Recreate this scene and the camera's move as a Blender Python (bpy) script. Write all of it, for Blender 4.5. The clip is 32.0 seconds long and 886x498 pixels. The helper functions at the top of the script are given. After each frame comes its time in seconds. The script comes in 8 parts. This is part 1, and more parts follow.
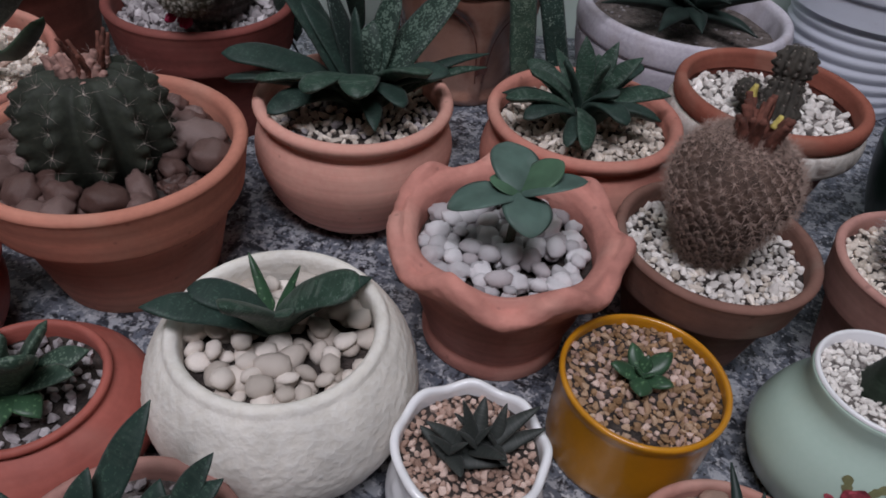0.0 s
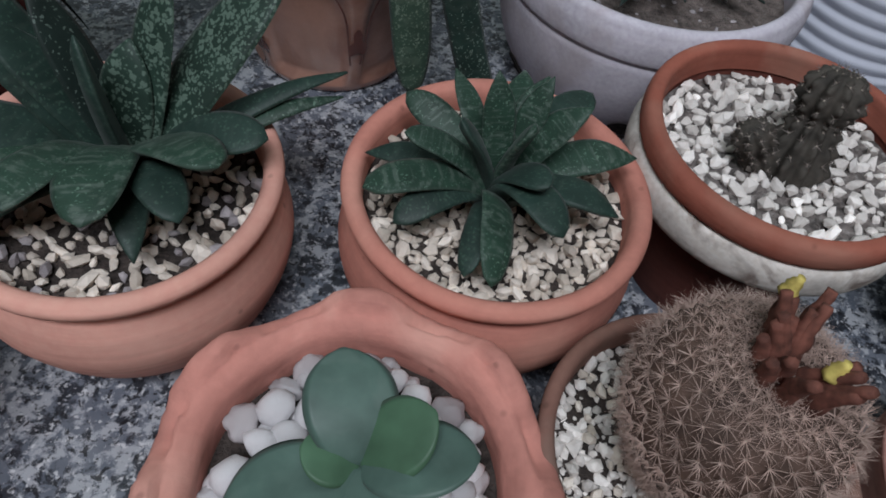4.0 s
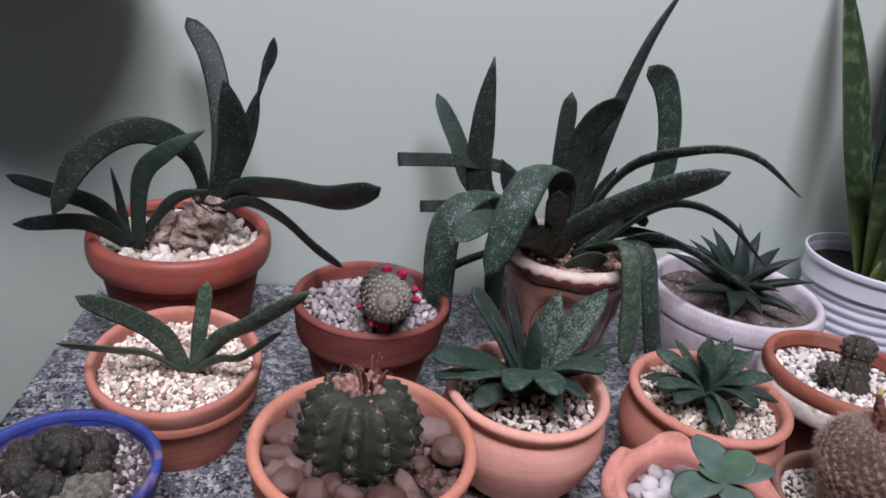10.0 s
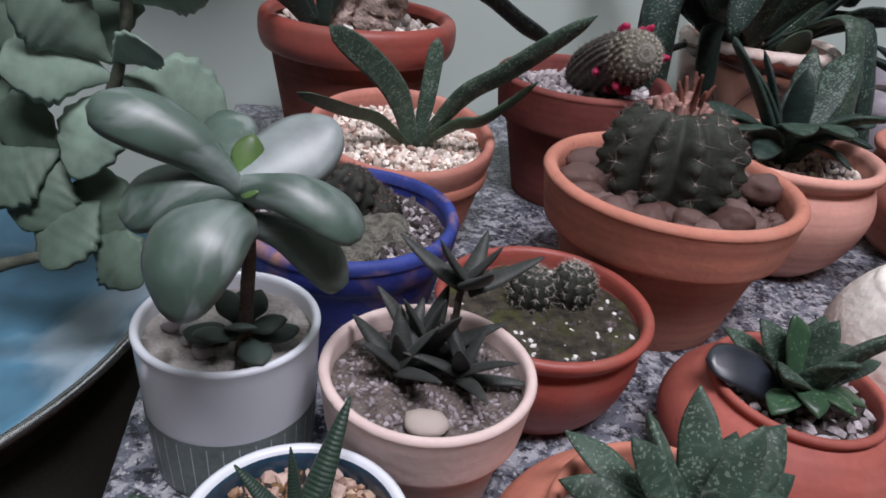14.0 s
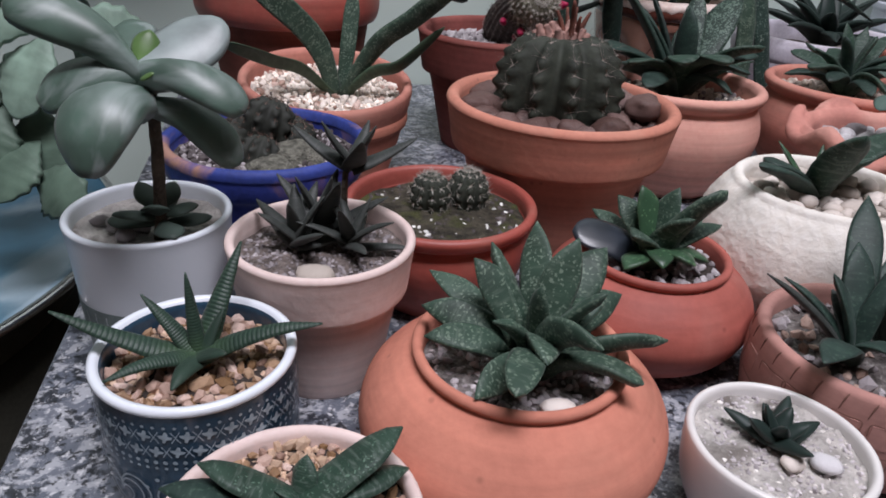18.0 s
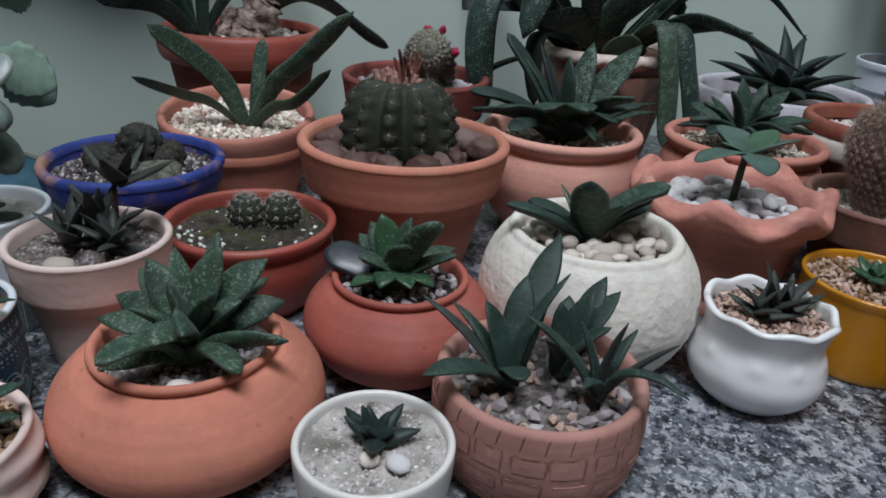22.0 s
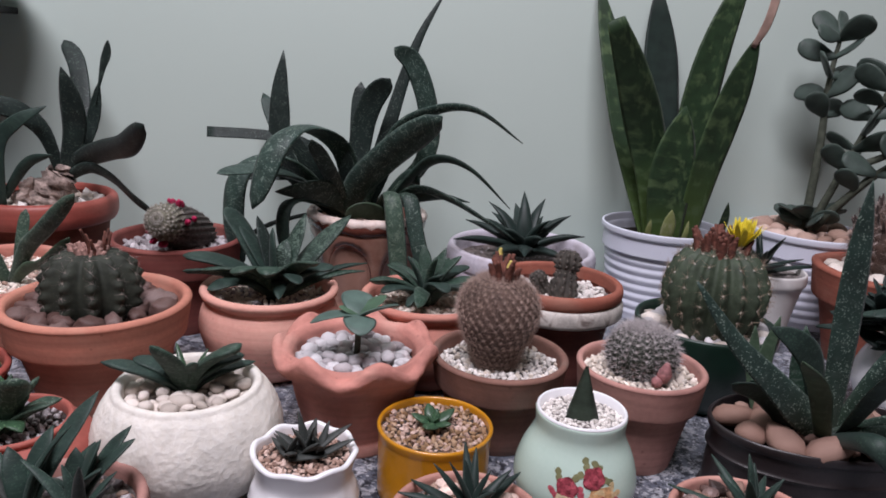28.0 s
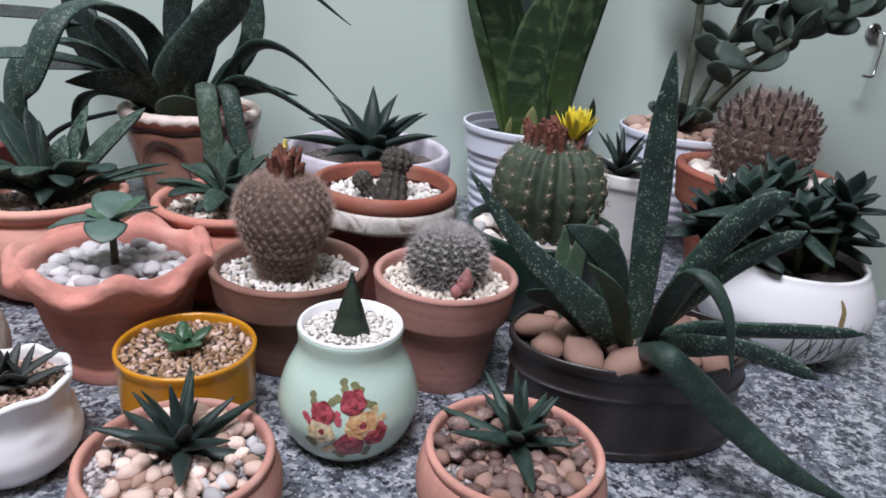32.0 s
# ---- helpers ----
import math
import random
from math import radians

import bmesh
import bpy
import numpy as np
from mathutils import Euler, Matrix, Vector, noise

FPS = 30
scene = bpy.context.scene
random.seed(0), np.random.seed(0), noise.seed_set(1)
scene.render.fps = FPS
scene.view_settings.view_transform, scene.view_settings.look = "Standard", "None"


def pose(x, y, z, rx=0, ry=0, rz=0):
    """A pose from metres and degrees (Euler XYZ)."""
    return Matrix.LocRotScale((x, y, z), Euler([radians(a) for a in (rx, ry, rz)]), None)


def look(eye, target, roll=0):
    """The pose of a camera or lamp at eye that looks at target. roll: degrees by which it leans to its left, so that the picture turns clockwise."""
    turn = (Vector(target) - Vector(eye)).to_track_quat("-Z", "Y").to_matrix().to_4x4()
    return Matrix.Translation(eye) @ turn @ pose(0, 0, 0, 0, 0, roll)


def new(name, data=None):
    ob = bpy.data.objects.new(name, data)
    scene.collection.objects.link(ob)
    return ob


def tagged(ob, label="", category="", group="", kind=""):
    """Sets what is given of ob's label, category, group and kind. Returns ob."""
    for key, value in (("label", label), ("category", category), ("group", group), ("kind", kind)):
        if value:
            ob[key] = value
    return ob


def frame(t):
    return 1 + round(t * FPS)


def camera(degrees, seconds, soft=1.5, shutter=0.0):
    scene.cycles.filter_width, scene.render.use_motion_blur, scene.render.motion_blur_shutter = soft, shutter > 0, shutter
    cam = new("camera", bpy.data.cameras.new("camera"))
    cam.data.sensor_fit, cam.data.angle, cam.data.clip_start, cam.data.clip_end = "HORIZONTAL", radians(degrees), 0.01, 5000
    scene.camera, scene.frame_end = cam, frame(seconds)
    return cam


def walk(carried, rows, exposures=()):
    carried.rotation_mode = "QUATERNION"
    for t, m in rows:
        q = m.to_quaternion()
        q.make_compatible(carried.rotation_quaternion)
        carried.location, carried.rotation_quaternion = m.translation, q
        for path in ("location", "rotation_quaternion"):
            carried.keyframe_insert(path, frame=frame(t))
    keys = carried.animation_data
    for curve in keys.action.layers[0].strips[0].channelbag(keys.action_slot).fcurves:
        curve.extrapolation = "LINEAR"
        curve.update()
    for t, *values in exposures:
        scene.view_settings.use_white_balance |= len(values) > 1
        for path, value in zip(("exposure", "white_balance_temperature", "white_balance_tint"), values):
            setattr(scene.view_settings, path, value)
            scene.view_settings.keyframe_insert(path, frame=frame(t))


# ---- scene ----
cam = camera(65.5, 32.0, 1.75)
METRES, EYE, TILT, LEAN, TURN = 2.2, 0.302, -41.53, -4.17, 0.0
ROWS = [
    (0.0, 0.0, 0.0, 0.0, 0.0, 0.0, -0.0),
    (0.5, -0.0113, 0.0159, 0.0041, -3.27, -3.69, 1.02),
    (1.0, -0.0018, 0.0419, 0.0187, -2.27, -7.1, 0.41),
    (1.5, 0.0107, 0.0689, 0.0288, -2.22, -12.21, -0.14),
    (2.0, 0.0189, 0.0806, 0.0338, -1.79, -16.72, -0.02),
    (2.5, 0.021, 0.0815, 0.039, -2.45, -17.33, 0.21),
    (4.5, 0.023, 0.0772, 0.064, -4.21, -11.26, 0.97),
    (5.0, 0.023, 0.0772, 0.0713, -3.28, -8.63, 0.6),
    (5.5, 0.0222, 0.0735, 0.078, -2.87, -2.99, -0.05),
    (6.0, 0.0174, 0.0648, 0.0804, -3.75, 0.97, 0.48),
    (6.5, 0.009, 0.0583, 0.0824, -4.31, 1.67, 2.63),
    (7.0, 0.0072, 0.056, 0.0881, -4.66, 2.38, 1.95),
    (7.5, 0.0025, 0.05, 0.0884, -5.89, 4.84, 2.19),
    (8.0, -0.0215, 0.0368, 0.0803, -7.24, 6.85, 2.74),
    (8.5, -0.0582, 0.0161, 0.0652, -7.89, 8.1, 3.49),
    (9.0, -0.0795, -0.0056, 0.0454, -8.33, 9.2, 4.27),
    (9.5, -0.0846, -0.0221, 0.0379, -7.25, 13.26, 3.39),
    (10.0, -0.0808, -0.0405, 0.0225, -5.88, 16.51, 2.12),
    (10.5, -0.0736, -0.0611, -0.0034, -6.11, 18.01, 1.73),
    (11.0, -0.081, -0.072, -0.0224, -4.61, 17.91, 0.1),
    (11.5, -0.0919, -0.073, -0.0315, -1.53, 17.03, -1.33),
    (12.0, -0.1125, -0.0641, -0.0329, -2.27, 14.61, 0.95),
    (12.5, -0.1281, -0.0572, -0.0328, -5.58, 13.67, 4.67),
    (13.0, -0.1407, -0.0424, -0.0342, -7.99, 13.31, 5.34),
    (13.5, -0.1546, -0.0167, -0.0306, -9.28, 11.94, 5.25),
    (14.0, -0.1673, 0.0083, -0.0214, -7.54, 11.53, 4.76),
    (14.5, -0.1704, 0.0198, -0.0133, -5.44, 13.22, 5.47),
    (16.5, -0.1601, 0.0043, -0.0322, -5.57, 14.29, 6.55),
    (17.0, -0.1567, -0.0015, -0.04, -6.74, 13.54, 7.33),
    (17.5, -0.1558, -0.0041, -0.046, -7.69, 12.82, 7.84),
    (18.0, -0.154, -0.0072, -0.0512, -8.28, 12.26, 8.12),
    (18.5, -0.1494, -0.0087, -0.0582, -8.56, 11.23, 8.5),
    (19.0, -0.1452, -0.012, -0.0665, -8.46, 11.52, 7.95),
    (19.5, -0.136, -0.0183, -0.0727, -7.35, 11.89, 6.41),
    (20.0, -0.1198, -0.0207, -0.0752, -5.97, 12.25, 4.86),
    (20.5, -0.1023, -0.0212, -0.0761, -3.96, 12.94, 3.88),
    (21.0, -0.0873, -0.02, -0.073, -2.32, 13.97, 3.19),
    (21.5, -0.0792, -0.0199, -0.073, -1.53, 14.48, 2.02),
    (22.0, -0.0739, -0.0295, -0.0674, -0.38, 16.27, 1.56),
    (22.5, -0.0669, -0.0301, -0.0566, -1.26, 15.99, 2.86),
    (23.0, -0.0572, -0.0204, -0.0354, -3.03, 16.56, 3.75),
    (23.5, -0.0504, -0.0082, -0.0132, -3.46, 20.47, 3.76),
    (24.0, -0.0441, -0.0174, -0.0085, -3.64, 26.01, 4.13),
    (24.5, -0.0468, -0.0415, -0.0218, -2.98, 29.42, 3.95),
    (26.5, -0.0131, -0.039, -0.0276, -2.26, 27.58, 1.84),
    (27.0, 0.0177, -0.0567, -0.0489, -0.37, 27.17, 0.45),
    (27.5, 0.0357, -0.066, -0.0638, -0.15, 27.12, 1.24),
    (28.0, 0.0411, -0.0724, -0.0739, -0.79, 26.29, 1.53),
    (28.5, 0.0415, -0.0749, -0.0782, -1.4, 25.89, 2.54),
    (29.0, 0.0413, -0.0775, -0.0836, -1.41, 25.35, 3.1),
    (29.5, 0.0403, -0.0778, -0.0862, -1.27, 24.69, 2.54),
    (30.0, 0.0419, -0.079, -0.0878, -0.68, 23.82, 1.69),
    (30.5, 0.0499, -0.084, -0.0856, -1.98, 24.98, 2.43),
    (31.0, 0.0586, -0.0769, -0.0818, -3.39, 22.95, 3.53),
    (31.5, 0.0726, -0.0566, -0.0773, -4.94, 20.14, 3.22),
    (32.0, 0.0943, -0.0413, -0.0688, -4.59, 19.34, 3.76),
]
EXPOSURES = [(0.0, -1.14, 6350, 4.0), (1.0, -1.30, 6150, -1.0), (2.0, -1.28, 6100, -3.8), (4.5, -0.85, 6180, -3.5), (5.0, -0.77, 6200, -3.0), (6.0, -0.46, 6150, -7.0), (7.0, -0.34, 6350, 0.0), (8.0, -0.21, 6450, 6.0), (9.0, -0.18, 6500, 9.0), (10.0, -0.25, 6500, 11.0), (12.0, -0.30, 6500, 15.0), (13.0, -0.42, 6480, 11.5), (14.0, -0.43, 6450, 8.0), (17.0, -0.28, 6450, 8.0), (18.0, -0.42, 6420, 6.5), (19.0, -0.62, 6400, 5.0), (20.0, -0.70, 6330, 1.0), (21.0, -0.81, 6200, -5.0), (22.0, -0.80, 6150, -5.5), (23.0, -0.78, 6100, -6.0), (24.0, -0.24, 6150, 0.0), (27.0, -0.44, 6500, 10.5), (28.0, -0.34, 6500, 10.0), (29.0, -0.33, 6480, 10.0), (31.0, -0.30, 6450, 8.0), (32.0, -0.03, 6250, 2.0)]
walk(cam, [(t, pose(0, 0, EYE, TILT, LEAN, TURN) @ pose(METRES * x, METRES * y, METRES * z, 90 + pitch, roll, yaw)) for t, x, y, z, yaw, pitch, roll in ROWS], EXPOSURES)

# ---- world and light ----
world = bpy.data.worlds.new("world")
scene.world = world
world.use_nodes = True
wn = world.node_tree.nodes
sky = wn.new("ShaderNodeTexSky")
sky.sky_type, sky.sun_disc = "NISHITA", False
sky.sun_elevation, sky.sun_rotation = radians(40), radians(200)
world.node_tree.links.new(sky.outputs[0], wn["Background"].inputs[0])
wn["Background"].inputs[1].default_value = 0.08


def area_lamp(name, eye, target, sx, sy, watts, colour):
    data = bpy.data.lights.new(name, "AREA")
    data.shape, data.size, data.size_y, data.energy, data.color = "RECTANGLE", sx, sy, watts, colour
    ob = new(name, data)
    ob.matrix_world = look(eye, target)
    return ob


# the ceiling lamp over the front of the table
area_lamp("ceiling_light", (-0.16, -0.45, 1.95), (0.00, 0.28, 0.05), 1.10, 0.42, 63.0, (1.0, 0.948, 1.06))


# ---- materials ----
def mat(name, colour, rough=0.8, metal=0.0, dark=0.7, light=1.2, size=40.0, fine=400.0, bump=0.3, spec=0.4, vary=0.0, coat=0.0, stain=None, stain_size=18.0, stain_amount=0.5, depth=0.0006, rings=0.0, pits=0.0, grain_amount=0.35):
    """A surface with mottling at two sizes, fine relief, and stains of a second colour."""
    m = bpy.data.materials.new(name)
    m.use_nodes = True
    nt = m.node_tree
    n, ln = nt.nodes, nt.links.new
    b = n["Principled BSDF"]
    b.inputs["Roughness"].default_value, b.inputs["Metallic"].default_value = rough, metal
    b.inputs["Specular IOR Level"].default_value = spec
    b.inputs["Coat Weight"].default_value, b.inputs["Coat Roughness"].default_value = coat, 0.12
    tc = n.new("ShaderNodeTexCoord")
    big, small = n.new("ShaderNodeTexNoise"), n.new("ShaderNodeTexNoise")
    for node, s in ((big, size), (small, fine)):
        node.inputs["Scale"].default_value, node.inputs["Detail"].default_value = s, 5
        ln(tc.outputs["Object"], node.inputs["Vector"])
    ramp = n.new("ShaderNodeValToRGB")
    ramp.color_ramp.elements[0].position, ramp.color_ramp.elements[1].position = 0.3, 0.72
    ramp.color_ramp.elements[0].color = (*[c * dark for c in colour], 1)
    ramp.color_ramp.elements[1].color = (*[min(1, c * light) for c in colour], 1)
    ln(big.outputs["Fac"], ramp.inputs["Fac"])
    out = ramp.outputs["Color"]
    grain = n.new("ShaderNodeMix")
    grain.data_type, grain.blend_type = "RGBA", "OVERLAY"
    grain.inputs["Factor"].default_value = grain_amount
    ln(out, grain.inputs["A"])
    ln(small.outputs["Fac"], grain.inputs["B"])
    out = grain.outputs["Result"]
    if stain:
        sn = n.new("ShaderNodeTexNoise")
        sn.inputs["Scale"].default_value, sn.inputs["Detail"].default_value = stain_size, 7
        sn.inputs["Distortion"].default_value = 0.6
        ln(tc.outputs["Object"], sn.inputs["Vector"])
        mp = n.new("ShaderNodeMapRange")
        mp.inputs["From Min"].default_value, mp.inputs["From Max"].default_value = 0.52, 0.66
        mp.inputs["To Max"].default_value = stain_amount
        ln(sn.outputs["Fac"], mp.inputs["Value"])
        mx = n.new("ShaderNodeMix")
        mx.data_type = "RGBA"
        ln(mp.outputs["Result"], mx.inputs["Factor"])
        ln(out, mx.inputs["A"])
        mx.inputs["B"].default_value = (*stain, 1)
        out = mx.outputs["Result"]
    height = small.outputs["Fac"]
    if rings:
        mp2, rn, mr0, mx = n.new("ShaderNodeMapping"), n.new("ShaderNodeTexNoise"), n.new("ShaderNodeMapRange"), n.new("ShaderNodeMix")
        mp2.inputs["Scale"].default_value = (6, 6, 170)
        rn.inputs["Scale"].default_value, rn.inputs["Detail"].default_value = 1.0, 4
        ln(tc.outputs["Object"], mp2.inputs["Vector"])
        ln(mp2.outputs["Vector"], rn.inputs["Vector"])
        for key, v in (("From Min", 0.3), ("From Max", 0.7), ("To Min", 1 - rings), ("To Max", 1 + rings)):
            mr0.inputs[key].default_value = v
        ln(rn.outputs["Fac"], mr0.inputs["Value"])
        mx.data_type, mx.blend_type = "RGBA", "MULTIPLY"
        mx.inputs["Factor"].default_value = 1.0
        ln(out, mx.inputs["A"])
        ln(mr0.outputs["Result"], mx.inputs["B"])
        out = mx.outputs["Result"]
    if pits:
        vo, lt, mx = n.new("ShaderNodeTexVoronoi"), n.new("ShaderNodeMapRange"), n.new("ShaderNodeMix")
        vo.inputs["Scale"].default_value = 75
        ln(tc.outputs["Object"], vo.inputs["Vector"])
        for key, v in (("From Min", 0.05), ("From Max", 0.12), ("To Min", pits), ("To Max", 0.0)):
            lt.inputs[key].default_value = v
        ln(vo.outputs["Distance"], lt.inputs["Value"])
        mx.data_type = "RGBA"
        ln(lt.outputs["Result"], mx.inputs["Factor"])
        ln(out, mx.inputs["A"])
        mx.inputs["B"].default_value = (*[c * 0.35 for c in colour], 1)
        out = mx.outputs["Result"]
    if vary:
        oi, hs = n.new("ShaderNodeObjectInfo"), n.new("ShaderNodeHueSaturation")
        mr = n.new("ShaderNodeMapRange")
        mr.inputs["To Min"].default_value, mr.inputs["To Max"].default_value = 1 - vary, 1 + vary * 0.8
        ln(oi.outputs["Random"], mr.inputs["Value"])
        ln(mr.outputs["Result"], hs.inputs["Value"])
        mr2 = n.new("ShaderNodeMath")
        mr2.operation = "MULTIPLY_ADD"
        mr2.inputs[1].default_value, mr2.inputs[2].default_value = -0.9 * vary, 1 + 0.45 * vary
        ln(oi.outputs["Random"], mr2.inputs[0])
        ln(mr2.outputs[0], hs.inputs["Saturation"])
        ln(out, hs.inputs["Color"])
        out = hs.outputs["Color"]
    ln(out, b.inputs["Base Color"])
    bp = n.new("ShaderNodeBump")
    bp.inputs["Strength"].default_value, bp.inputs["Distance"].default_value = bump, depth
    ln(height, bp.inputs["Height"])
    ln(bp.outputs["Normal"], b.inputs["Normal"])
    return m


def islands(m, amount=0.35):
    """Lets a joined heap of pieces vary piece by piece."""
    nt = m.node_tree
    n, ln = nt.nodes, nt.links.new
    b = n["Principled BSDF"]
    src = b.inputs["Base Color"].links[0].from_socket
    geo, hs, mr = n.new("ShaderNodeNewGeometry"), n.new("ShaderNodeHueSaturation"), n.new("ShaderNodeMapRange")
    mr.inputs["To Min"].default_value, mr.inputs["To Max"].default_value = 1 - amount, 1 + amount
    ln(geo.outputs["Random Per Island"], mr.inputs["Value"])
    ln(mr.outputs["Result"], hs.inputs["Value"])
    ln(src, hs.inputs["Color"])
    ln(hs.outputs["Color"], b.inputs["Base Color"])
    return m


def leaf_mat(name, colour, edge, spots=None, spot_size=260.0, spot_cut=0.30, bands=0.0, rough=0.55, base=None, spec=0.34, tip=None, mottle=0.0, tone=0.87, patch=(3.0, 34.0), drift=130.0):
    """A leaf: colour along its length, a paler margin, flecks or cross bands, a waxy gloss."""
    colour, edge = [c * tone for c in colour], [c * tone for c in edge]
    m = bpy.data.materials.new(name)
    m.use_nodes = True
    nt = m.node_tree
    n, ln = nt.nodes, nt.links.new
    b = n["Principled BSDF"]
    b.inputs["Roughness"].default_value, b.inputs["Specular IOR Level"].default_value = rough, spec
    b.inputs["Sheen Weight"].default_value, b.inputs["Sheen Roughness"].default_value = 0.05, 0.45
    tc = n.new("ShaderNodeTexCoord")
    sp = n.new("ShaderNodeSeparateXYZ")
    ln(tc.outputs["UV"], sp.inputs[0])
    no = n.new("ShaderNodeTexNoise")
    no.inputs["Scale"].default_value, no.inputs["Detail"].default_value = 70, 5
    ln(tc.outputs["Object"], no.inputs["Vector"])
    ramp = n.new("ShaderNodeValToRGB")
    ramp.color_ramp.elements[0].position, ramp.color_ramp.elements[1].position = 0.3, 0.75
    ramp.color_ramp.elements[0].color = (*[c * 0.72 for c in colour], 1)
    ramp.color_ramp.elements[1].color = (*[c * 1.35 for c in colour], 1)
    ln(no.outputs["Fac"], ramp.inputs["Fac"])
    out = ramp.outputs["Color"]

    def blend(fac, other, current):
        mx = n.new("ShaderNodeMix")
        mx.data_type = "RGBA"
        ln(fac, mx.inputs["Factor"])
        ln(current, mx.inputs["A"])
        mx.inputs["B"].default_value = (*other, 1)
        return mx.outputs["Result"]

    def ranged(value, a, z, lo, hi):
        mr = n.new("ShaderNodeMapRange")
        for key, v in (("From Min", a), ("From Max", z), ("To Min", lo), ("To Max", hi)):
            mr.inputs[key].default_value = v
        ln(value, mr.inputs["Value"])
        return mr.outputs["Result"]

    if base:
        out = blend(ranged(sp.outputs["Y"], 0.0, 0.35, 0.9, 0.0), base, out)
    if tip:
        out = blend(ranged(sp.outputs["Y"], 0.86, 1.0, 0.0, 0.9), tip, out)
    if spots:
        vo = n.new("ShaderNodeTexVoronoi")
        vo.inputs["Scale"].default_value = spot_size
        wv = n.new("ShaderNodeTexNoise")
        wv.inputs["Scale"].default_value, wv.inputs["Detail"].default_value = spot_size * 0.25, 3
        bend = n.new("ShaderNodeVectorMath")
        bend.operation = "MULTIPLY_ADD"
        bend.inputs[1].default_value = (0.004, 0.004, 0.004)
        warp = n.new("ShaderNodeTexNoise")
        warp.inputs["Scale"].default_value = spot_size * 0.6
        ln(tc.outputs["Object"], warp.inputs["Vector"])
        ln(warp.outputs["Color"], bend.inputs[0])
        ln(tc.outputs["Object"], bend.inputs[2])
        ln(tc.outputs["Object"], wv.inputs["Vector"])
        ln(bend.outputs[0], vo.inputs["Vector"])
        lim = ranged(wv.outputs["Fac"], 0.38, 0.62, spot_cut * 0.55, spot_cut)
        lt = n.new("ShaderNodeMath")
        lt.operation = "SUBTRACT"
        ln(lim, lt.inputs[0])
        ln(vo.outputs["Distance"], lt.inputs[1])
        out = blend(ranged(lt.outputs[0], 0.0, 0.12, 0.0, 0.85), spots, out)
    height = no.outputs["Fac"]
    if mottle:
        mp, ob2, mn = n.new("ShaderNodeMapping"), n.new("ShaderNodeVectorMath"), n.new("ShaderNodeTexNoise")
        mp.inputs["Scale"].default_value = (*patch, 1.0)
        ln(tc.outputs["UV"], mp.inputs["Vector"])
        ob2.operation = "MULTIPLY_ADD"
        ob2.inputs[1].default_value = (drift, drift, drift)
        ln(tc.outputs["Object"], ob2.inputs[0])
        ln(mp.outputs["Vector"], ob2.inputs[2])
        mn.inputs["Scale"].default_value, mn.inputs["Detail"].default_value = 0.9, 3
        ln(ob2.outputs[0], mn.inputs["Vector"])
        out = blend(ranged(mn.outputs["Fac"], 0.50, 0.66, 0.0, mottle), edge, out)
    if bands:
        wav = n.new("ShaderNodeTexWave")
        wav.bands_direction = "Y"
        wav.inputs["Scale"].default_value, wav.inputs["Distortion"].default_value = bands, 1.2
        wav.inputs["Detail Scale"].default_value = 3
        ln(tc.outputs["UV"], wav.inputs["Vector"])
        out = blend(ranged(wav.outputs["Fac"], 0.72, 0.95, 0.0, 0.55), edge, out)
        height = wav.outputs["Fac"]
    out = blend(ranged(sp.outputs["X"], 0.90, 1.0, 0.0, 0.30), edge, out)
    ln(out, b.inputs["Base Color"])
    bp = n.new("ShaderNodeBump")
    bp.inputs["Strength"].default_value, bp.inputs["Distance"].default_value = 0.25, 0.0006
    ln(height, bp.inputs["Height"])
    ln(bp.outputs["Normal"], b.inputs["Normal"])
    return m


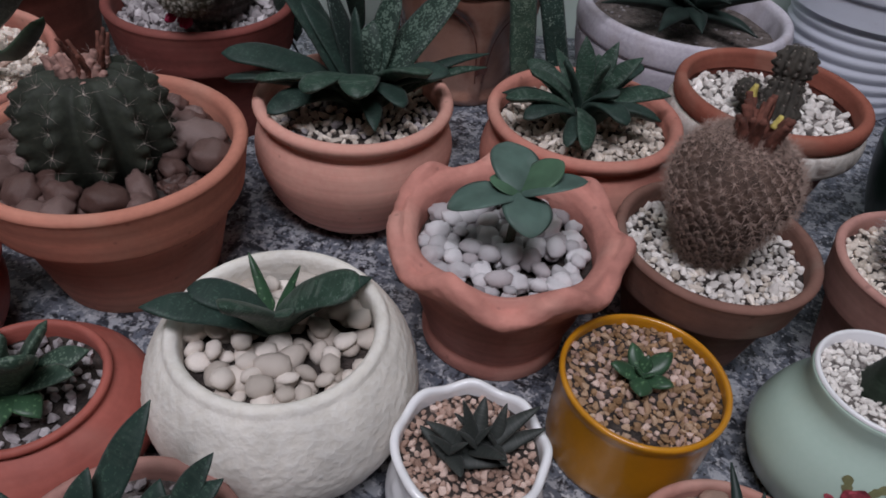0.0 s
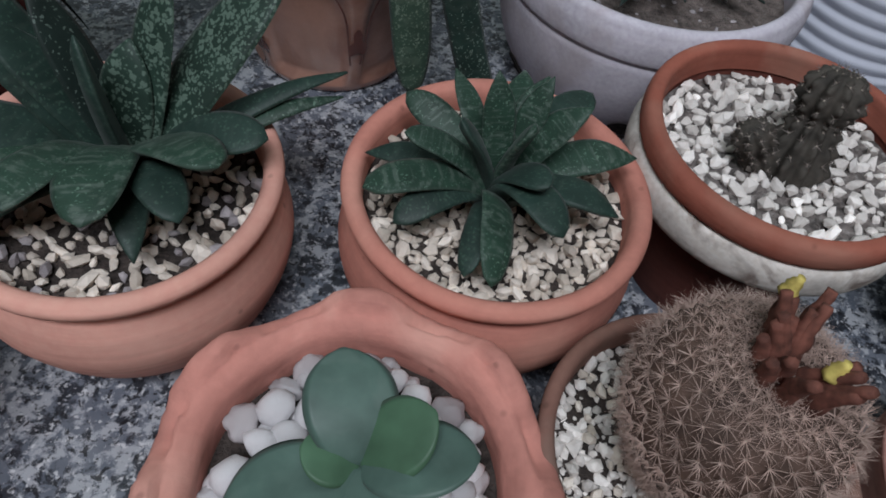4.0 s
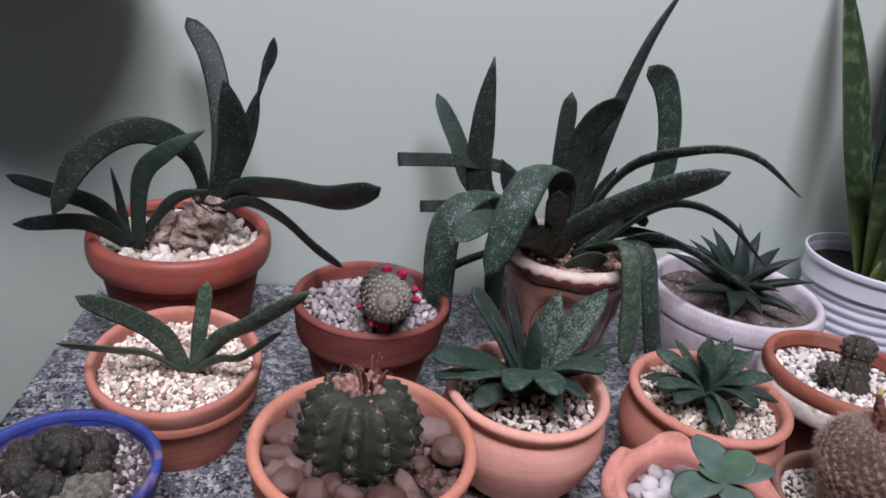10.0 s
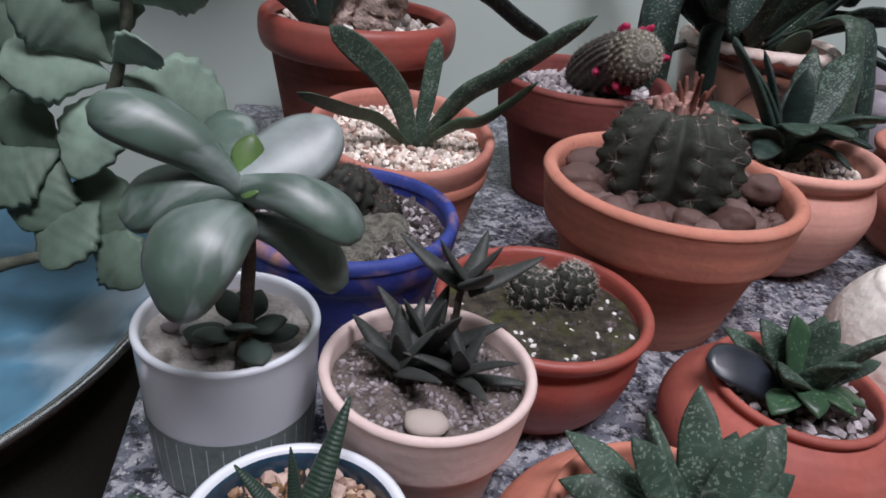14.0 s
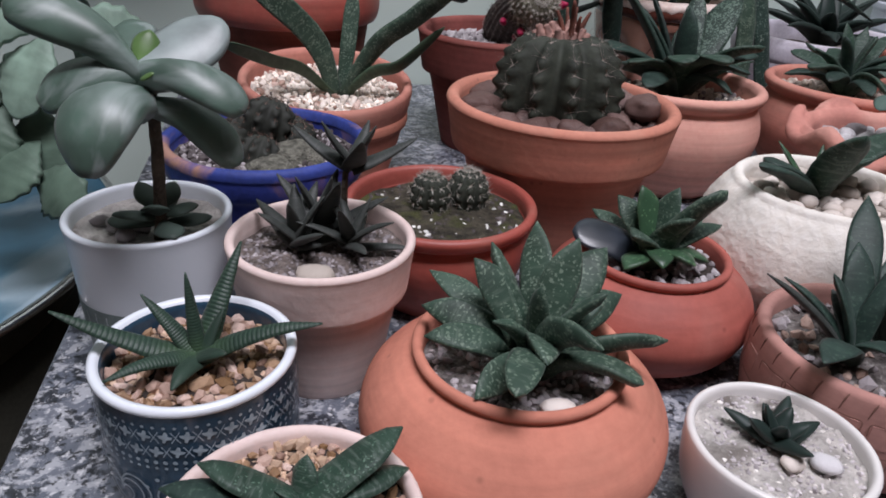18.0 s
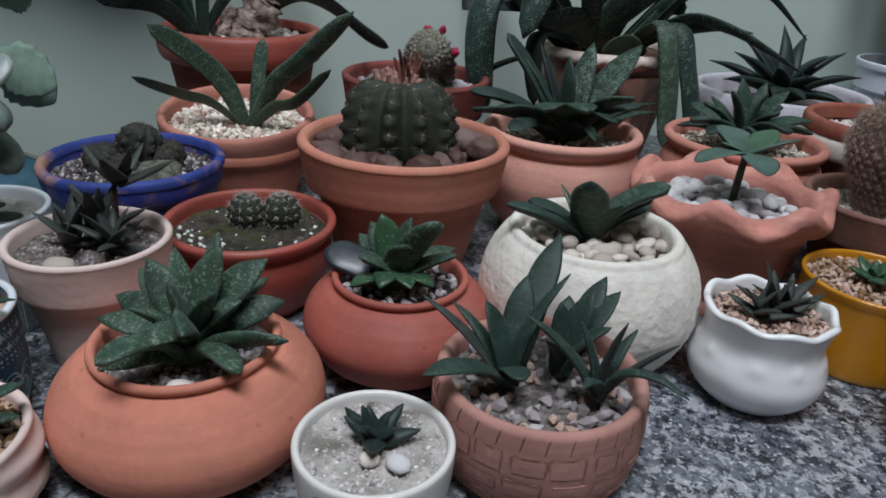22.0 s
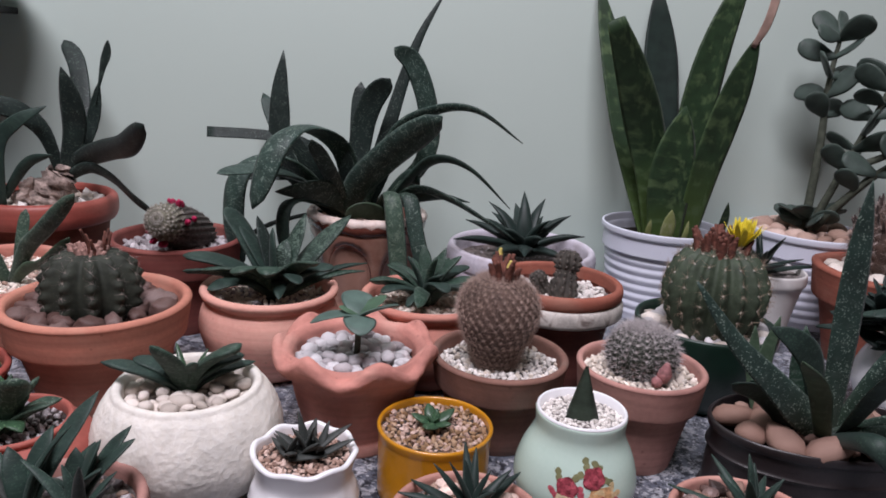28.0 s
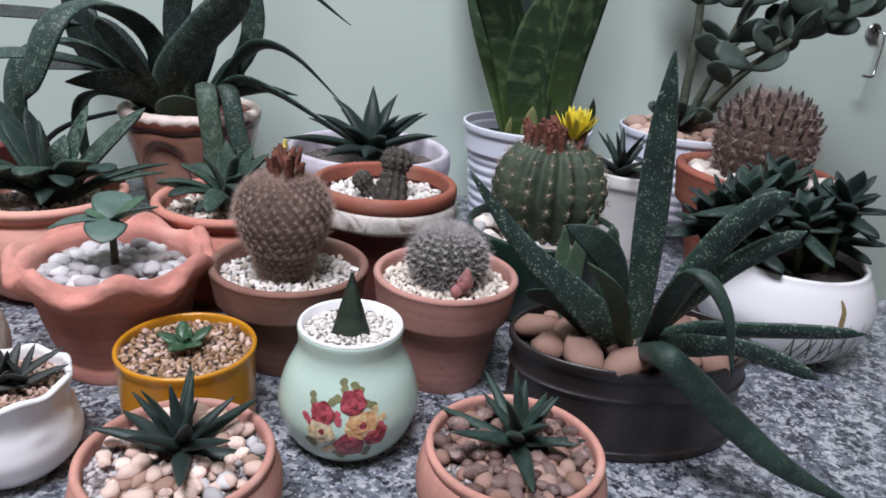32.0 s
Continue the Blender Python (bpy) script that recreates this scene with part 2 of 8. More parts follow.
def granite_mat():
    """Polished granite: a blue grey ground, soft dark clouds, pale crystals and black specks."""
    m = bpy.data.materials.new("speckled granite")
    m.use_nodes = True
    nt = m.node_tree
    n, ln = nt.nodes, nt.links.new
    b = n["Principled BSDF"]
    b.inputs["Roughness"].default_value, b.inputs["Specular IOR Level"].default_value = 0.30, 0.5
    tc = n.new("ShaderNodeTexCoord")
    out = None
    for size, detail, rough, lo, hi, amount, colour, move in ((45, 4, 0.6, 0.35, 0.65, 1.0, (0.10, 0.112, 0.142), 0.0), (120, 5, 0.66, 0.48, 0.56, 0.92, (0.022, 0.024, 0.031), 3.0), (130, 5, 0.66, 0.50, 0.58, 0.9, (0.40, 0.41, 0.44), 7.0), (300, 3, 0.6, 0.58, 0.66, 0.85, (0.60, 0.60, 0.62), 11.0), (260, 3, 0.6, 0.57, 0.64, 0.9, (0.010, 0.010, 0.013), 17.0)):
        mp, no, mr, mx = n.new("ShaderNodeMapping"), n.new("ShaderNodeTexNoise"), n.new("ShaderNodeMapRange"), n.new("ShaderNodeMix")
        mp.inputs["Location"].default_value = (move, move * 0.7, 0)
        no.inputs["Scale"].default_value, no.inputs["Detail"].default_value, no.inputs["Roughness"].default_value = size, detail, rough
        no.inputs["Distortion"].default_value = 0.35
        ln(tc.outputs["Object"], mp.inputs["Vector"])
        ln(mp.outputs["Vector"], no.inputs["Vector"])
        for key, v in (("From Min", lo), ("From Max", hi), ("To Min", 0.0), ("To Max", amount)):
            mr.inputs[key].default_value = v
        ln(no.outputs["Fac"], mr.inputs["Value"])
        mx.data_type = "RGBA"
        ln(mr.outputs["Result"], mx.inputs["Factor"])
        if out is None:
            mx.inputs["A"].default_value = (0.17, 0.183, 0.215, 1)
        else:
            ln(out, mx.inputs["A"])
        mx.inputs["B"].default_value = (*colour, 1)
        out = mx.outputs["Result"]
    ln(out, b.inputs["Base Color"])
    return m


M_GRANITE = granite_mat()
M_WALL = mat("pale green wall paint", (0.565, 0.655, 0.597), grain_amount=0.06, rough=0.55, dark=0.97, light=1.02, size=2, fine=1400, bump=0.05, depth=0.0003)
# invented brown for unseen ceiling and table legs, low albedo for less bounce
M_BROWN_UNSEEN = mat("dark brown for unseen ceiling and legs", (0.16, 0.10, 0.065), rough=0.7, dark=0.8, light=1.15, size=5)
# invented wall colour, dark so the unseen walls throw little fill light
M_WALL_UNSEEN = mat("ochre darkened to cut wall bounce", (0.17, 0.14, 0.115), rough=0.9, dark=0.9, light=1.08, size=4)
# invented floor colour, low albedo for less bounce
M_FLOOR = mat("dark red for unseen floor", (0.14, 0.075, 0.055), rough=0.4, dark=0.85, size=5)
TC = dict(rough=0.86, size=22, fine=260, bump=0.4, spec=0.28, rings=0.16, pits=0.4, grain_amount=0.15)
M_TERRA = mat("orange terracotta", (0.60, 0.232, 0.162), dark=0.82, light=1.12, stain=(0.47, 0.20, 0.14), stain_amount=0.45, **TC)
M_TERRA_PEACH = mat("peach terracotta", (0.57, 0.236, 0.168), dark=0.82, light=1.12, stain=(0.58, 0.31, 0.23), stain_amount=0.45, **TC)
M_TERRA_ROSE = mat("chalky rose terracotta", (0.57, 0.252, 0.206), dark=0.78, light=1.15, stain=(0.68, 0.39, 0.32), stain_amount=0.5, **{**TC, "bump": 0.7})
M_TERRA_PINK = mat("pinkish terracotta", (0.74, 0.385, 0.310), dark=0.86, light=1.1, stain=(0.72, 0.44, 0.36), stain_amount=0.35, **TC)
M_TERRA_DUSTY = mat("dusty pink terracotta", (0.46, 0.240, 0.205), dark=0.80, light=1.12, stain=(0.50, 0.30, 0.25), stain_amount=0.4, **TC)
M_TERRA_DULL = mat("dull pinkish terracotta", (0.50, 0.252, 0.205), dark=0.80, light=1.12, stain=(0.60, 0.40, 0.34), stain_amount=0.4, **TC)
M_TERRA_ROSY = mat("rosy red clay", (0.39, 0.110, 0.086), dark=0.80, light=1.14, stain=(0.40, 0.17, 0.14), stain_amount=0.45, **{**TC, "rough": 0.6})
M_TERRA_SALMON = mat("salmon terracotta", (0.56, 0.235, 0.182), dark=0.8, light=1.12, stain=(0.62, 0.36, 0.28), stain_amount=0.4, **TC)
M_TERRA_RED = mat("damp red terracotta", (0.24, 0.075, 0.055), dark=0.6, light=1.25, stain=(0.12, 0.04, 0.03), stain_amount=0.6, **TC)
M_TERRA_RED2 = mat("red brown clay", (0.31, 0.102, 0.07), dark=0.75, light=1.2, stain=(0.36, 0.20, 0.15), stain_amount=0.5, **TC)
# red clay with the shade between the pots put into its colour
M_TERRA_SHADED = mat("red clay darkened for shade", (0.17, 0.055, 0.042), dark=0.65, light=1.2, stain=(0.10, 0.035, 0.028), stain_amount=0.5, **TC)
M_TERRA_WAX = mat("waxy red clay", (0.37, 0.088, 0.068), dark=0.78, light=1.15, stain=(0.30, 0.12, 0.09), stain_amount=0.5, **{**TC, "rough": 0.48, "spec": 0.45})
# crimson clay, its tone lowered further for the shade on the pot
M_TERRA_CRIM = mat("crimson clay deepened for shade", (0.24, 0.072, 0.061), dark=0.65, light=1.2, stain=(0.28, 0.11, 0.09), stain_amount=0.4, **TC)
M_TERRA_BROWN = mat("brown weathered clay", (0.24, 0.125, 0.098), dark=0.7, light=1.2, stain=(0.22, 0.17, 0.14), stain_amount=0.55, **TC)
M_CLAY_PALE = mat("pale pink clay", (0.76, 0.605, 0.565), dark=0.85, light=1.12, stain=(0.58, 0.46, 0.42), stain_amount=0.5, **TC)
M_CREAM = mat("cream textured ceramic", (0.80, 0.755, 0.69), rough=0.75, dark=0.88, light=1.1, size=60, fine=260, bump=0.8, depth=0.0010, spec=0.3)
M_WHITE = mat("white glazed ceramic", (0.86, 0.85, 0.87), grain_amount=0.06, rough=0.25, dark=0.96, light=1.04, size=15, bump=0.05, spec=0.5, coat=0.4)
M_WHITE_OFF = mat("off white glazed ceramic", (0.77, 0.74, 0.72), grain_amount=0.06, rough=0.35, dark=0.9, light=1.06, size=25, bump=0.08, coat=0.3)
M_WHITE_PLASTIC = mat("white plastic", (0.76, 0.78, 0.88), grain_amount=0.06, rough=0.4, dark=0.96, light=1.03, size=20, bump=0.05)
M_WHITE_WORN = mat("chipped white paint over clay", (0.64, 0.60, 0.67), rough=0.75, dark=0.84, light=1.10, size=30, stain=(0.38, 0.31, 0.30), stain_size=26, stain_amount=0.35)
M_COLLAR = mat("peeling limewash over clay", (0.68, 0.63, 0.58), rough=0.85, dark=0.7, light=1.15, size=60, stain=(0.10, 0.055, 0.042), stain_size=60, stain_amount=0.75)
M_WHITE_COOL = mat("cool white glazed ceramic", (0.78, 0.82, 0.88), grain_amount=0.06, rough=0.3, dark=0.96, light=1.04, size=15, bump=0.05, coat=0.3)
M_YELLOW = mat("amber glazed ceramic", (0.55, 0.235, 0.012), grain_amount=0.06, rough=0.28, dark=0.8, light=1.15, size=30, bump=0.05, coat=0.5)
M_MINT = mat("mint glazed ceramic", (0.55, 0.70, 0.61), grain_amount=0.06, rough=0.25, dark=0.95, light=1.04, size=20, bump=0.04, coat=0.4)
M_BLUE = mat("cobalt blue paint", (0.040, 0.060, 0.31), rough=0.5, dark=0.75, light=1.25, size=40, stain=(0.40, 0.22, 0.15), stain_size=45, stain_amount=0.45)
M_BLUE_RIM = mat("worn blue paint over clay", (0.035, 0.058, 0.27), rough=0.65, size=40, stain=(0.38, 0.21, 0.15), stain_size=34, stain_amount=0.95)
M_NAVY = mat("navy glaze", (0.024, 0.060, 0.100), rough=0.3, dark=0.7, light=1.3, size=60, coat=0.4)
M_NAVY_PALE = mat("pale blue relief glaze", (0.30, 0.37, 0.42), rough=0.35, dark=0.8, light=1.2, size=200, coat=0.3)
M_GREY = mat("grey green glaze", (0.19, 0.235, 0.23), rough=0.4, dark=0.85, size=40)
M_TAN = mat("tan brown glaze", (0.44, 0.245, 0.185), grain_amount=0.06, rough=0.22, dark=0.75, light=1.15, size=30, bump=0.05, coat=0.6, stain=(0.17, 0.06, 0.04), stain_size=20, stain_amount=0.6)
M_CHIP = mat("bare chipped clay rim", (0.84, 0.70, 0.63), rough=0.6, size=60, stain=(0.36, 0.16, 0.10), stain_size=60, stain_amount=0.35)
M_TIN = mat("black lacquered tin", (0.020, 0.016, 0.017), rough=0.38, dark=0.7, light=1.6, size=30, spec=0.5, stain=(0.06, 0.05, 0.05), stain_amount=0.5)
M_DKGREEN = mat("dark green glaze", (0.013, 0.035, 0.024), grain_amount=0.06, rough=0.35, size=30, spec=0.5)
M_STEEL = mat("bright steel", (0.6, 0.6, 0.6), rough=0.25, metal=1.0, dark=0.9, light=1.1)
M_BLACK = mat("black painted board", (0.015, 0.015, 0.016), rough=0.6)
M_DRUM = mat("dark olive painted tin", (0.050, 0.050, 0.040), rough=0.55, dark=0.8, light=1.2, size=12)
M_INK = mat("black brush paint", (0.012, 0.014, 0.015), rough=0.4)
M_TRAY = mat("blue printed tin", (0.065, 0.165, 0.240), rough=0.30, dark=0.5, light=1.6, size=9, fine=30, bump=0.05, stain=(0.38, 0.47, 0.52), stain_size=8, stain_amount=0.75)
M_TRAY_DARK = mat("dark navy print", (0.012, 0.035, 0.05), rough=0.35)
M_SOIL = mat("damp dark potting soil", (0.045, 0.035, 0.031), rough=0.95, dark=0.5, light=2.0, size=180, fine=700, bump=1.0, depth=0.003)
M_SOIL_GREY = mat("dry grey potting soil", (0.19, 0.165, 0.155), rough=0.95, dark=0.45, light=1.6, size=220, fine=800, bump=1.0, depth=0.003, stain=(0.45, 0.42, 0.40), stain_size=260, stain_amount=0.7)
M_SOIL_PALE = mat("chalky pale soil", (0.52, 0.485, 0.455), rough=0.95, dark=0.6, light=1.3, size=90, fine=600, bump=1.0, depth=0.002, stain=(0.12, 0.10, 0.085), stain_size=45, stain_amount=0.8)
M_BAND = mat("dark red brown glaze", (0.13, 0.042, 0.030), rough=0.25, dark=0.7, light=1.2, size=40, coat=0.5)
M_MOSS = mat("mossy soil", (0.050, 0.043, 0.030), rough=0.95, dark=0.4, light=2.0, size=160, fine=700, bump=1.0, depth=0.003, stain=(0.085, 0.095, 0.022), stain_size=70, stain_amount=0.7)
M_MOSS_GREY = mat("dry grey green moss", (0.17, 0.165, 0.135), rough=0.95, dark=0.35, light=1.7, size=220, fine=700, bump=1.0, depth=0.003)
M_SOIL_MID = mat("dry brown potting soil", (0.17, 0.138, 0.125), rough=0.95, dark=0.5, light=1.6, size=200, fine=800, bump=1.0, depth=0.003, stain=(0.26, 0.23, 0.21), stain_size=240, stain_amount=0.5)
ST = dict(rough=0.7, size=160, fine=600, bump=0.3, spec=0.35)
M_ST_WHITE = mat("white marble chips", (0.80, 0.75, 0.71), vary=0.25, dark=0.85, **ST)
M_ST_CREAM = mat("cream limestone chips", (0.75, 0.665, 0.58), vary=0.36, dark=0.82, **ST)
M_ST_PINK = mat("pinkish gravel", (0.56, 0.39, 0.32), vary=0.45, dark=0.8, **ST)
M_ST_TAN = mat("tan quartz gravel", (0.40, 0.255, 0.155), vary=0.5, dark=0.8, **ST)
M_ST_GREY = mat("pale grey river pebbles", (0.61, 0.585, 0.60), vary=0.34, dark=0.78, light=1.15, **{**ST, "size": 110})
M_ST_LILAC = mat("grey crushed stone", (0.42, 0.38, 0.39), vary=0.35, dark=0.8, **ST)
M_ST_IVORY = mat("ivory river pebbles", (0.65, 0.575, 0.515), vary=0.36, dark=0.86, **ST)
M_ST_BROWN = mat("brown river stones", (0.152, 0.094, 0.083), vary=0.5, dark=0.55, light=1.6, **{**ST, "rough": 0.5, "size": 90})
M_ST_DARK = mat("dark slate stones", (0.085, 0.07, 0.07), vary=0.5, dark=0.7, **ST)
M_ST_ROSE = mat("rosy brown river stones", (0.32, 0.20, 0.16), vary=0.22, dark=0.85, **ST)
M_ST_PERLITE = islands(mat("white perlite grains", (0.70, 0.69, 0.66), dark=0.9, **ST), 0.15)
L_GAST = leaf_mat("flecked dark gasteria leaf", (0.026, 0.054, 0.043), (0.095, 0.125, 0.105), mottle=0.25, spots=(0.27, 0.34, 0.28), spot_size=560, spot_cut=0.40, base=(0.035, 0.060, 0.036))
L_GAST_DK = leaf_mat("blackish gasteria leaf", (0.013, 0.024, 0.020), (0.05, 0.07, 0.06), spots=(0.115, 0.15, 0.13), spot_size=540, spot_cut=0.36)
L_GAST_MID = leaf_mat("banded green gasteria leaf", (0.025, 0.056, 0.037), (0.13, 0.17, 0.14), spots=(0.12, 0.19, 0.14), spot_size=700, spot_cut=0.34, mottle=0.55)
L_GAST_LIGHT = leaf_mat("pale flecked gasteria leaf", (0.048, 0.086, 0.060), (0.15, 0.20, 0.15), mottle=0.35, spots=(0.19, 0.25, 0.19), spot_size=620, spot_cut=0.46)
L_GAST_FLECK = leaf_mat("green gasteria leaf with pale flecks", (0.034, 0.066, 0.045), (0.16, 0.21, 0.16), mottle=0.3, spots=(0.13, 0.18, 0.13), spot_size=560, spot_cut=0.46)
L_GAST_FRESH = leaf_mat("fresh green gasteria leaf", (0.056, 0.095, 0.056), (0.13, 0.18, 0.12), mottle=0.3)
L_GAST_STRIPE = leaf_mat("striped dark gasteria leaf", (0.020, 0.042, 0.030), (0.13, 0.18, 0.14), spots=(0.115, 0.165, 0.13), spot_size=560, spot_cut=0.62)
L_GAST_PLAIN = leaf_mat("plain dark green leaf", (0.021, 0.043, 0.034), (0.08, 0.11, 0.09), spots=(0.048, 0.085, 0.062), spot_size=560, spot_cut=0.40, mottle=0.22)
L_HAW = leaf_mat("dark haworthia leaf", (0.017, 0.032, 0.027), (0.07, 0.10, 0.085), rough=0.5)
L_HAW_BAND = leaf_mat("ridged haworthia leaf", (0.022, 0.046, 0.032), (0.075, 0.12, 0.085), bands=9.0, rough=0.45, base=(0.06, 0.11, 0.05))
L_HAW_PURPLE = leaf_mat("purplish haworthia leaf", (0.040, 0.046, 0.042), (0.11, 0.11, 0.10), rough=0.55, mottle=0.3, patch=(1.0, 40.0), drift=20.0)
L_PLUM = leaf_mat("dark bluish purple leaf", (0.020, 0.026, 0.036), (0.045, 0.055, 0.065), rough=0.35, spec=0.6)
L_JADE = leaf_mat("waxy jade leaf", (0.066, 0.112, 0.086), (0.235, 0.280, 0.268), rough=0.46, spec=0.8, tone=1.0, mottle=0.75, patch=(1.5, 2.0), drift=55.0)
# paler copy of the jade leaf; the sheen is painted into its colour
L_JADE_PALE = leaf_mat("jade leaf paled for its sheen", (0.21, 0.25, 0.245), (0.27, 0.31, 0.30), rough=0.45, spec=0.8, tone=1.0, mottle=0.4, patch=(1.5, 2.0), drift=70.0)
L_JADE_YOUNG = leaf_mat("young bright jade leaf", (0.10, 0.18, 0.055), (0.16, 0.22, 0.09), rough=0.4)
L_JTREE = leaf_mat("dull dark jade leaf", (0.058, 0.084, 0.070), (0.11, 0.13, 0.10), rough=0.55, spec=0.35)
L_KAL = leaf_mat("grey green crenate leaf", (0.215, 0.31, 0.245), (0.29, 0.375, 0.30), rough=0.55, tone=1.0, mottle=0.2)
L_KAL_OLD = leaf_mat("dark crenate leaf", (0.11, 0.17, 0.125), (0.17, 0.23, 0.18), rough=0.55, mottle=0.2)
L_PEPER = leaf_mat("smooth round green leaf", (0.088, 0.142, 0.118), (0.16, 0.215, 0.185), rough=0.46, mottle=0.35, patch=(1.5, 2.0), drift=70.0)
L_PEPER_Y = leaf_mat("fresh green leaf", (0.075, 0.145, 0.085), (0.10, 0.17, 0.10), rough=0.50)
L_SANS = leaf_mat("mottled snake plant leaf", (0.023, 0.050, 0.021), (0.095, 0.150, 0.065), mottle=0.8, patch=(2.5, 14.0), drift=70.0, base=(0.085, 0.14, 0.030))
L_SANS_DK = leaf_mat("dark snake plant leaf", (0.016, 0.030, 0.024), (0.04, 0.06, 0.045), base=(0.05, 0.08, 0.025), tip=(0.05, 0.06, 0.05))
L_SHEATH = leaf_mat("yellow green leaf sheath", (0.24, 0.27, 0.10), (0.40, 0.40, 0.26), rough=0.6, mottle=0.5, patch=(3.0, 2.0))
L_DRY = leaf_mat("dried papery leaf tip", (0.40, 0.27, 0.22), (0.5, 0.4, 0.33), rough=0.8)
L_GREEN_S = leaf_mat("small bright green leaf", (0.040, 0.090, 0.046), (0.15, 0.25, 0.14), spots=(0.12, 0.22, 0.11), spot_size=420, spot_cut=0.35, rough=0.35)
C_DARK = mat("dark green cactus skin", (0.024, 0.026, 0.021), rough=0.7, dark=0.6, light=1.6, size=90, bump=0.5)
C_GREY = mat("grey green cactus skin", (0.031, 0.036, 0.026), rough=0.75, dark=0.6, light=1.4, size=90, bump=0.5)
C_STUB = mat("dull brown green cactus skin", (0.055, 0.048, 0.040), rough=0.8, dark=0.55, light=1.5, size=130, bump=0.6)
C_BROWN = mat("brownish cactus skin", (0.082, 0.050, 0.038), rough=0.8, dark=0.6, light=1.4, size=120, bump=0.6)
C_PALE = mat("pale grey cactus skin", (0.085, 0.074, 0.066), rough=0.8, dark=0.6, light=1.4, size=140, bump=0.5)
C_CROWN = mat("pale cactus crown", (0.17, 0.16, 0.12), rough=0.85, dark=0.6, light=1.4, size=200, bump=0.5)
C_GREEN = mat("ribbed green cactus skin", (0.048, 0.066, 0.041), rough=0.65, dark=0.6, light=1.4, size=90)
C_SPINE_PALE = mat("pale cactus spines", (0.52, 0.49, 0.44), rough=0.8)
C_SPINE_TAN = mat("tan cactus spines", (0.36, 0.27, 0.20), rough=0.8)
C_SPINE_BROWN = mat("brown cactus spines", (0.15, 0.095, 0.075), rough=0.8)
C_SPINE_DUSK = mat("dusky grey brown spines", (0.22, 0.185, 0.17), rough=0.8)
C_SPINE_ROSE = mat("rosy brown cactus bristles", (0.47, 0.345, 0.295), rough=0.85)
C_SPINE_FAWN = mat("fawn grey cactus spines", (0.36, 0.29, 0.265), rough=0.85)
C_SPINE_DARK = mat("dark brown cactus spikes", (0.045, 0.03, 0.026), rough=0.7)
C_SPINE_HOAR = mat("hoary grey cactus spines", (0.57, 0.52, 0.52), rough=0.8)
C_CONE = mat("dark ridged cone skin", (0.034, 0.050, 0.034), rough=0.6, rings=0.3, dark=0.7, light=1.3, size=120)
C_WOOL_TAN = mat("tan cactus wool", (0.42, 0.37, 0.30), rough=0.95)
C_WOOL = mat("white cactus wool", (0.72, 0.70, 0.64), rough=0.95)
C_DRYFLOWER = mat("dried reddish flower", (0.13, 0.048, 0.034), rough=0.85, dark=0.5, light=1.7, size=220)
C_DRYPINK = mat("dusty pink dried flower", (0.33, 0.19, 0.16), rough=0.85, dark=0.5, light=1.6, size=220)
C_PINK = mat("magenta fruit", (0.41, 0.014, 0.075), rough=0.4)
C_PINKISH = mat("dusty pink bud", (0.36, 0.16, 0.16), rough=0.75, dark=0.5, light=1.4, size=200)
C_YELLOW = mat("yellow petals", (0.82, 0.68, 0.06), rough=0.5)
C_WITHER = mat("withered yellow petals", (0.62, 0.50, 0.14), rough=0.7, dark=0.6, light=1.3, size=200)
M_HUSK = mat("papery dried leaf husk", (0.40, 0.31, 0.27), rough=0.9, dark=0.4, light=1.6, size=130, bump=1.0, depth=0.003)
M_BARK = mat("brown grey bark", (0.10, 0.075, 0.058), rough=0.9, dark=0.5, light=1.5, size=120, bump=1.0, depth=0.002)
M_STEM_GREY = mat("grey green woody stem", (0.075, 0.085, 0.062), rough=0.85, dark=0.6, light=1.4, size=120, bump=0.8, depth=0.001)
M_STEM = mat("green fleshy stem", (0.09, 0.13, 0.06), rough=0.6)
M_ROSE = mat("crimson rose print", (0.25, 0.045, 0.06), rough=0.3, dark=0.45, light=1.8, size=350)
M_ROSE_PINK = mat("pink rose print", (0.42, 0.085, 0.11), rough=0.3, dark=0.7, light=1.4, size=350)
M_ROSE_AMBER = mat("amber rose print", (0.54, 0.31, 0.15), rough=0.3, dark=0.7, light=1.4, size=350)
M_ROSE_YELLOW = mat("yellow rose print", (0.64, 0.48, 0.27), rough=0.3, dark=0.7, light=1.3, size=350)
M_ROSE_CREAM = mat("cream rose print", (0.66, 0.55, 0.36), rough=0.3, dark=0.7, light=1.2, size=350)
M_PRINT_GRASS = mat("dark green brushwork", (0.055, 0.075, 0.045), rough=0.35)
M_PRINT_LEAF = mat("olive leaf print", (0.20, 0.20, 0.10), rough=0.3)
M_GOLD = mat("tarnished gold print", (0.26, 0.19, 0.09), rough=0.4)


# ---- building blocks ----
def mesh_of(name, verts, faces, material, smooth=True, uvs=None):
    me = bpy.data.meshes.new(name)
    me.from_pydata([tuple(v) for v in verts], [], faces)
    if uvs is not None:
        layer = me.uv_layers.new(name="uv")
        for loop in me.loops:
            layer.data[loop.index].uv = uvs[loop.vertex_index]
    if smooth:
        me.polygons.foreach_set("use_smooth", [True] * len(me.polygons))
    me.materials.append(material)
    me.update()
    return me


def part(name, me, parent, label="", at=None):
    ob = new(name, me)
    ob.parent = parent
    if at is not None:
        ob.matrix_basis = at
    if label:
        tagged(ob, label)
    return ob


def thing(name, x, y, z, label, category, group="", kind=""):
    ob = new(name)
    ob.location, ob.empty_display_size = (x, y, z), 0.02
    return tagged(ob, label, category, group, kind)


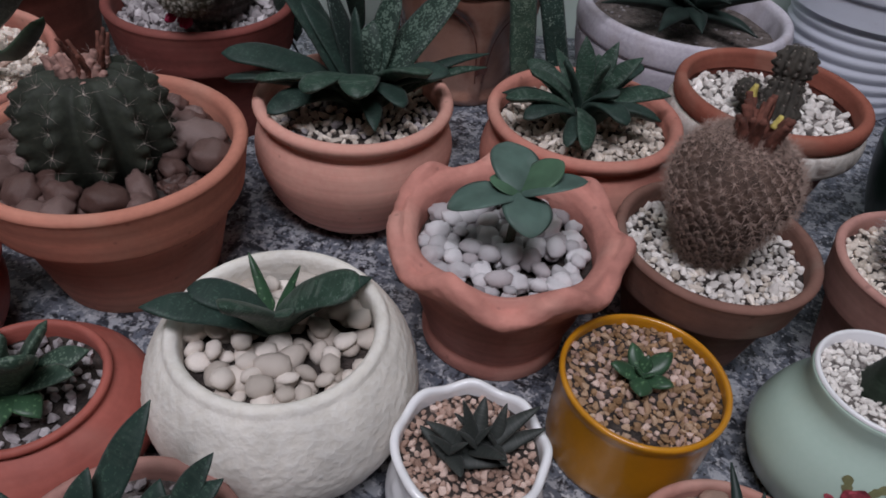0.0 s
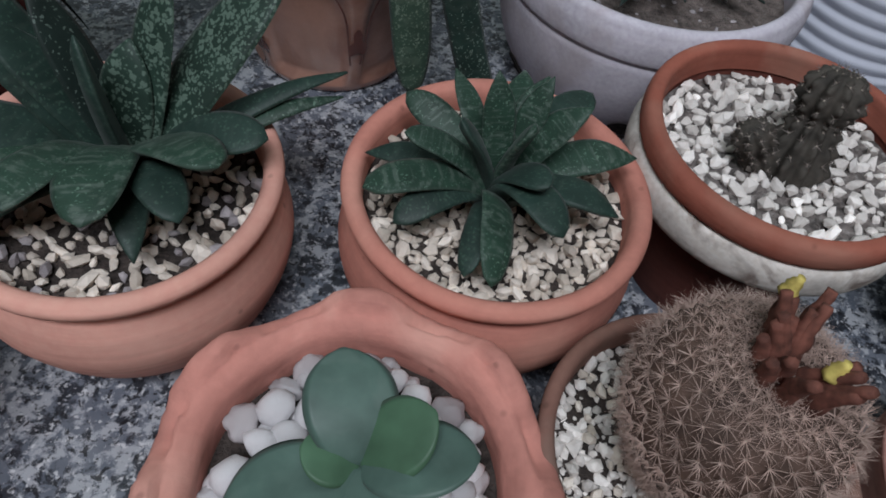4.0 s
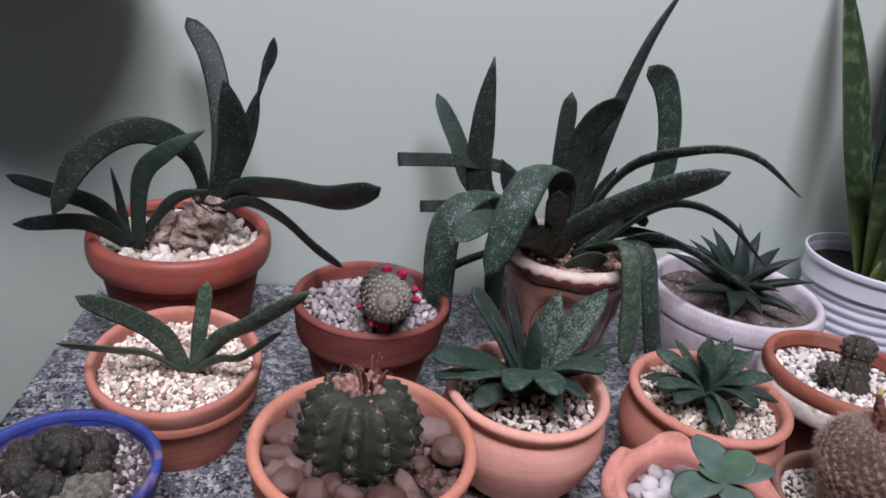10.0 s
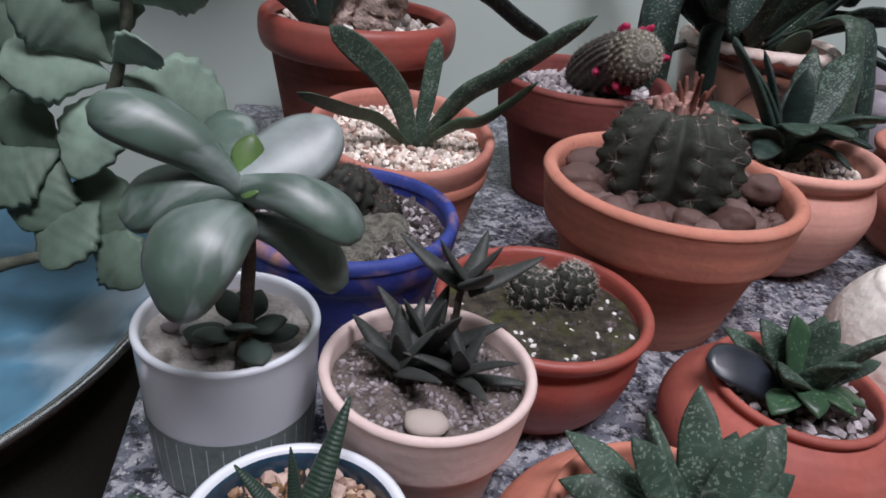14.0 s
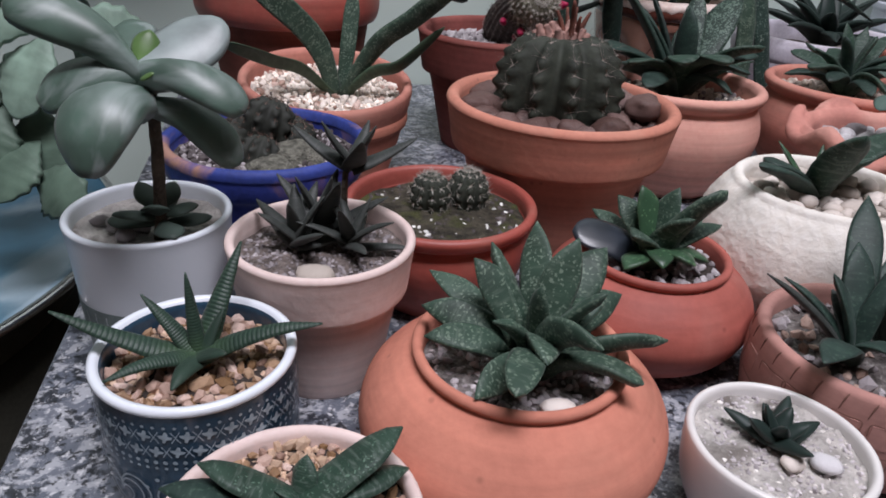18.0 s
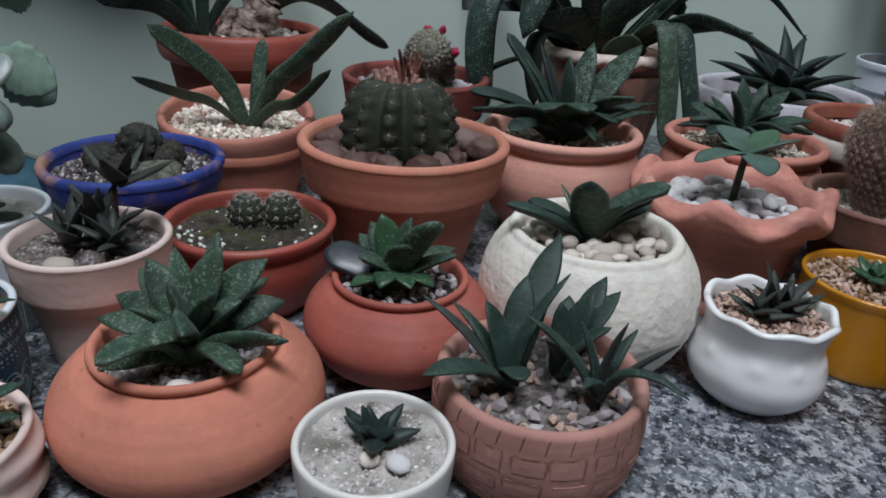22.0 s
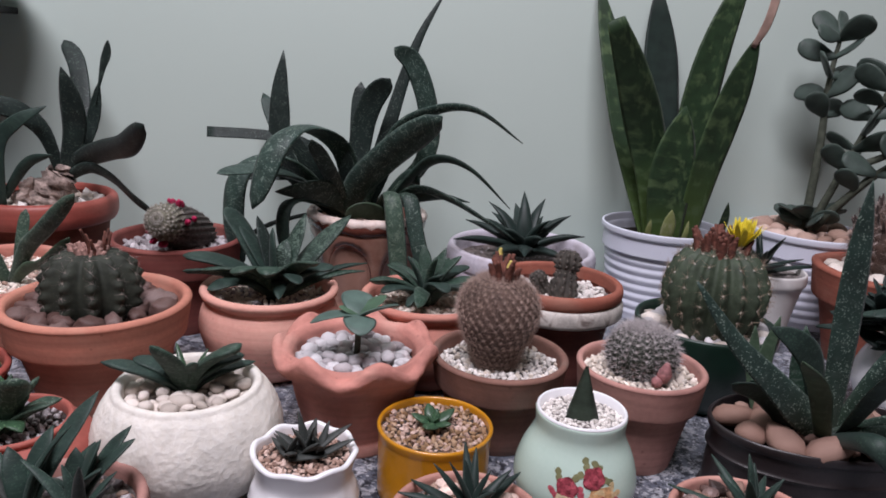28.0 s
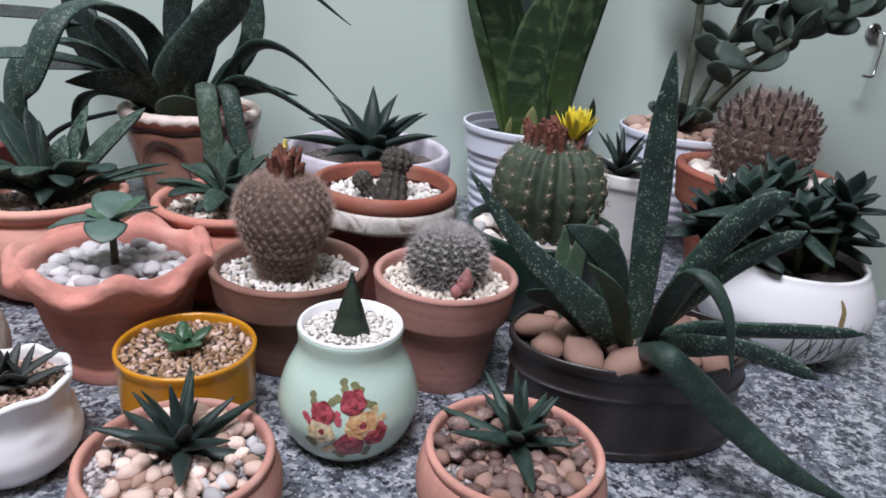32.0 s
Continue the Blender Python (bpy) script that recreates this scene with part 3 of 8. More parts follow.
def bm_mesh(name, bm, material, smooth=False):
    me = bpy.data.meshes.new(name)
    bm.to_mesh(me)
    bm.free()
    if smooth:
        me.polygons.foreach_set("use_smooth", [True] * len(me.polygons))
    me.materials.append(material)
    return me


def box_mesh(name, x0, x1, y0, y1, z0, z1, material, bevel=0.0):
    bm = bmesh.new()
    bmesh.ops.create_cube(bm, size=1, matrix=Matrix.LocRotScale(((x0 + x1) / 2, (y0 + y1) / 2, (z0 + z1) / 2), None, (x1 - x0, y1 - y0, z1 - z0)))
    if bevel:
        bmesh.ops.bevel(bm, geom=bm.edges[:], offset=bevel, segments=3, affect="EDGES", profile=0.6)
    return bm_mesh(name, bm, material)


def prism_mesh(name, outline, z0, z1, material, bevel=0.0):
    bm = bmesh.new()
    face = bm.faces.new([bm.verts.new((x, y, z0)) for x, y in outline])
    got = bmesh.ops.extrude_face_region(bm, geom=[face])
    bmesh.ops.translate(bm, verts=[v for v in got["geom"] if isinstance(v, bmesh.types.BMVert)], vec=(0, 0, z1 - z0))
    bmesh.ops.recalc_face_normals(bm, faces=bm.faces[:])
    if bevel:
        bmesh.ops.bevel(bm, geom=bm.edges[:], offset=bevel, segments=3, affect="EDGES", profile=0.6)
    return bm_mesh(name, bm, material)


def glide(pts, steps):
    """A smooth line through the points."""
    p = [Vector(q) for q in pts]
    p = [p[0] * 2 - p[1]] + p + [p[-1] * 2 - p[-2]]
    out = []
    for i in range(1, len(p) - 2):
        for k in range(steps):
            t = k / steps
            a, b, c, d = p[i - 1], p[i], p[i + 1], p[i + 2]
            out.append(0.5 * ((2 * b) + (c - a) * t + (2 * a - 5 * b + 4 * c - d) * t * t + (3 * b - a - 3 * c + d) * t ** 3))
    out.append(p[-2])
    return out


def lathe(name, profile, material, n=64, shape=None, wobble=0.004, seed=0.0, scale_y=1.0, tilt=None, cap=False):
    """Turns a profile of (radius, height) round z. shape(angle, r, z) may bend it."""
    pts = [Vector((r, z, 0)) for r, z in profile]
    verts, faces = [], []
    for q in pts:
        for k in range(n):
            a = 2 * math.pi * k / n
            r, z = q.x, q.y
            if wobble:
                r *= 1 + wobble * noise.noise(Vector((math.cos(a) * 1.6, math.sin(a) * 1.6, z * 30 + seed * 7)))
            if shape:
                r, z = shape(a, r, z)
            verts.append(Vector((r * math.cos(a), r * math.sin(a) * scale_y, z)))
    for i in range(len(pts) - 1):
        for k in range(n):
            faces.append((i * n + k, i * n + (k + 1) % n, (i + 1) * n + (k + 1) % n, (i + 1) * n + k))
    if cap:
        faces.append(tuple(range(n - 1, -1, -1)))
    if tilt is not None:
        verts = [tilt @ v for v in verts]
    return mesh_of(name, verts, faces, material)


def pot_profile(outer, R, H, lip, depth, steps=3):
    """Outer points as shares of R and H, from the foot to the rim, then over the lip and down inside."""
    pts = [(r * R, z * H) for r, z in outer]
    fine = [(q.x, q.y) for q in glide([(r, z, 0) for r, z in pts], steps)]
    top = fine[-1][1]
    fine += [(R - lip * 0.06, top + lip * 0.22), (R - lip * 0.25, top + lip * 0.40), (R - lip * 0.5, top + lip * 0.46), (R - lip * 0.75, top + lip * 0.38), (R - lip * 0.95, top + lip * 0.15), (R - lip * 1.02, top - lip * 0.3), (R - lip * 1.06, top - depth - 0.006)]
    return fine


def soil_mesh(name, R, z, material, dome=0.0, rough=0.0012, seed=0, scale_y=1.0, tilt=None):
    n, rings = 40, 10
    verts, faces = [Vector((0, 0, z + dome))], []
    for i in range(1, rings + 1):
        for k in range(n):
            a, r = 2 * math.pi * k / n, R * i / rings
            v = Vector((r * math.cos(a), r * math.sin(a) * scale_y, z + dome * (1 - (i / rings) ** 2)))
            v.z += rough * 1.5 * noise.noise(Vector((v.x * 160, v.y * 160, seed * 3.1))) + rough * noise.noise(Vector((v.x * 420, v.y * 420, seed)))
            verts.append(v)
    for k in range(n):
        faces.append((0, 1 + k, 1 + (k + 1) % n))
    for i in range(rings - 1):
        for k in range(n):
            a, b = 1 + i * n + k, 1 + i * n + (k + 1) % n
            faces.append((a, a + n, b + n, b))
    if tilt is not None:
        verts = [tilt @ v for v in verts]
    return mesh_of(name, verts, faces, material)


STONES, HEAPS = {}, {}


def heap_of(material):
    """The same stone, varied piece by piece within one heap."""
    if material.name not in HEAPS:
        HEAPS[material.name] = islands(material.copy(), 0.3)
    return HEAPS[material.name]


def stone_mesh(material, kind, k):
    """One of eight stones of a kind: chips have flat broken faces, pebbles are smooth and flattened."""
    key = (material.name, kind, k)
    if key in STONES:
        return STONES[key]
    rnd = random.Random(k * 17 + (5 if kind == "chip" else 0))
    bm = bmesh.new()
    bmesh.ops.create_icosphere(bm, subdivisions=1 if kind == "chip" else (3 if kind == "rock" else 2), radius=0.5)
    sx, sy, sz = rnd.uniform(0.85, 1.3), rnd.uniform(0.7, 1.0), rnd.uniform(0.55, 0.8)
    for v in bm.verts:
        if kind == "rock":
            q = v.co.normalized() * 1.5 + Vector((k * 7.7, 2.0, 0.5))
            v.co *= 0.92 + 0.30 * noise.noise(q) + 0.16 * abs(noise.noise(q * 2.1)) + 0.05 * noise.noise(q * 6)
            v.co = Vector((v.co.x * sx, v.co.y * sy, v.co.z * (sz + 0.12)))
            continue
        f = 1 + (0.38 if kind == "chip" else 0.30) * noise.noise(v.co * 2.0 + Vector((k * 5.3, 0, 1)))
        if kind == "chip":
            f *= rnd.uniform(0.76, 1.20)
        v.co = Vector((v.co.x * sx, v.co.y * sy, v.co.z * sz)) * f
    STONES[key] = bm_mesh("stone", bm, material, smooth=(kind != "chip"))
    return STONES[key]


def scatter(R, size, rnd, scale_y=1.0, hole=0.0, many=1.0, sector=None):
    """Places for stones on a disc, spaced out."""
    spots, grid = [], {}
    cell = size * 0.8
    for _ in range(int(26 * many * (R / size) ** 2) + 40):
        a, r = rnd.uniform(0, 2 * math.pi), R * math.sqrt(rnd.random())
        if r < hole:
            continue
        if sector and not sector(a, r):
            continue
        x, y = r * math.cos(a), r * math.sin(a) * scale_y
        s = size * rnd.uniform(0.65, 1.3)
        gx, gy = int(x // cell), int(y // cell)
        if any((x - q[0]) ** 2 + (y - q[1]) ** 2 < (0.325 * (s + q[2])) ** 2 for i in (-2, -1, 0, 1, 2) for j in (-2, -1, 0, 1, 2) for q in grid.get((gx + i, gy + j), ())):
            continue
        grid.setdefault((gx, gy), []).append((x, y, s))
        spots.append((x, y, s))
    return spots


def stones(parent, R, z, size, material, kind="chip", name="gravel_stone", seed=0, limit=160, scale_y=1.0, hole=0.0, dome=0.0, fine=None, other=None, share=0.0, many=1.0, sector=None, lift=0.22, tilt=None, spread=0.5):
    """Covers a disc with single stones; past the limit they are joined into one heap."""
    rnd = random.Random(seed * 31 + 7)
    spots = scatter(R, size, rnd, scale_y, hole, many, sector)
    rnd.shuffle(spots)
    heap_v, heap_f = [], []
    for i, (x, y, s) in enumerate(spots):
        m = other if other and rnd.random() < share else material
        flat = 1.0 if kind == "chip" else 0.35
        zz = z + dome * (1 - min(1, math.hypot(x, y) / max(R, 1e-6)) ** 2) + s * (lift + rnd.uniform(0, 0.16))
        at = Matrix.LocRotScale((x, y, zz), Euler((rnd.uniform(-1, 1) * flat, rnd.uniform(-1, 1) * flat, rnd.uniform(0, 6.28))), (s, s, s))
        if tilt is not None:
            at = tilt @ at
        me = stone_mesh(m, kind, rnd.randrange(8))
        if i < limit:
            part(name, me, parent, at=at)
        else:
            b0 = len(heap_v)
            heap_v += [at @ v.co for v in me.vertices]
            heap_f += [tuple(b0 + k for k in p.vertices) for p in me.polygons]
    if kind == "chip" and many >= 1.2:
        for x, y, s in scatter(R, size * 0.8, rnd, scale_y, hole, 1.2, sector):
            at = Matrix.LocRotScale((x, y, z + dome * (1 - min(1, math.hypot(x, y) / max(R, 1e-6)) ** 2) - s * 0.05), Euler((rnd.uniform(-1, 1), rnd.uniform(-1, 1), rnd.uniform(0, 6.28))), (s, s, s))
            if tilt is not None:
                at = tilt @ at
            me = stone_mesh(material, kind, rnd.randrange(8))
            b0 = len(heap_v)
            heap_v += [at @ v.co for v in me.vertices]
            heap_f += [tuple(b0 + k for k in p.vertices) for p in me.polygons]
    if heap_v:
        ob = part("gravel", mesh_of("gravel", heap_v, heap_f, fine or heap_of(material), smooth=False), parent, "loose gravel between the larger stones")
        tagged(ob, kind="stuff")


LEAF_SHAPES = {
    "strap": lambda v: (0.62 + 0.38 * min(1, v / 0.35)) * (1 if v < 0.72 else max(0.0, 1 - ((v - 0.72) / 0.28) ** 2.2) ** 0.5 * 0.95 + 0.05),
    "taper": lambda v: (0.55 + 0.45 * min(1, v / 0.22)) * max(0.02, 1 - max(0, v - 0.15) / 0.87) ** 0.75,
    "lance": lambda v: (0.72 + 0.28 * min(1, v / 0.3)) * max(0.015, 1 - v) ** 0.62,
    "tongue": lambda v: (0.7 + 0.3 * min(1, v / 0.4)) * max(0.02, 1 - max(0.0, (v - 0.45) / 0.56) ** 2.4),
    "blunt": lambda v: (0.78 + 0.22 * min(1, v / 0.35)) * (1 if v < 0.58 else max(0.0, 1 - ((v - 0.58) / 0.42) ** 2.5) ** 0.6 * 0.96 + 0.04),
    "sword": lambda v: (0.78 + 0.22 * min(1, v / 0.3)) * (1 if v < 0.62 else max(0.0, 1 - ((v - 0.62) / 0.38) ** 1.7) * 0.97 + 0.03),
    "spoon": lambda v: max(0.03, math.sin(math.pi * min(1, v ** 1.25 * 0.97 + 0.02)) ** 0.72) * (0.45 + 0.55 * min(1, v / 0.5)),
    "round": lambda v: max(0.03, math.sin(math.pi * min(1, v * 0.93 + 0.055)) ** 0.5),
    "paddle": lambda v: (0.34 + 0.66 * math.sin(min(1, v / 0.6) * math.pi / 2) ** 1.3) * (1 if v < 0.62 else max(0.0, 1 - ((v - 0.62) / 0.38) ** 2.3) ** 0.5 * 0.96 + 0.04),
    "ovate": lambda v: max(0.03, math.sin(math.pi * min(1, v ** 0.95 * 0.975 + 0.022)) ** 0.62),
    "spike": lambda v: (0.86 + 0.14 * min(1, v / 0.25)) * max(0.015, 1 - max(0.0, v - 0.08) / 0.92) ** 0.9,
    "snapped": lambda v: (0.72 + 0.28 * min(1, v / 0.4)) * (1 if v < 0.5 else 1 - 0.58 * ((v - 0.5) / 0.5) ** 1.3),
    "cut": lambda v: 0.8 + 0.2 * min(1, v / 0.3),
}


def leaf(parent, pts, width, material, shape="strap", thick=0.25, channel=0.25, side=None, roll=0.0, crenate=0, name="leaf", origin=None, label="", steps=6):
    """A fleshy leaf along the points (in metres from its thing's foot): a lens section, hollowed above."""
    o = Vector(origin) if origin is not None else Vector((0, 0, 0))
    line = glide([Vector(p) - o for p in pts], steps)
    n = len(line)
    d = line[-1] - line[0]
    flat = Vector((d.x, d.y, 0))
    if side is None:
        side = Vector((-flat.y, flat.x, 0)) if flat.length > 0.15 * d.length else Vector((1, 0, 0))
    side = Vector(side).normalized()
    verts, uvs, faces = [], [], []
    ring = 10
    for i, p in enumerate(line):
        tan = (line[min(i + 1, n - 1)] - line[max(i - 1, 0)]).normalized()
        s = (side - tan * side.dot(tan))
        s = s.normalized() if s.length > 1e-4 else Vector((1, 0, 0))
        nor = s.cross(tan)
        if roll:
            q = Matrix.Rotation(roll, 3, tan)
            s, nor = q @ s, q @ nor
        v = i / (n - 1)
        w = width / 2 * LEAF_SHAPES[shape](v)
        if crenate and 0.12 < v < 0.98:
            w *= 1 + 0.058 * math.sin(v * crenate * 2 * math.pi)
        t = width / 2 * thick * (1.15 - 0.6 * v) * min(1, w / (width * 0.25) + 0.12)
        for k in range(ring):
            a = 2 * math.pi * k / ring
            c, sn = math.cos(a), math.sin(a)
            drop = channel * w * (1 - c * c) * 0.55
            h = t * sn * (1 - 0.35 * c * c)
            verts.append(p + s * (w * c) + nor * (h - drop + channel * w * 0.2))
            uvs.append((abs(c), v))
    for i in range(n - 1):
        for k in range(ring):
            faces.append((i * ring + k, i * ring + (k + 1) % ring, (i + 1) * ring + (k + 1) % ring, (i + 1) * ring + k))
    faces += [tuple(range(ring - 1, -1, -1)), tuple(range((n - 1) * ring, n * ring))]
    return part(name, mesh_of(name, verts, faces, material, uvs=uvs), parent, label)


def sprout(parent, base, yaw, length, elev, curl, width, material, shape="lance", thick=0.3, channel=0.25, roll=0.0, name="leaf", steps=5, label="", twist=0.0):
    """A leaf from a crown: heading and rise in degrees; curl bends it up (plus) or down (minus) along its length."""
    p, e, a = Vector(base), radians(elev), radians(yaw)
    pts = [p.copy()]
    for k in range(3):
        p = p + Vector((math.cos(a) * math.cos(e), math.sin(a) * math.cos(e), math.sin(e))) * (length / 3)
        e += radians(curl) / 3
        a += radians(twist) / 3
        pts.append(p.copy())
    a0 = radians(yaw)
    return leaf(parent, pts, width, material, shape, thick, channel, side=(-math.sin(a0), math.cos(a0), 0), roll=radians(roll), name=name, steps=steps, label=label)


def facing(parent, base, tip, width, material, shape="round", thick=0.3, view=(0.12, 0.86, -0.5), sag=0.0, origin=(0, 0, 0), channel=0.1, crenate=0, steps=6, twist=0.0):
    """A leaf that turns its broad side to the light."""
    b, t = Vector(base), Vector(tip)
    mid = (b + t) / 2 + Vector((0, 0, sag))
    side = (t - b).cross(Vector(view)).normalized()
    side = Matrix.Rotation(radians(twist), 3, (t - b).normalized()) @ side
    return leaf(parent, [b, mid, t], width, material, shape, thick, channel, side=side, origin=origin, crenate=crenate, steps=steps)


def blade(th, base, tip, width, material, shape="sword", bow=0.006, thick=0.34, channel=0.26, up=None, name="leaf", roll=0.0, steps=6):
    """A leaf from the crown to its tip, both in the room's metres; bow lifts its middle, and its hollow side looks up and inwards."""
    og = th.location
    b, t = Vector(base), Vector(tip)
    d = t - b
    flat = Vector((d.x, d.y, 0))
    rise = Vector((0, 0, 1)) - d.normalized() * d.normalized().z
    if up is None:
        up = rise if rise.length > 0.25 else Vector((-flat.x, -flat.y, 0.02))
        if flat.length > 1e-4:
            up = up.normalized() - flat.normalized() * 0.35
    up = Vector(up)
    side = d.cross(up)
    lift = (rise.normalized() if rise.length > 0.05 else Vector((0, -1, 0))) * bow
    mid1, mid2 = b + d * 0.36 + lift, b + d * 0.72 + lift * 0.85
    return leaf(th, [b, mid1, mid2, t], width, material, shape, thick, channel, side=side, origin=og, roll=radians(roll), name=name, steps=steps)


def rosette(parent, base, n, length, width, material, seed, elev=(5, 70), curl=-20, shape="lance", rise=0.006, thick=0.32, jitter=0.18, channel=0.2, start=0.0):
    rnd = random.Random(seed)
    for k in range(n):
        f = k / max(1, n - 1)
        sprout(parent, (base[0], base[1], base[2] + rise * f), start + k * 137.5 + rnd.uniform(-14, 14), length * (1 - 0.35 * f) * rnd.uniform(1 - jitter, 1 + jitter), elev[0] + (elev[1] - elev[0]) * f + rnd.uniform(-7, 7), curl * rnd.uniform(0.5, 1.4), width * (1 - 0.25 * f) * rnd.uniform(0.88, 1.1), material, shape, thick, channel=channel)


def tube(name, pts, radii, material, n=9, rough=0.0):
    line = glide(pts, 6)
    rr = [Vector((r, 0, 0)) for r in radii]
    rads = [q.x for q in glide(rr, 6)]
    verts, faces = [], []
    ref = Vector((0.31, 0.17, 0.93))
    for i, p in enumerate(line):
        tan = (line[min(i + 1, len(line) - 1)] - line[max(i - 1, 0)]).normalized()
        s = ref.cross(tan)
        s = s.normalized() if s.length > 1e-3 else Vector((1, 0, 0))
        u = tan.cross(s)
        for k in range(n):
            a = 2 * math.pi * k / n
            r = rads[i] * (1 + rough * noise.noise(Vector((math.cos(a) * 2, math.sin(a) * 2, i * 0.7))))
            verts.append(p + (s * math.cos(a) + u * math.sin(a)) * r)
    for i in range(len(line) - 1):
        for k in range(n):
            faces.append((i * n + k, i * n + (k + 1) % n, (i + 1) * n + (k + 1) % n, (i + 1) * n + k))
    faces += [tuple(range(n - 1, -1, -1)), tuple(range((len(line) - 1) * n, len(line) * n))]
    return mesh_of(name, verts, faces, material)


def cactus(parent, profile, ribs, rib_depth, body, spine, seed, per_rib=9, needles=8, needle=0.008, twist=0.0, tubercle=0.0, wool=None, fleece=None, thin=0.00022, turn=None, rows=None, hang=0.3, name="cactus_body", z_top=None, label=""):
    """A ribbed body of (radius, height) points, with areoles along the ribs that carry needles."""
    fine = [(q.x, q.y) for q in glide([(r, z, 0) for r, z in profile], 6)]
    n = max(48, ribs * 8)
    total = len(fine) - 1

    def surface(i, a):
        r, z = fine[i]
        ph = ribs * (a + twist * i / total)
        f = 1 + rib_depth * (math.cos(ph) - 0.4)
        if tubercle:
            f += tubercle * math.cos(2 * math.pi * i * per_rib / total) * max(0, math.cos(ph))
        return Vector((r * f * math.cos(a), r * f * math.sin(a), z))

    verts, faces = [], []
    for i in range(total + 1):
        for k in range(n):
            verts.append(surface(i, 2 * math.pi * k / n))
    for i in range(total):
        for k in range(n):
            faces.append((i * n + k, i * n + (k + 1) % n, (i + 1) * n + (k + 1) % n, (i + 1) * n + k))
    faces += [tuple(range(n - 1, -1, -1)), tuple(range(total * n, (total + 1) * n))]
    if turn is not None:
        verts = [turn @ v for v in verts]
    ob = part(name, mesh_of(name, verts, faces, body), parent, label)
    rnd = random.Random(seed)
    sv, sf, wv, wf = [], [], [], []
    for rib in range(ribs):
        for j in range(per_rib):
            i = int((j + 0.5) / per_rib * total)
            a = 2 * math.pi * rib / ribs - twist * i / total
            p = surface(i, a)
            lo, hi = surface(max(0, i - 1), a), surface(min(total, i + 1), a)
            along = (hi - lo).normalized()
            out = Vector((math.cos(a), math.sin(a), 0))
            nor = (out - along * out.dot(along)).normalized()
            if i >= total - 1:
                nor = Vector((0, 0, 1))
            side = nor.cross(along)
            if wool:
                b0 = len(wv)
                for q in (along, side, -along, -side):
                    wv.append(p + q * wool)
                wv.append(p + nor * wool * 0.9)
                wf += [(b0 + k, b0 + (k + 1) % 4, b0 + 4) for k in range(4)]
            for k in range(needles):
                ang = 2 * math.pi * (k + rnd.random()) / needles
                way = (nor * rnd.uniform(hang, 1.0) + (along * math.sin(ang) + side * math.cos(ang)) * rnd.uniform(0.5, 1.1)).normalized()
                ln = needle * rnd.uniform(0.6, 1.25)
                cr = way.cross(Vector((rnd.random() - 0.5, rnd.random() - 0.5, rnd.random() - 0.5))).normalized() * thin
                c2 = way.cross(cr).normalized() * thin
                bend = Vector((rnd.uniform(-1, 1), rnd.uniform(-1, 1), rnd.uniform(-1, 1))) * ln * 0.15
                b0 = len(sv)
                sv += [p + cr, p - cr * 0.5 + c2 * 0.87, p - cr * 0.5 - c2 * 0.87, p + way * ln + bend]
                sf += [(b0, b0 + 1, b0 + 3), (b0 + 1, b0 + 2, b0 + 3), (b0 + 2, b0, b0 + 3)]
    if sv:
        if turn is not None:
            sv = [turn @ v for v in sv]
        tagged(part("spine_coat", mesh_of("spine_coat", sv, sf, spine, smooth=False), ob, "fine cactus spines"), kind="stuff")
    if wv:
        if turn is not None:
            wv = [turn @ v for v in wv]
        tagged(part("areole_wool", mesh_of("areole_wool", wv, wf, fleece or C_WOOL_TAN), ob), kind="stuff")
    return ob


def wrap(profile, s, z, a0, off=0.0004):
    """A point on a turned body: s metres of arc from heading a0, at height z."""
    top = max(range(len(profile)), key=lambda i: profile[i][1])
    r = float(np.interp(z, [q[1] for q in profile[:top]], [q[0] for q in profile[:top]]))
    a = a0 + s / r
    return Vector(((r + off) * math.cos(a), (r + off) * math.sin(a), z))


def print_patch(parent, name, profile, a0, s0, z0, outline, material, off=0.0004, label=""):
    """A thin printed patch laid on a turned body: an outline of (s, z) round (s0, z0)."""
    n = len(outline)
    verts = [wrap(profile, s0, z0, a0, off)]
    for f in (0.5, 1.0):
        verts += [wrap(profile, s0 + s * f, z0 + z * f, a0, off) for s, z in outline]
    faces = [(0, 1 + k, 1 + (k + 1) % n) for k in range(n)]
    faces += [(1 + k, 1 + n + k, 1 + n + (k + 1) % n, 1 + (k + 1) % n) for k in range(n)]
    return part(name, mesh_of(name, verts, faces, material), parent, label)


def blob(r, seed, lobes=6, rough=0.18, squash=1.0, n=22):
    rnd = random.Random(seed)
    ph = rnd.uniform(0, 6)
    return [(r * (1 + rough * math.cos(lobes * a + ph) + rough * 0.4 * math.cos((lobes + 3) * a)) * math.cos(a), r * squash * (1 + rough * math.cos(lobes * a + ph)) * math.sin(a)) for a in [2 * math.pi * k / n for k in range(n)]]


def stroke(parent, profile, a0, pts, widths, material, off=0.0004, name="brush_stroke"):
    line = glide([(s, z, 0) for s, z in pts], 5)
    ww = [q.x for q in glide([(w, 0, 0) for w in widths], 5)]
    verts, faces = [], []
    for i, p in enumerate(line):
        tan = (line[min(i + 1, len(line) - 1)] - line[max(0, i - 1)]).normalized()
        nn = Vector((-tan.y, tan.x, 0))
        for f in (-1, 0, 1):
            q = p + nn * ww[i] / 2 * f
            verts.append(wrap(profile, q.x, q.y, a0, off))
    for i in range(len(line) - 1):
        for k in (0, 1):
            faces.append((i * 3 + k, i * 3 + k + 1, (i + 1) * 3 + k + 1, (i + 1) * 3 + k))
    return part(name, mesh_of(name, verts, faces, material), parent)


# ---- the room ----
WALL_Y = 0.69


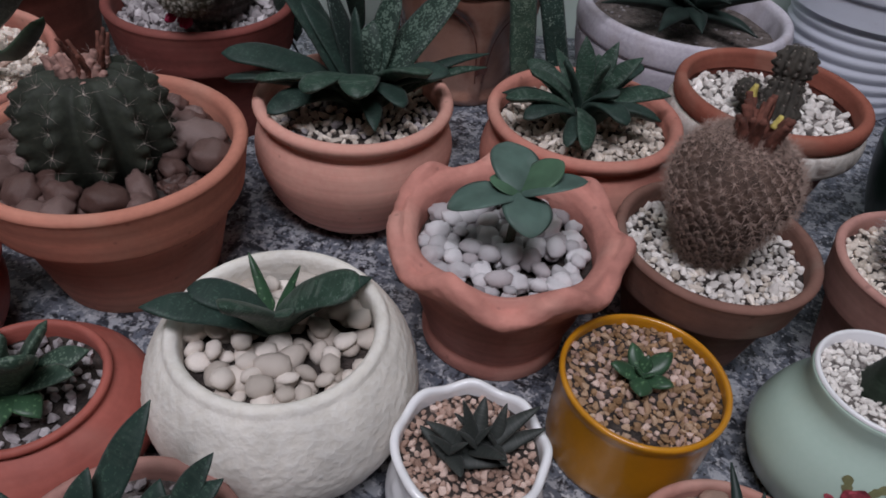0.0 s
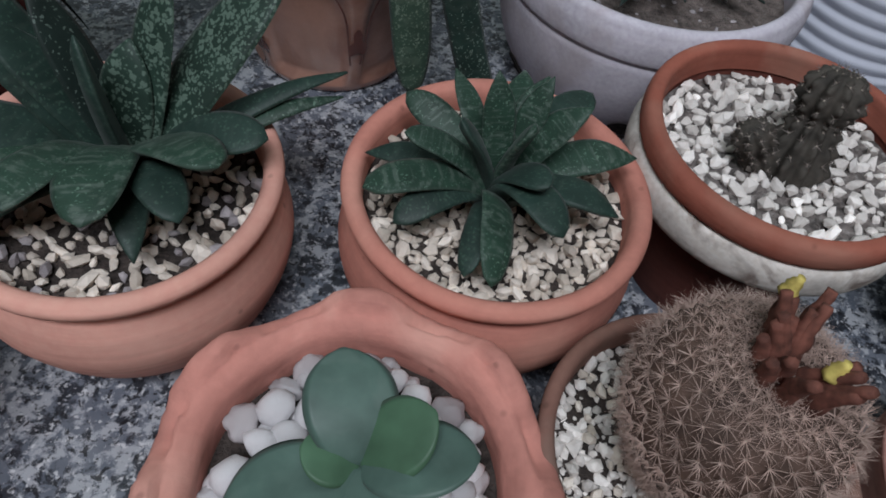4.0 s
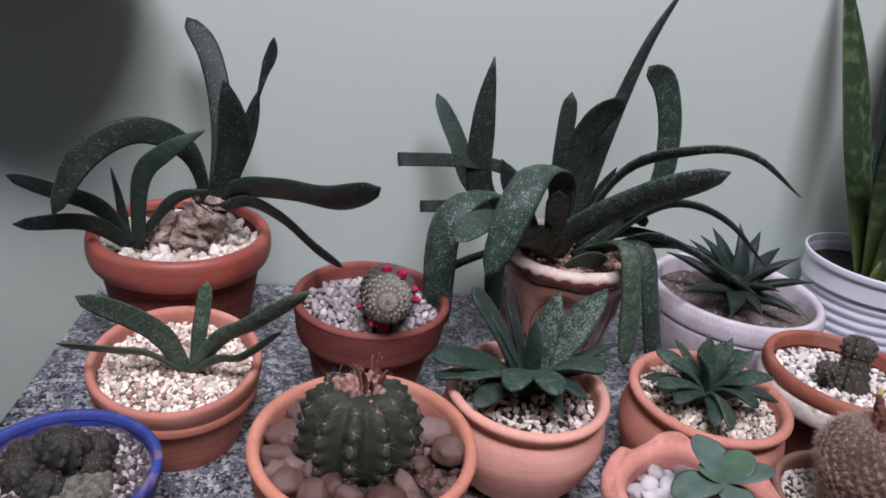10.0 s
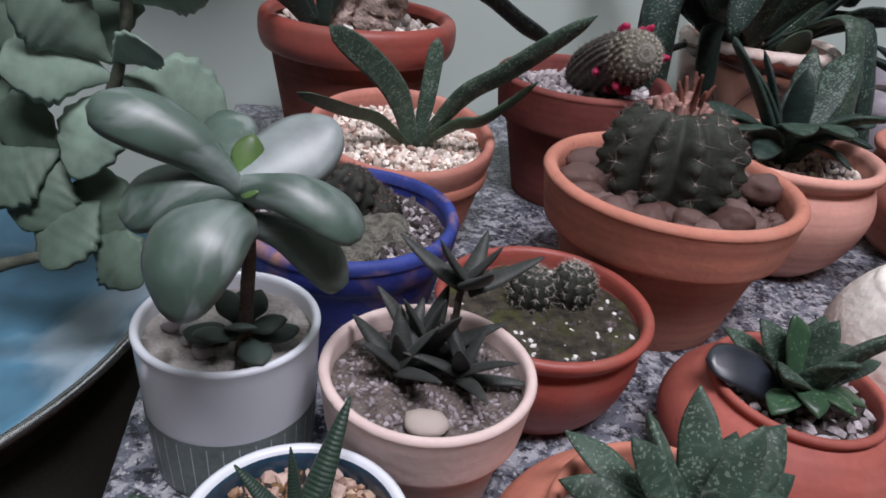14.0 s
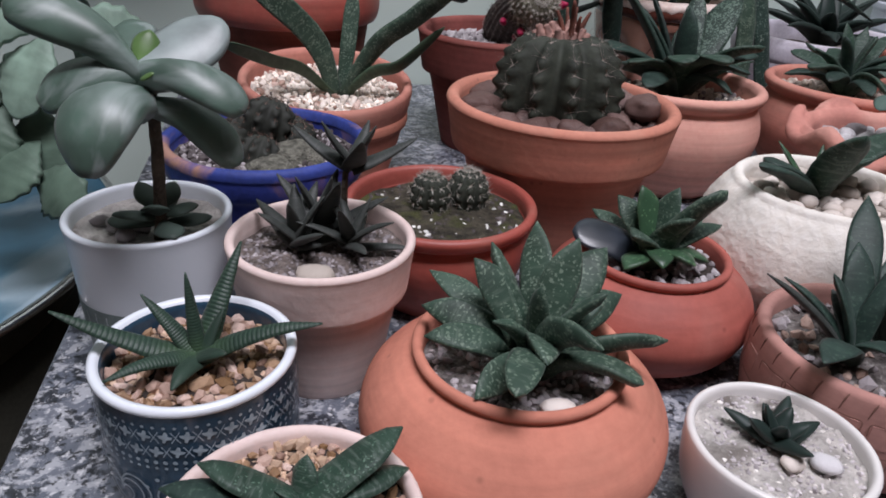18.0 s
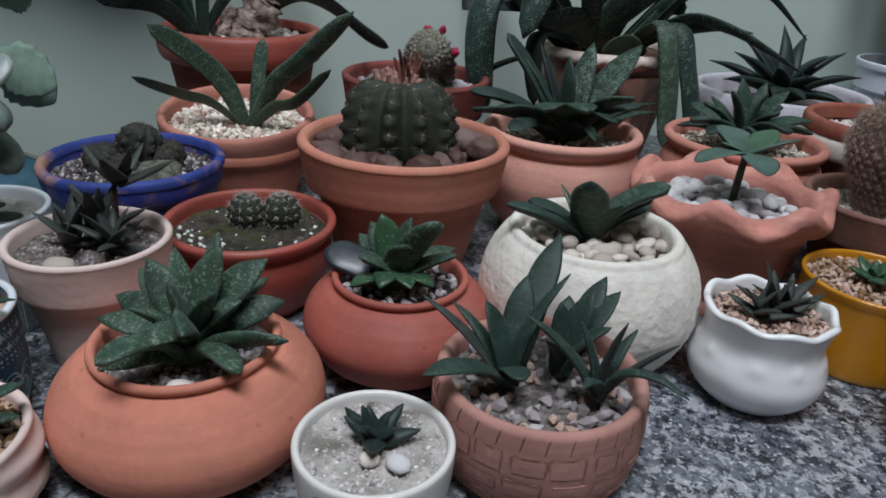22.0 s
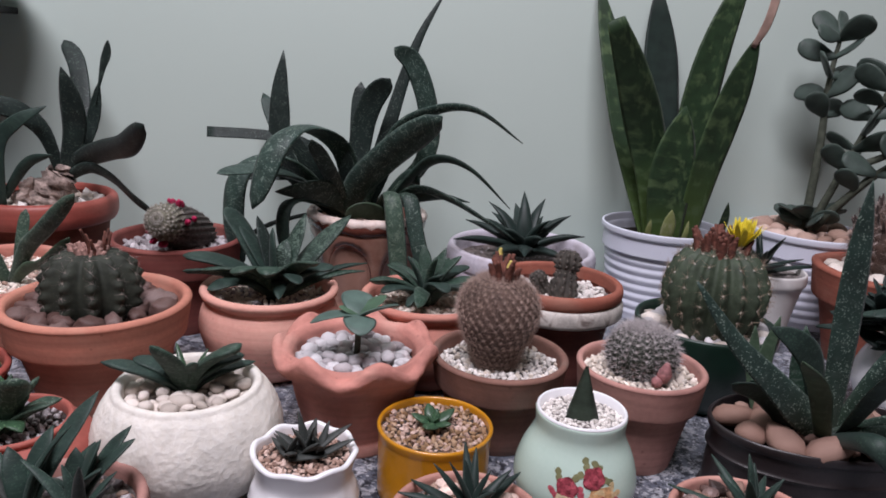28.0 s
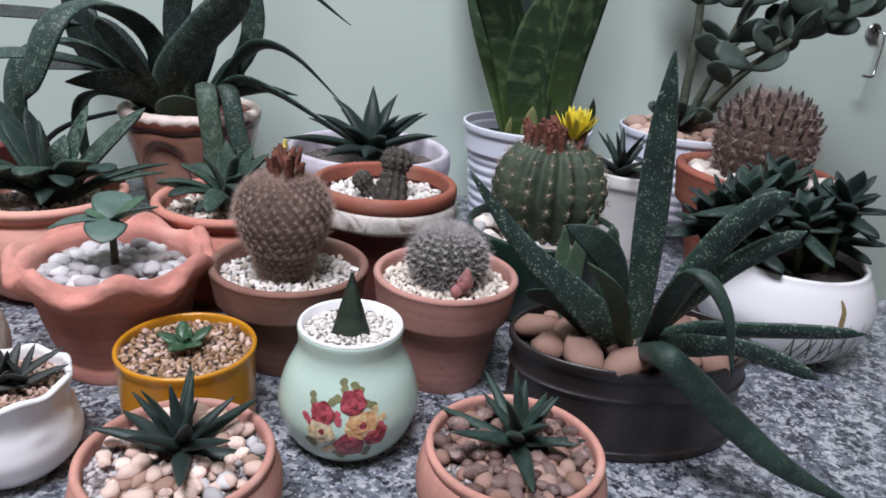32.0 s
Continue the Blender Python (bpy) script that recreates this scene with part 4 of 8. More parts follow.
def structure(name, me, label, category):
    return tagged(new(name, me), label, category, kind="structure")


structure("wall_back", box_mesh("wall_back", -2.4, 2.6, WALL_Y, WALL_Y + 0.12, -0.88, 2.5, M_WALL), "pale green painted wall behind the plants", "wall")
# unseen side walls, added to close the room; dark to hold back bounce
structure("wall_left", box_mesh("wall_left", -2.52, -2.4, -1.82, WALL_Y + 0.12, -0.88, 2.5, M_WALL_UNSEEN), "unseen side wall, darkened to cut bounce light", "wall")
structure("wall_right", box_mesh("wall_right", 2.6, 2.72, -1.82, WALL_Y + 0.12, -0.88, 2.5, M_WALL_UNSEEN), "unseen side wall, darkened to cut bounce light", "wall")
# unseen floor and ceiling, added to close the room with little bounce
structure("floor", box_mesh("floor", -2.52, 2.72, -1.82, WALL_Y + 0.12, -0.96, -0.88, M_FLOOR), "unseen floor under the table, darkened to cut bounce light", "floor")
structure("ceiling", box_mesh("ceiling", -2.52, 2.72, -1.82, WALL_Y + 0.12, 2.5, 2.58, M_BROWN_UNSEEN), "unseen ceiling, darkened to cut bounce light", "ceiling")
# unseen front wall, added dark like the sides
structure("wall_front", box_mesh("wall_front", -2.4, 2.6, -1.82, -1.7, -0.88, 2.5, M_WALL_UNSEEN), "unseen wall across the room, darkened to cut bounce light", "wall")

# granite table with a cut corner at its far right
table = thing("granite_table", 0.2, 0.2, -0.88, "grey speckled granite table standing against the wall", "table")
TABLE = [(-0.446, -0.40), (0.98, -0.40), (0.98, 0.51), (0.715, 0.392), (0.715, WALL_Y - 0.003), (-0.446, WALL_Y - 0.003)]
part("tabletop", prism_mesh("tabletop", [(x - 0.2, y - 0.2) for x, y in TABLE], 0.85, 0.88, M_GRANITE, 0.0025), table, "speckled grey and black granite slab")
for lx, ly in ((-0.55, -0.5), (0.68, -0.5), (-0.55, 0.4), (0.40, 0.4)):
    part("leg", box_mesh("leg", lx - 0.04, lx + 0.04, ly - 0.04, ly + 0.04, 0, 0.85, M_BROWN_UNSEEN, 0.004), table)


# ---- pots ----
STD = [(0.60, 0.0), (0.64, 0.02), (0.74, 0.35), (0.835, 0.64), (0.85, 0.66), (0.915, 0.665), (0.935, 0.69), (0.96, 0.82), (0.99, 0.96), (1.0, 0.985)]
BULGE = [(0.60, 0.0), (0.66, 0.02), (0.86, 0.20), (0.99, 0.45), (1.02, 0.62), (0.97, 0.78), (0.905, 0.86), (0.91, 0.88), (0.975, 0.92), (1.0, 0.97)]
GLOBE = [(0.80, 0.0), (0.90, 0.02), (1.18, 0.16), (1.37, 0.36), (1.42, 0.52), (1.34, 0.70), (1.16, 0.84), (1.02, 0.905), (0.965, 0.925), (0.965, 0.94), (0.995, 0.965), (1.0, 0.985)]
WIDE_GLOBE = [(0.92, 0.0), (1.03, 0.02), (1.28, 0.14), (1.44, 0.32), (1.475, 0.48), (1.40, 0.66), (1.20, 0.82), (1.04, 0.90), (0.975, 0.925), (0.965, 0.94), (0.995, 0.965), (1.0, 0.985)]
ROLLED = [(0.62, 0.0), (0.68, 0.02), (0.84, 0.25), (0.93, 0.55), (0.93, 0.72), (0.885, 0.80), (0.90, 0.83), (0.975, 0.88), (1.0, 0.95)]
ROUND = [(0.70, 0.0), (0.78, 0.02), (0.99, 0.22), (1.075, 0.5), (1.06, 0.72), (1.0, 0.86), (0.975, 0.885), (0.985, 0.91), (1.0, 0.965)]


def potted(name, x, y, label, category, outer, R, H, lip, depth, material, soil=M_SOIL, shape=None, seed=0, tilt=None, scale_y=1.0, wobble=0.004, pot_label="", dome=0.0, n=64, group="potted plants", steps=3):
    """A pot with earth in it; the plant and stones come on top. Returns thing, profile, earth radius, earth height."""
    th = thing(name, x, y, 0, label, category, group)
    prof = pot_profile(outer, R, H, lip, depth, steps)
    part("pot", lathe("pot", prof, material, n=n, cap=True, shape=shape, seed=seed, scale_y=scale_y, tilt=tilt, wobble=wobble), th, pot_label)
    r = R - lip * 1.03
    z = H - depth
    part("soil", soil_mesh("soil", r, z, soil, dome=dome, seed=seed, scale_y=scale_y, tilt=tilt), th)
    return th, prof, r, z + dome


# kalanchoe seedling in a scalloped bowl
def ruffle(a, r, z):
    f = max(0.0, (z / 0.078 - 0.62) / 0.38) if z < 0.09 else 1.0
    if r < 0.048 and z < 0.070:
        f *= 0.2
    w = math.cos(7 * a + 0.5) + 0.35 * math.cos(5 * a + 2.0)
    torn = f * (0.020 * noise.noise(Vector((math.cos(a) * 5, math.sin(a) * 5, z * 60))) + 0.013 * noise.noise(Vector((math.cos(a) * 14, math.sin(a) * 14, z * 260)))) if r > 0.055 else 0.0
    return r * (1 + 0.018 * f * w + torn), z + 0.0062 * f * math.cos(7 * a + 2.1) * (1 if r > 0.056 else 0.2)


th = thing("potted_succulent", 0.0508, 0.2759, 0, "round-leaved succulent in a scalloped terracotta bowl with grey pebbles", "potted plant", "potted plants")
prof = [(q.x, q.y) for q in glide([(r * 0.0637, z * 0.0755, 0) for r, z in [(0.60, 0.0), (0.645, 0.01), (0.65, 0.10), (0.61, 0.135), (0.645, 0.22), (0.735, 0.46), (0.795, 0.68), (0.86, 0.79), (0.95, 0.87), (1.0, 0.94), (1.0, 1.0), (0.96, 1.04), (0.88, 1.045), (0.80, 1.02), (0.755, 0.96), (0.74, 0.86), (0.74, 0.72)]], 4)]
part("pot", lathe("pot", prof, M_TERRA_ROSE, cap=True, n=160, shape=ruffle, seed=3, wobble=0.02), th, "scalloped terracotta bowl with a foot")
part("soil", soil_mesh("soil", 0.0474, 0.0600, M_SOIL, seed=3), th)
stones(th, 0.0435, 0.0612, 0.0120, M_ST_GREY, "rock", "pebble", 3, 130, hole=0.003, many=1.3, other=M_ST_LILAC, share=0.22)
stones(th, 0.040, 0.0650, 0.0115, M_ST_GREY, "pebble", "pebble", 33, 130, hole=0.004, many=0.45, other=M_ST_LILAC, share=0.15)
part("stem", tube("stem", [(0.001, -0.003, 0.060), (0.0015, -0.004, 0.085), (0.002, -0.005, 0.102)], [0.0026, 0.0024, 0.0022], M_STEM_GREY), th)
cr = (0.0527, 0.2708, 0.1015)
for tip, w, m, bow, roll in (((0.0168, 0.2606, 0.0980), 0.0250, L_PEPER, 0.004, 8), ((0.0835, 0.2685, 0.1130), 0.0245, L_PEPER, 0.002, -14), ((0.0476, 0.3010, 0.1120), 0.0265, L_PEPER, 0.003, 6), ((0.0560, 0.2435, 0.0965), 0.0250, L_PEPER, 0.004, -5), ((0.0725, 0.2800, 0.1160), 0.0225, L_PEPER_Y, 0.001, -6), ((0.0370, 0.2745, 0.1075), 0.0175, L_PEPER_Y, 0.001, 6)):
    blade(th, cr, tip, w, m, "ovate", bow, 0.13, 0.16, roll=roll)

# cream textured bowl, gasteria with two rows of leaves
def crackle(a, r, z):
    if r < 0.0440 or z > 0.0735:
        return r, z
    p = Vector((math.cos(a) * 9.0, math.sin(a) * 9.0, z * 230)) * 1.25
    ridge = 1 - abs(noise.noise(p) * 2 + 0.6 * noise.noise(p * 2.3))
    return r + 0.0006 * max(0.0, ridge) ** 4 * min(1, (0.0735 - z) / 0.02), z


CREAM = [(0.84, 0.0), (0.95, 0.01), (1.22, 0.14), (1.40, 0.36), (1.44, 0.54), (1.37, 0.75), (1.23, 0.91), (1.12, 0.985)]
th, prof, r, z = potted("potted_gasteria", -0.0552, 0.2034, "gasteria in a cream bowl with rough crackled relief and ivory pebbles", "potted plant", [(a / 1.12, b) for a, b in CREAM], 0.0485, 0.0735, 0.0068, 0.013, M_CREAM, seed=4, shape=crackle, n=220, steps=9)
stones(th, r - 0.002, z - 0.0005, 0.0120, M_ST_IVORY, "pebble", "pebble", 4, 100, many=1.6)
stones(th, r - 0.006, z + 0.005, 0.0110, M_ST_IVORY, "pebble", "pebble", 44, 100, many=0.22, hole=0.010)
cr = (-0.0585, 0.2095, z + 0.004)
for tip, w, m, sh, bow in (((-0.1085, 0.1935, 0.0905), 0.0185, L_GAST_PLAIN, "sword", 0.004), ((-0.0690, 0.1770, 0.1110), 0.0215, L_GAST_MID, "tongue", 0.003), ((-0.0195, 0.1995, 0.1025), 0.0235, L_GAST_MID, "strap", 0.007), ((-0.0165, 0.2300, 0.0790), 0.0140, L_GAST_PLAIN, "sword", 0.004), ((-0.0940, 0.2090, 0.0870), 0.0180, L_GAST_PLAIN, "blunt", 0.005), ((-0.0215, 0.2180, 0.0890), 0.0180, L_GAST_PLAIN, "blunt", 0.005), ((-0.0720, 0.2300, 0.0905), 0.0085, L_GREEN_S, "lance", 0.001), ((-0.0480, 0.2240, 0.0900), 0.0080, L_GREEN_S, "lance", 0.001), ((-0.0470, 0.1890, 0.0950), 0.0140, L_GAST_MID, "tongue", 0.003)):
    blade(th, cr, tip, w, m, sh, bow, 0.42, 0.34)


# small white wavy pot
def wavy(a, r, z):
    f = max(0.0, (z - 0.036) / 0.018)
    low = math.exp(-((z - 0.0325) / 0.0032) ** 2)
    drop = math.exp(-((z - 0.026) / 0.006) ** 2)
    return r * (1 + 0.018 * f * math.cos(8 * a) + 0.030 * low * max(0.0, math.cos(9 * a + 0.6 * math.sin(4 * a))) + 0.020 * drop * max(0.0, math.cos(3 * a + 1.0)) ** 6), z + 0.0012 * f * math.cos(8 * a + 0.8)


WAVY = [(0.62, 0.0), (0.70, 0.015), (0.96, 0.18), (1.05, 0.36), (1.0, 0.52), (0.92, 0.66), (0.91, 0.76), (0.96, 0.90), (1.0, 0.975)]
th, prof, r, z = potted("potted_haworthia", 0.0299, 0.1599, "small dark haworthia in a white glazed pot with a wavy rim", "potted plant", WAVY, 0.0334, 0.0540, 0.0040, 0.007, M_WHITE, shape=wavy, seed=5, n=128, steps=6)
stones(th, r - 0.001, z - 0.0005, 0.0042, M_ST_PINK, "chip", seed=5, limit=230, many=1.5)
rosette(th, (0.001, 0.0, z + 0.002), 7, 0.031, 0.0125, L_HAW_PURPLE, 5, elev=(28, 74), curl=-6, start=20)
rosette(th, (-0.008, -0.004, z + 0.002), 6, 0.021, 0.0105, L_HAW_PURPLE, 55, elev=(20, 60), curl=-8)
rosette(th, (0.009, 0.001, z + 0.002), 5, 0.024, 0.0105, L_HAW_PURPLE, 56, elev=(25, 65), curl=-8)

# amber glazed pot
AMBER = [(0.88, 0.0), (0.92, 0.012), (0.955, 0.05), (0.965, 0.4), (0.97, 0.82), (0.985, 0.90), (1.0, 0.97)]
th, prof, r, z = potted("potted_sedum", 0.113, 0.2013, "tiny green rosette in an amber glazed straight pot with tan gravel", "potted plant", AMBER, 0.0402, 0.0525, 0.0030, 0.006, M_YELLOW, seed=6, wobble=0.002)
stones(th, r - 0.001, z - 0.0005, 0.0045, M_ST_TAN, "chip", seed=6, limit=260, other=M_ST_PINK, share=0.5, many=1.5)
for yaw, ln, el, w in ((30, 0.019, 32, 0.0105), (110, 0.017, 40, 0.0095), (175, 0.018, 28, 0.0105), (250, 0.017, 22, 0.0110), (-40, 0.016, 26, 0.0100), (70, 0.012, 66, 0.007), (200, 0.011, 62, 0.007), (-60, 0.010, 60, 0.006)):
    sprout(th, (-0.001, 0.001, z + 0.003), yaw, ln, el, -8, w, L_GREEN_S, "tongue", 0.45, 0.1)

# mint vase with printed roses
MINT = [(0.82, 0.0), (0.90, 0.012), (1.16, 0.12), (1.34, 0.30), (1.35, 0.44), (1.22, 0.62), (1.045, 0.76), (0.985, 0.84), (0.985, 0.90), (1.0, 0.975)]
th, prof, r, z = potted("potted_haworthia", 0.2089, 0.1844, "cone-shaped ridged haworthia in a mint vase printed with roses", "potted plant", MINT, 0.0303, 0.0770, 0.0028, 0.006, M_MINT, soil=M_SOIL_GREY, seed=7, wobble=0.001)
part("lining", lathe("lining", [(0.0300, 0.0764), (0.0297, 0.0774), (0.0288, 0.0779), (0.0276, 0.0770), (0.0268, 0.0700)], M_WHITE, wobble=0), th, "white glazed mouth")
stones(th, r - 0.001, z - 0.0005, 0.0040, M_ST_WHITE, "chip", seed=7, limit=200, many=1.6)
cone = [(0.0078, z - 0.002)] + [(0.0100 * (1 - k / 34) + (0.0008 if k % 2 else -0.0003), z + 0.036 * k / 33) for k in range(34)]
part("stem", lathe("stem", cone, C_CONE, n=24, shape=lambda a, rr, zz: (rr * (1 + 0.16 * math.cos(3 * a + zz * 20)), zz + 0.0008 * math.sin(3 * a)), wobble=0.02), th, "dark ridged conical stem")
face = radians(-92)
for s, zz, rr, m, sd in ((0.004, 0.0475, 0.0070, M_ROSE, 1), (-0.0125, 0.0405, 0.0068, M_ROSE, 2), (0.0090, 0.0345, 0.0088, M_ROSE_AMBER, 3), (-0.0130, 0.0300, 0.0076, M_ROSE_CREAM, 4), (0.0025, 0.0225, 0.0082, M_ROSE, 5), (0.0165, 0.0275, 0.0062, M_ROSE, 6)):
    bloom = print_patch(th, "printed_rose", prof, face, s, zz, blob(rr, sd, 5, 0.09), m, 0.0004 + 0.00004 * sd)
    pale = {M_ROSE: M_ROSE_PINK, M_ROSE_AMBER: M_ROSE_YELLOW, M_ROSE_CREAM: M_ROSE_YELLOW}[m]
    for q in range(8):
        a = q * 0.85 + sd
        print_patch(bloom, "petal", prof, face, s + rr * 0.55 * math.cos(a), zz + rr * 0.55 * math.sin(a), blob(rr * 0.44, sd + q, 3, 0.14, 0.7, n=14), (pale, m, m)[q % 3], 0.0007 + 0.00005 * q)
    print_patch(bloom, "petal", prof, face, s, zz + 0.0005, blob(rr * 0.42, sd + 40, 3, 0.1), m, 0.0012)
    print_patch(bloom, "petal", prof, face, s + 0.0006, zz + 0.0012, blob(rr * 0.22, sd + 44, 3, 0.1), M_ROSE if m is not M_ROSE else M_ROSE_PINK, 0.0013)
for k, (s, zz) in enumerate(((-0.006, 0.0485), (0.013, 0.0460), (0.019, 0.0375), (-0.021, 0.036), (-0.019, 0.0215), (0.012, 0.0165), (-0.009, 0.0185), (0.021, 0.032), (0.006, 0.0545), (-0.001, 0.0555), (0.016, 0.041), (-0.004, 0.039), (-0.018, 0.047), (-0.003, 0.0145))):
    print_patch(th, "printed_leaf", prof, face, s, zz, blob(0.0030, k, 2, 0.45), (M_PRINT_LEAF, M_PRINT_LEAF, M_ROSE_YELLOW, M_ROSE_PINK)[k % 4], 0.0003)


def dried_flowers(th, base, n, height, seed, yellow=False, spread=0.006, thick=1.0, skin=C_DRYFLOWER):
    rnd = random.Random(seed)
    for k in range(n):
        a, d = rnd.uniform(0, 6.28), rnd.uniform(0.2, 1.0) * spread
        x, y, zb = base[0] + d * math.cos(a), base[1] + d * math.sin(a), base[2] - d * 0.3
        h = height * rnd.uniform(0.6, 1.1)
        tip = Vector((x + math.cos(a) * h * 0.25, y + math.sin(a) * h * 0.25, zb + h))
        ob = part("dried_flower", tube("dried_flower", [(x, y, zb), (x + math.cos(a) * 0.001, y + math.sin(a) * 0.001, zb + h * 0.5), tip], [0.0030 * thick, 0.0030 * thick, 0.0014 * thick], skin, 7, 0.5), th)
        if yellow and k < 2:
            part("flower_tip", tube("flower_tip", [tip - Vector((0, 0, 0.001)), tip + Vector((0.0006, 0, 0.005))], [0.0026, 0.0012], C_WITHER, 7, 0.4), ob, "withered yellow petals")


def ball(R, H, z, low=0.55, top=0.15):
    return [(R * low, z - 0.004), (R * 0.86, z + H * 0.15), (R, z + H * 0.42), (R * 0.95, z + H * 0.65), (R * 0.74, z + H * 0.86), (R * 0.42, z + H * 0.97), (R * top, z + H)]


# globular cactus in a large orange pot
th, prof, r, z = potted("potted_cactus", -0.1655, 0.3172, "ribbed globular cactus with dried flowers in an orange terracotta pot", "potted cactus", STD, 0.0734, 0.0875, 0.0085, 0.016, M_TERRA_PEACH, seed=8)
stones(th, r - 0.008, z + 0.002, 0.0215, M_ST_BROWN, "rock", "river_stone", 8, 90, many=1.6, hole=0.030)
stones(th, r - 0.002, z - 0.001, 0.010, M_ST_BROWN, "rock", "river_stone", 88, 60, many=0.5, hole=0.030)
cactus(th, [(0.0290, z - 0.002), (0.0345, z + 0.009), (0.0368, z + 0.022), (0.0355, z + 0.036), (0.0300, z + 0.048), (0.0195, z + 0.0555), (0.0060, z + 0.0545)], 11, 0.150, C_GREY, C_SPINE_FAWN, 8, per_rib=8, needles=7, needle=0.0085, tubercle=0.048, wool=0.0006, thin=0.00011, hang=0.05, turn=Matrix.Translation((-0.004, 0.0, 0)))
dried_flowers(th, (-0.006, 0.002, z + 0.050), 34, 0.014, 8, spread=0.015, thick=1.15, skin=C_DRYPINK)
dried_flowers(th, (0.002, 0.004, z + 0.050), 7, 0.029, 18, spread=0.010, thick=0.62, skin=C_DRYFLOWER)

# fan gasteria in a pink bellied pot
th, prof, r, z = potted("potted_gasteria", -0.0404, 0.3918, "dark fan of gasteria leaves in a smooth pink terracotta bellied pot", "potted plant", BULGE, 0.0635, 0.0815, 0.0085, 0.015, M_TERRA_PINK, soil=M_SOIL, seed=9, wobble=0.002)
stones(th, r - 0.002, z - 0.0005, 0.0062, M_ST_CREAM, "chip", seed=9, limit=180, other=M_ST_LILAC, share=0.4, many=0.9, hole=0.008)
cr = Vector((-0.0370, 0.4020, 0.0700))
for tip, w, m, sh, bow, off in (
    ((-0.1178, 0.3830, 0.1090), 0.0235, L_GAST_PLAIN, "blunt", 0.010, -0.004), ((-0.1160, 0.3760, 0.0965), 0.0205, L_GAST_PLAIN, "blunt", 0.008, -0.006),
    ((-0.0970, 0.3700, 0.1000), 0.0190, L_GAST_MID, "blunt", 0.010, -0.006), ((-0.0885, 0.4200, 0.1480), 0.0250, L_GAST_PLAIN, "strap", 0.004, -0.002),
    ((-0.0750, 0.4130, 0.1330), 0.0200, L_GAST_PLAIN, "tongue", 0.004, 0.0), ((-0.0600, 0.4250, 0.1400), 0.0180, L_GAST_DK, "tongue", 0.003, 0.0),
    ((-0.0400, 0.4010, 0.1350), 0.0200, L_GAST_PLAIN, "tongue", 0.002, 0.0), ((-0.0150, 0.4340, 0.1425), 0.0185, L_GAST_STRIPE, "tongue", 0.002, 0.003),
    ((0.0280, 0.4440, 0.1410), 0.0265, L_GAST_STRIPE, "tongue", 0.004, 0.004), ((-0.0300, 0.4200, 0.1200), 0.0190, L_GAST_STRIPE, "tongue", 0.003, 0.0),
    ((0.0465, 0.4365, 0.0948), 0.0150, L_GAST_PLAIN, "lance", 0.007, 0.008), ((0.0450, 0.4280, 0.0890), 0.0140, L_GAST_MID, "lance", 0.006, 0.008),
    ((0.0060, 0.3660, 0.1130), 0.0220, L_GAST_MID, "blunt", 0.010, 0.006), ((0.0190, 0.3900, 0.1020), 0.0190, L_GAST_PLAIN, "blunt", 0.009, 0.006),
    ((-0.0340, 0.3460, 0.1060), 0.0225, L_GAST_MID, "blunt", 0.013, 0.0), ((-0.0650, 0.3520, 0.1040), 0.0215, L_GAST_MID, "blunt", 0.013, -0.004),
    ((-0.0080, 0.3560, 0.0960), 0.0170, L_GAST_PLAIN, "blunt", 0.012, 0.003), ((-0.0240, 0.3480, 0.0830), 0.0130, L_GAST_PLAIN, "sword", 0.012, 0.002), ((-0.0880, 0.3560, 0.0860), 0.0170, L_GAST_PLAIN, "blunt", 0.010, -0.005)):
    blade(th, cr + Vector((off, 0, 0)), tip, w * 1.10, m, sh, bow, 0.36, 0.30, roll=(w * 1e5) % 36 - 18)

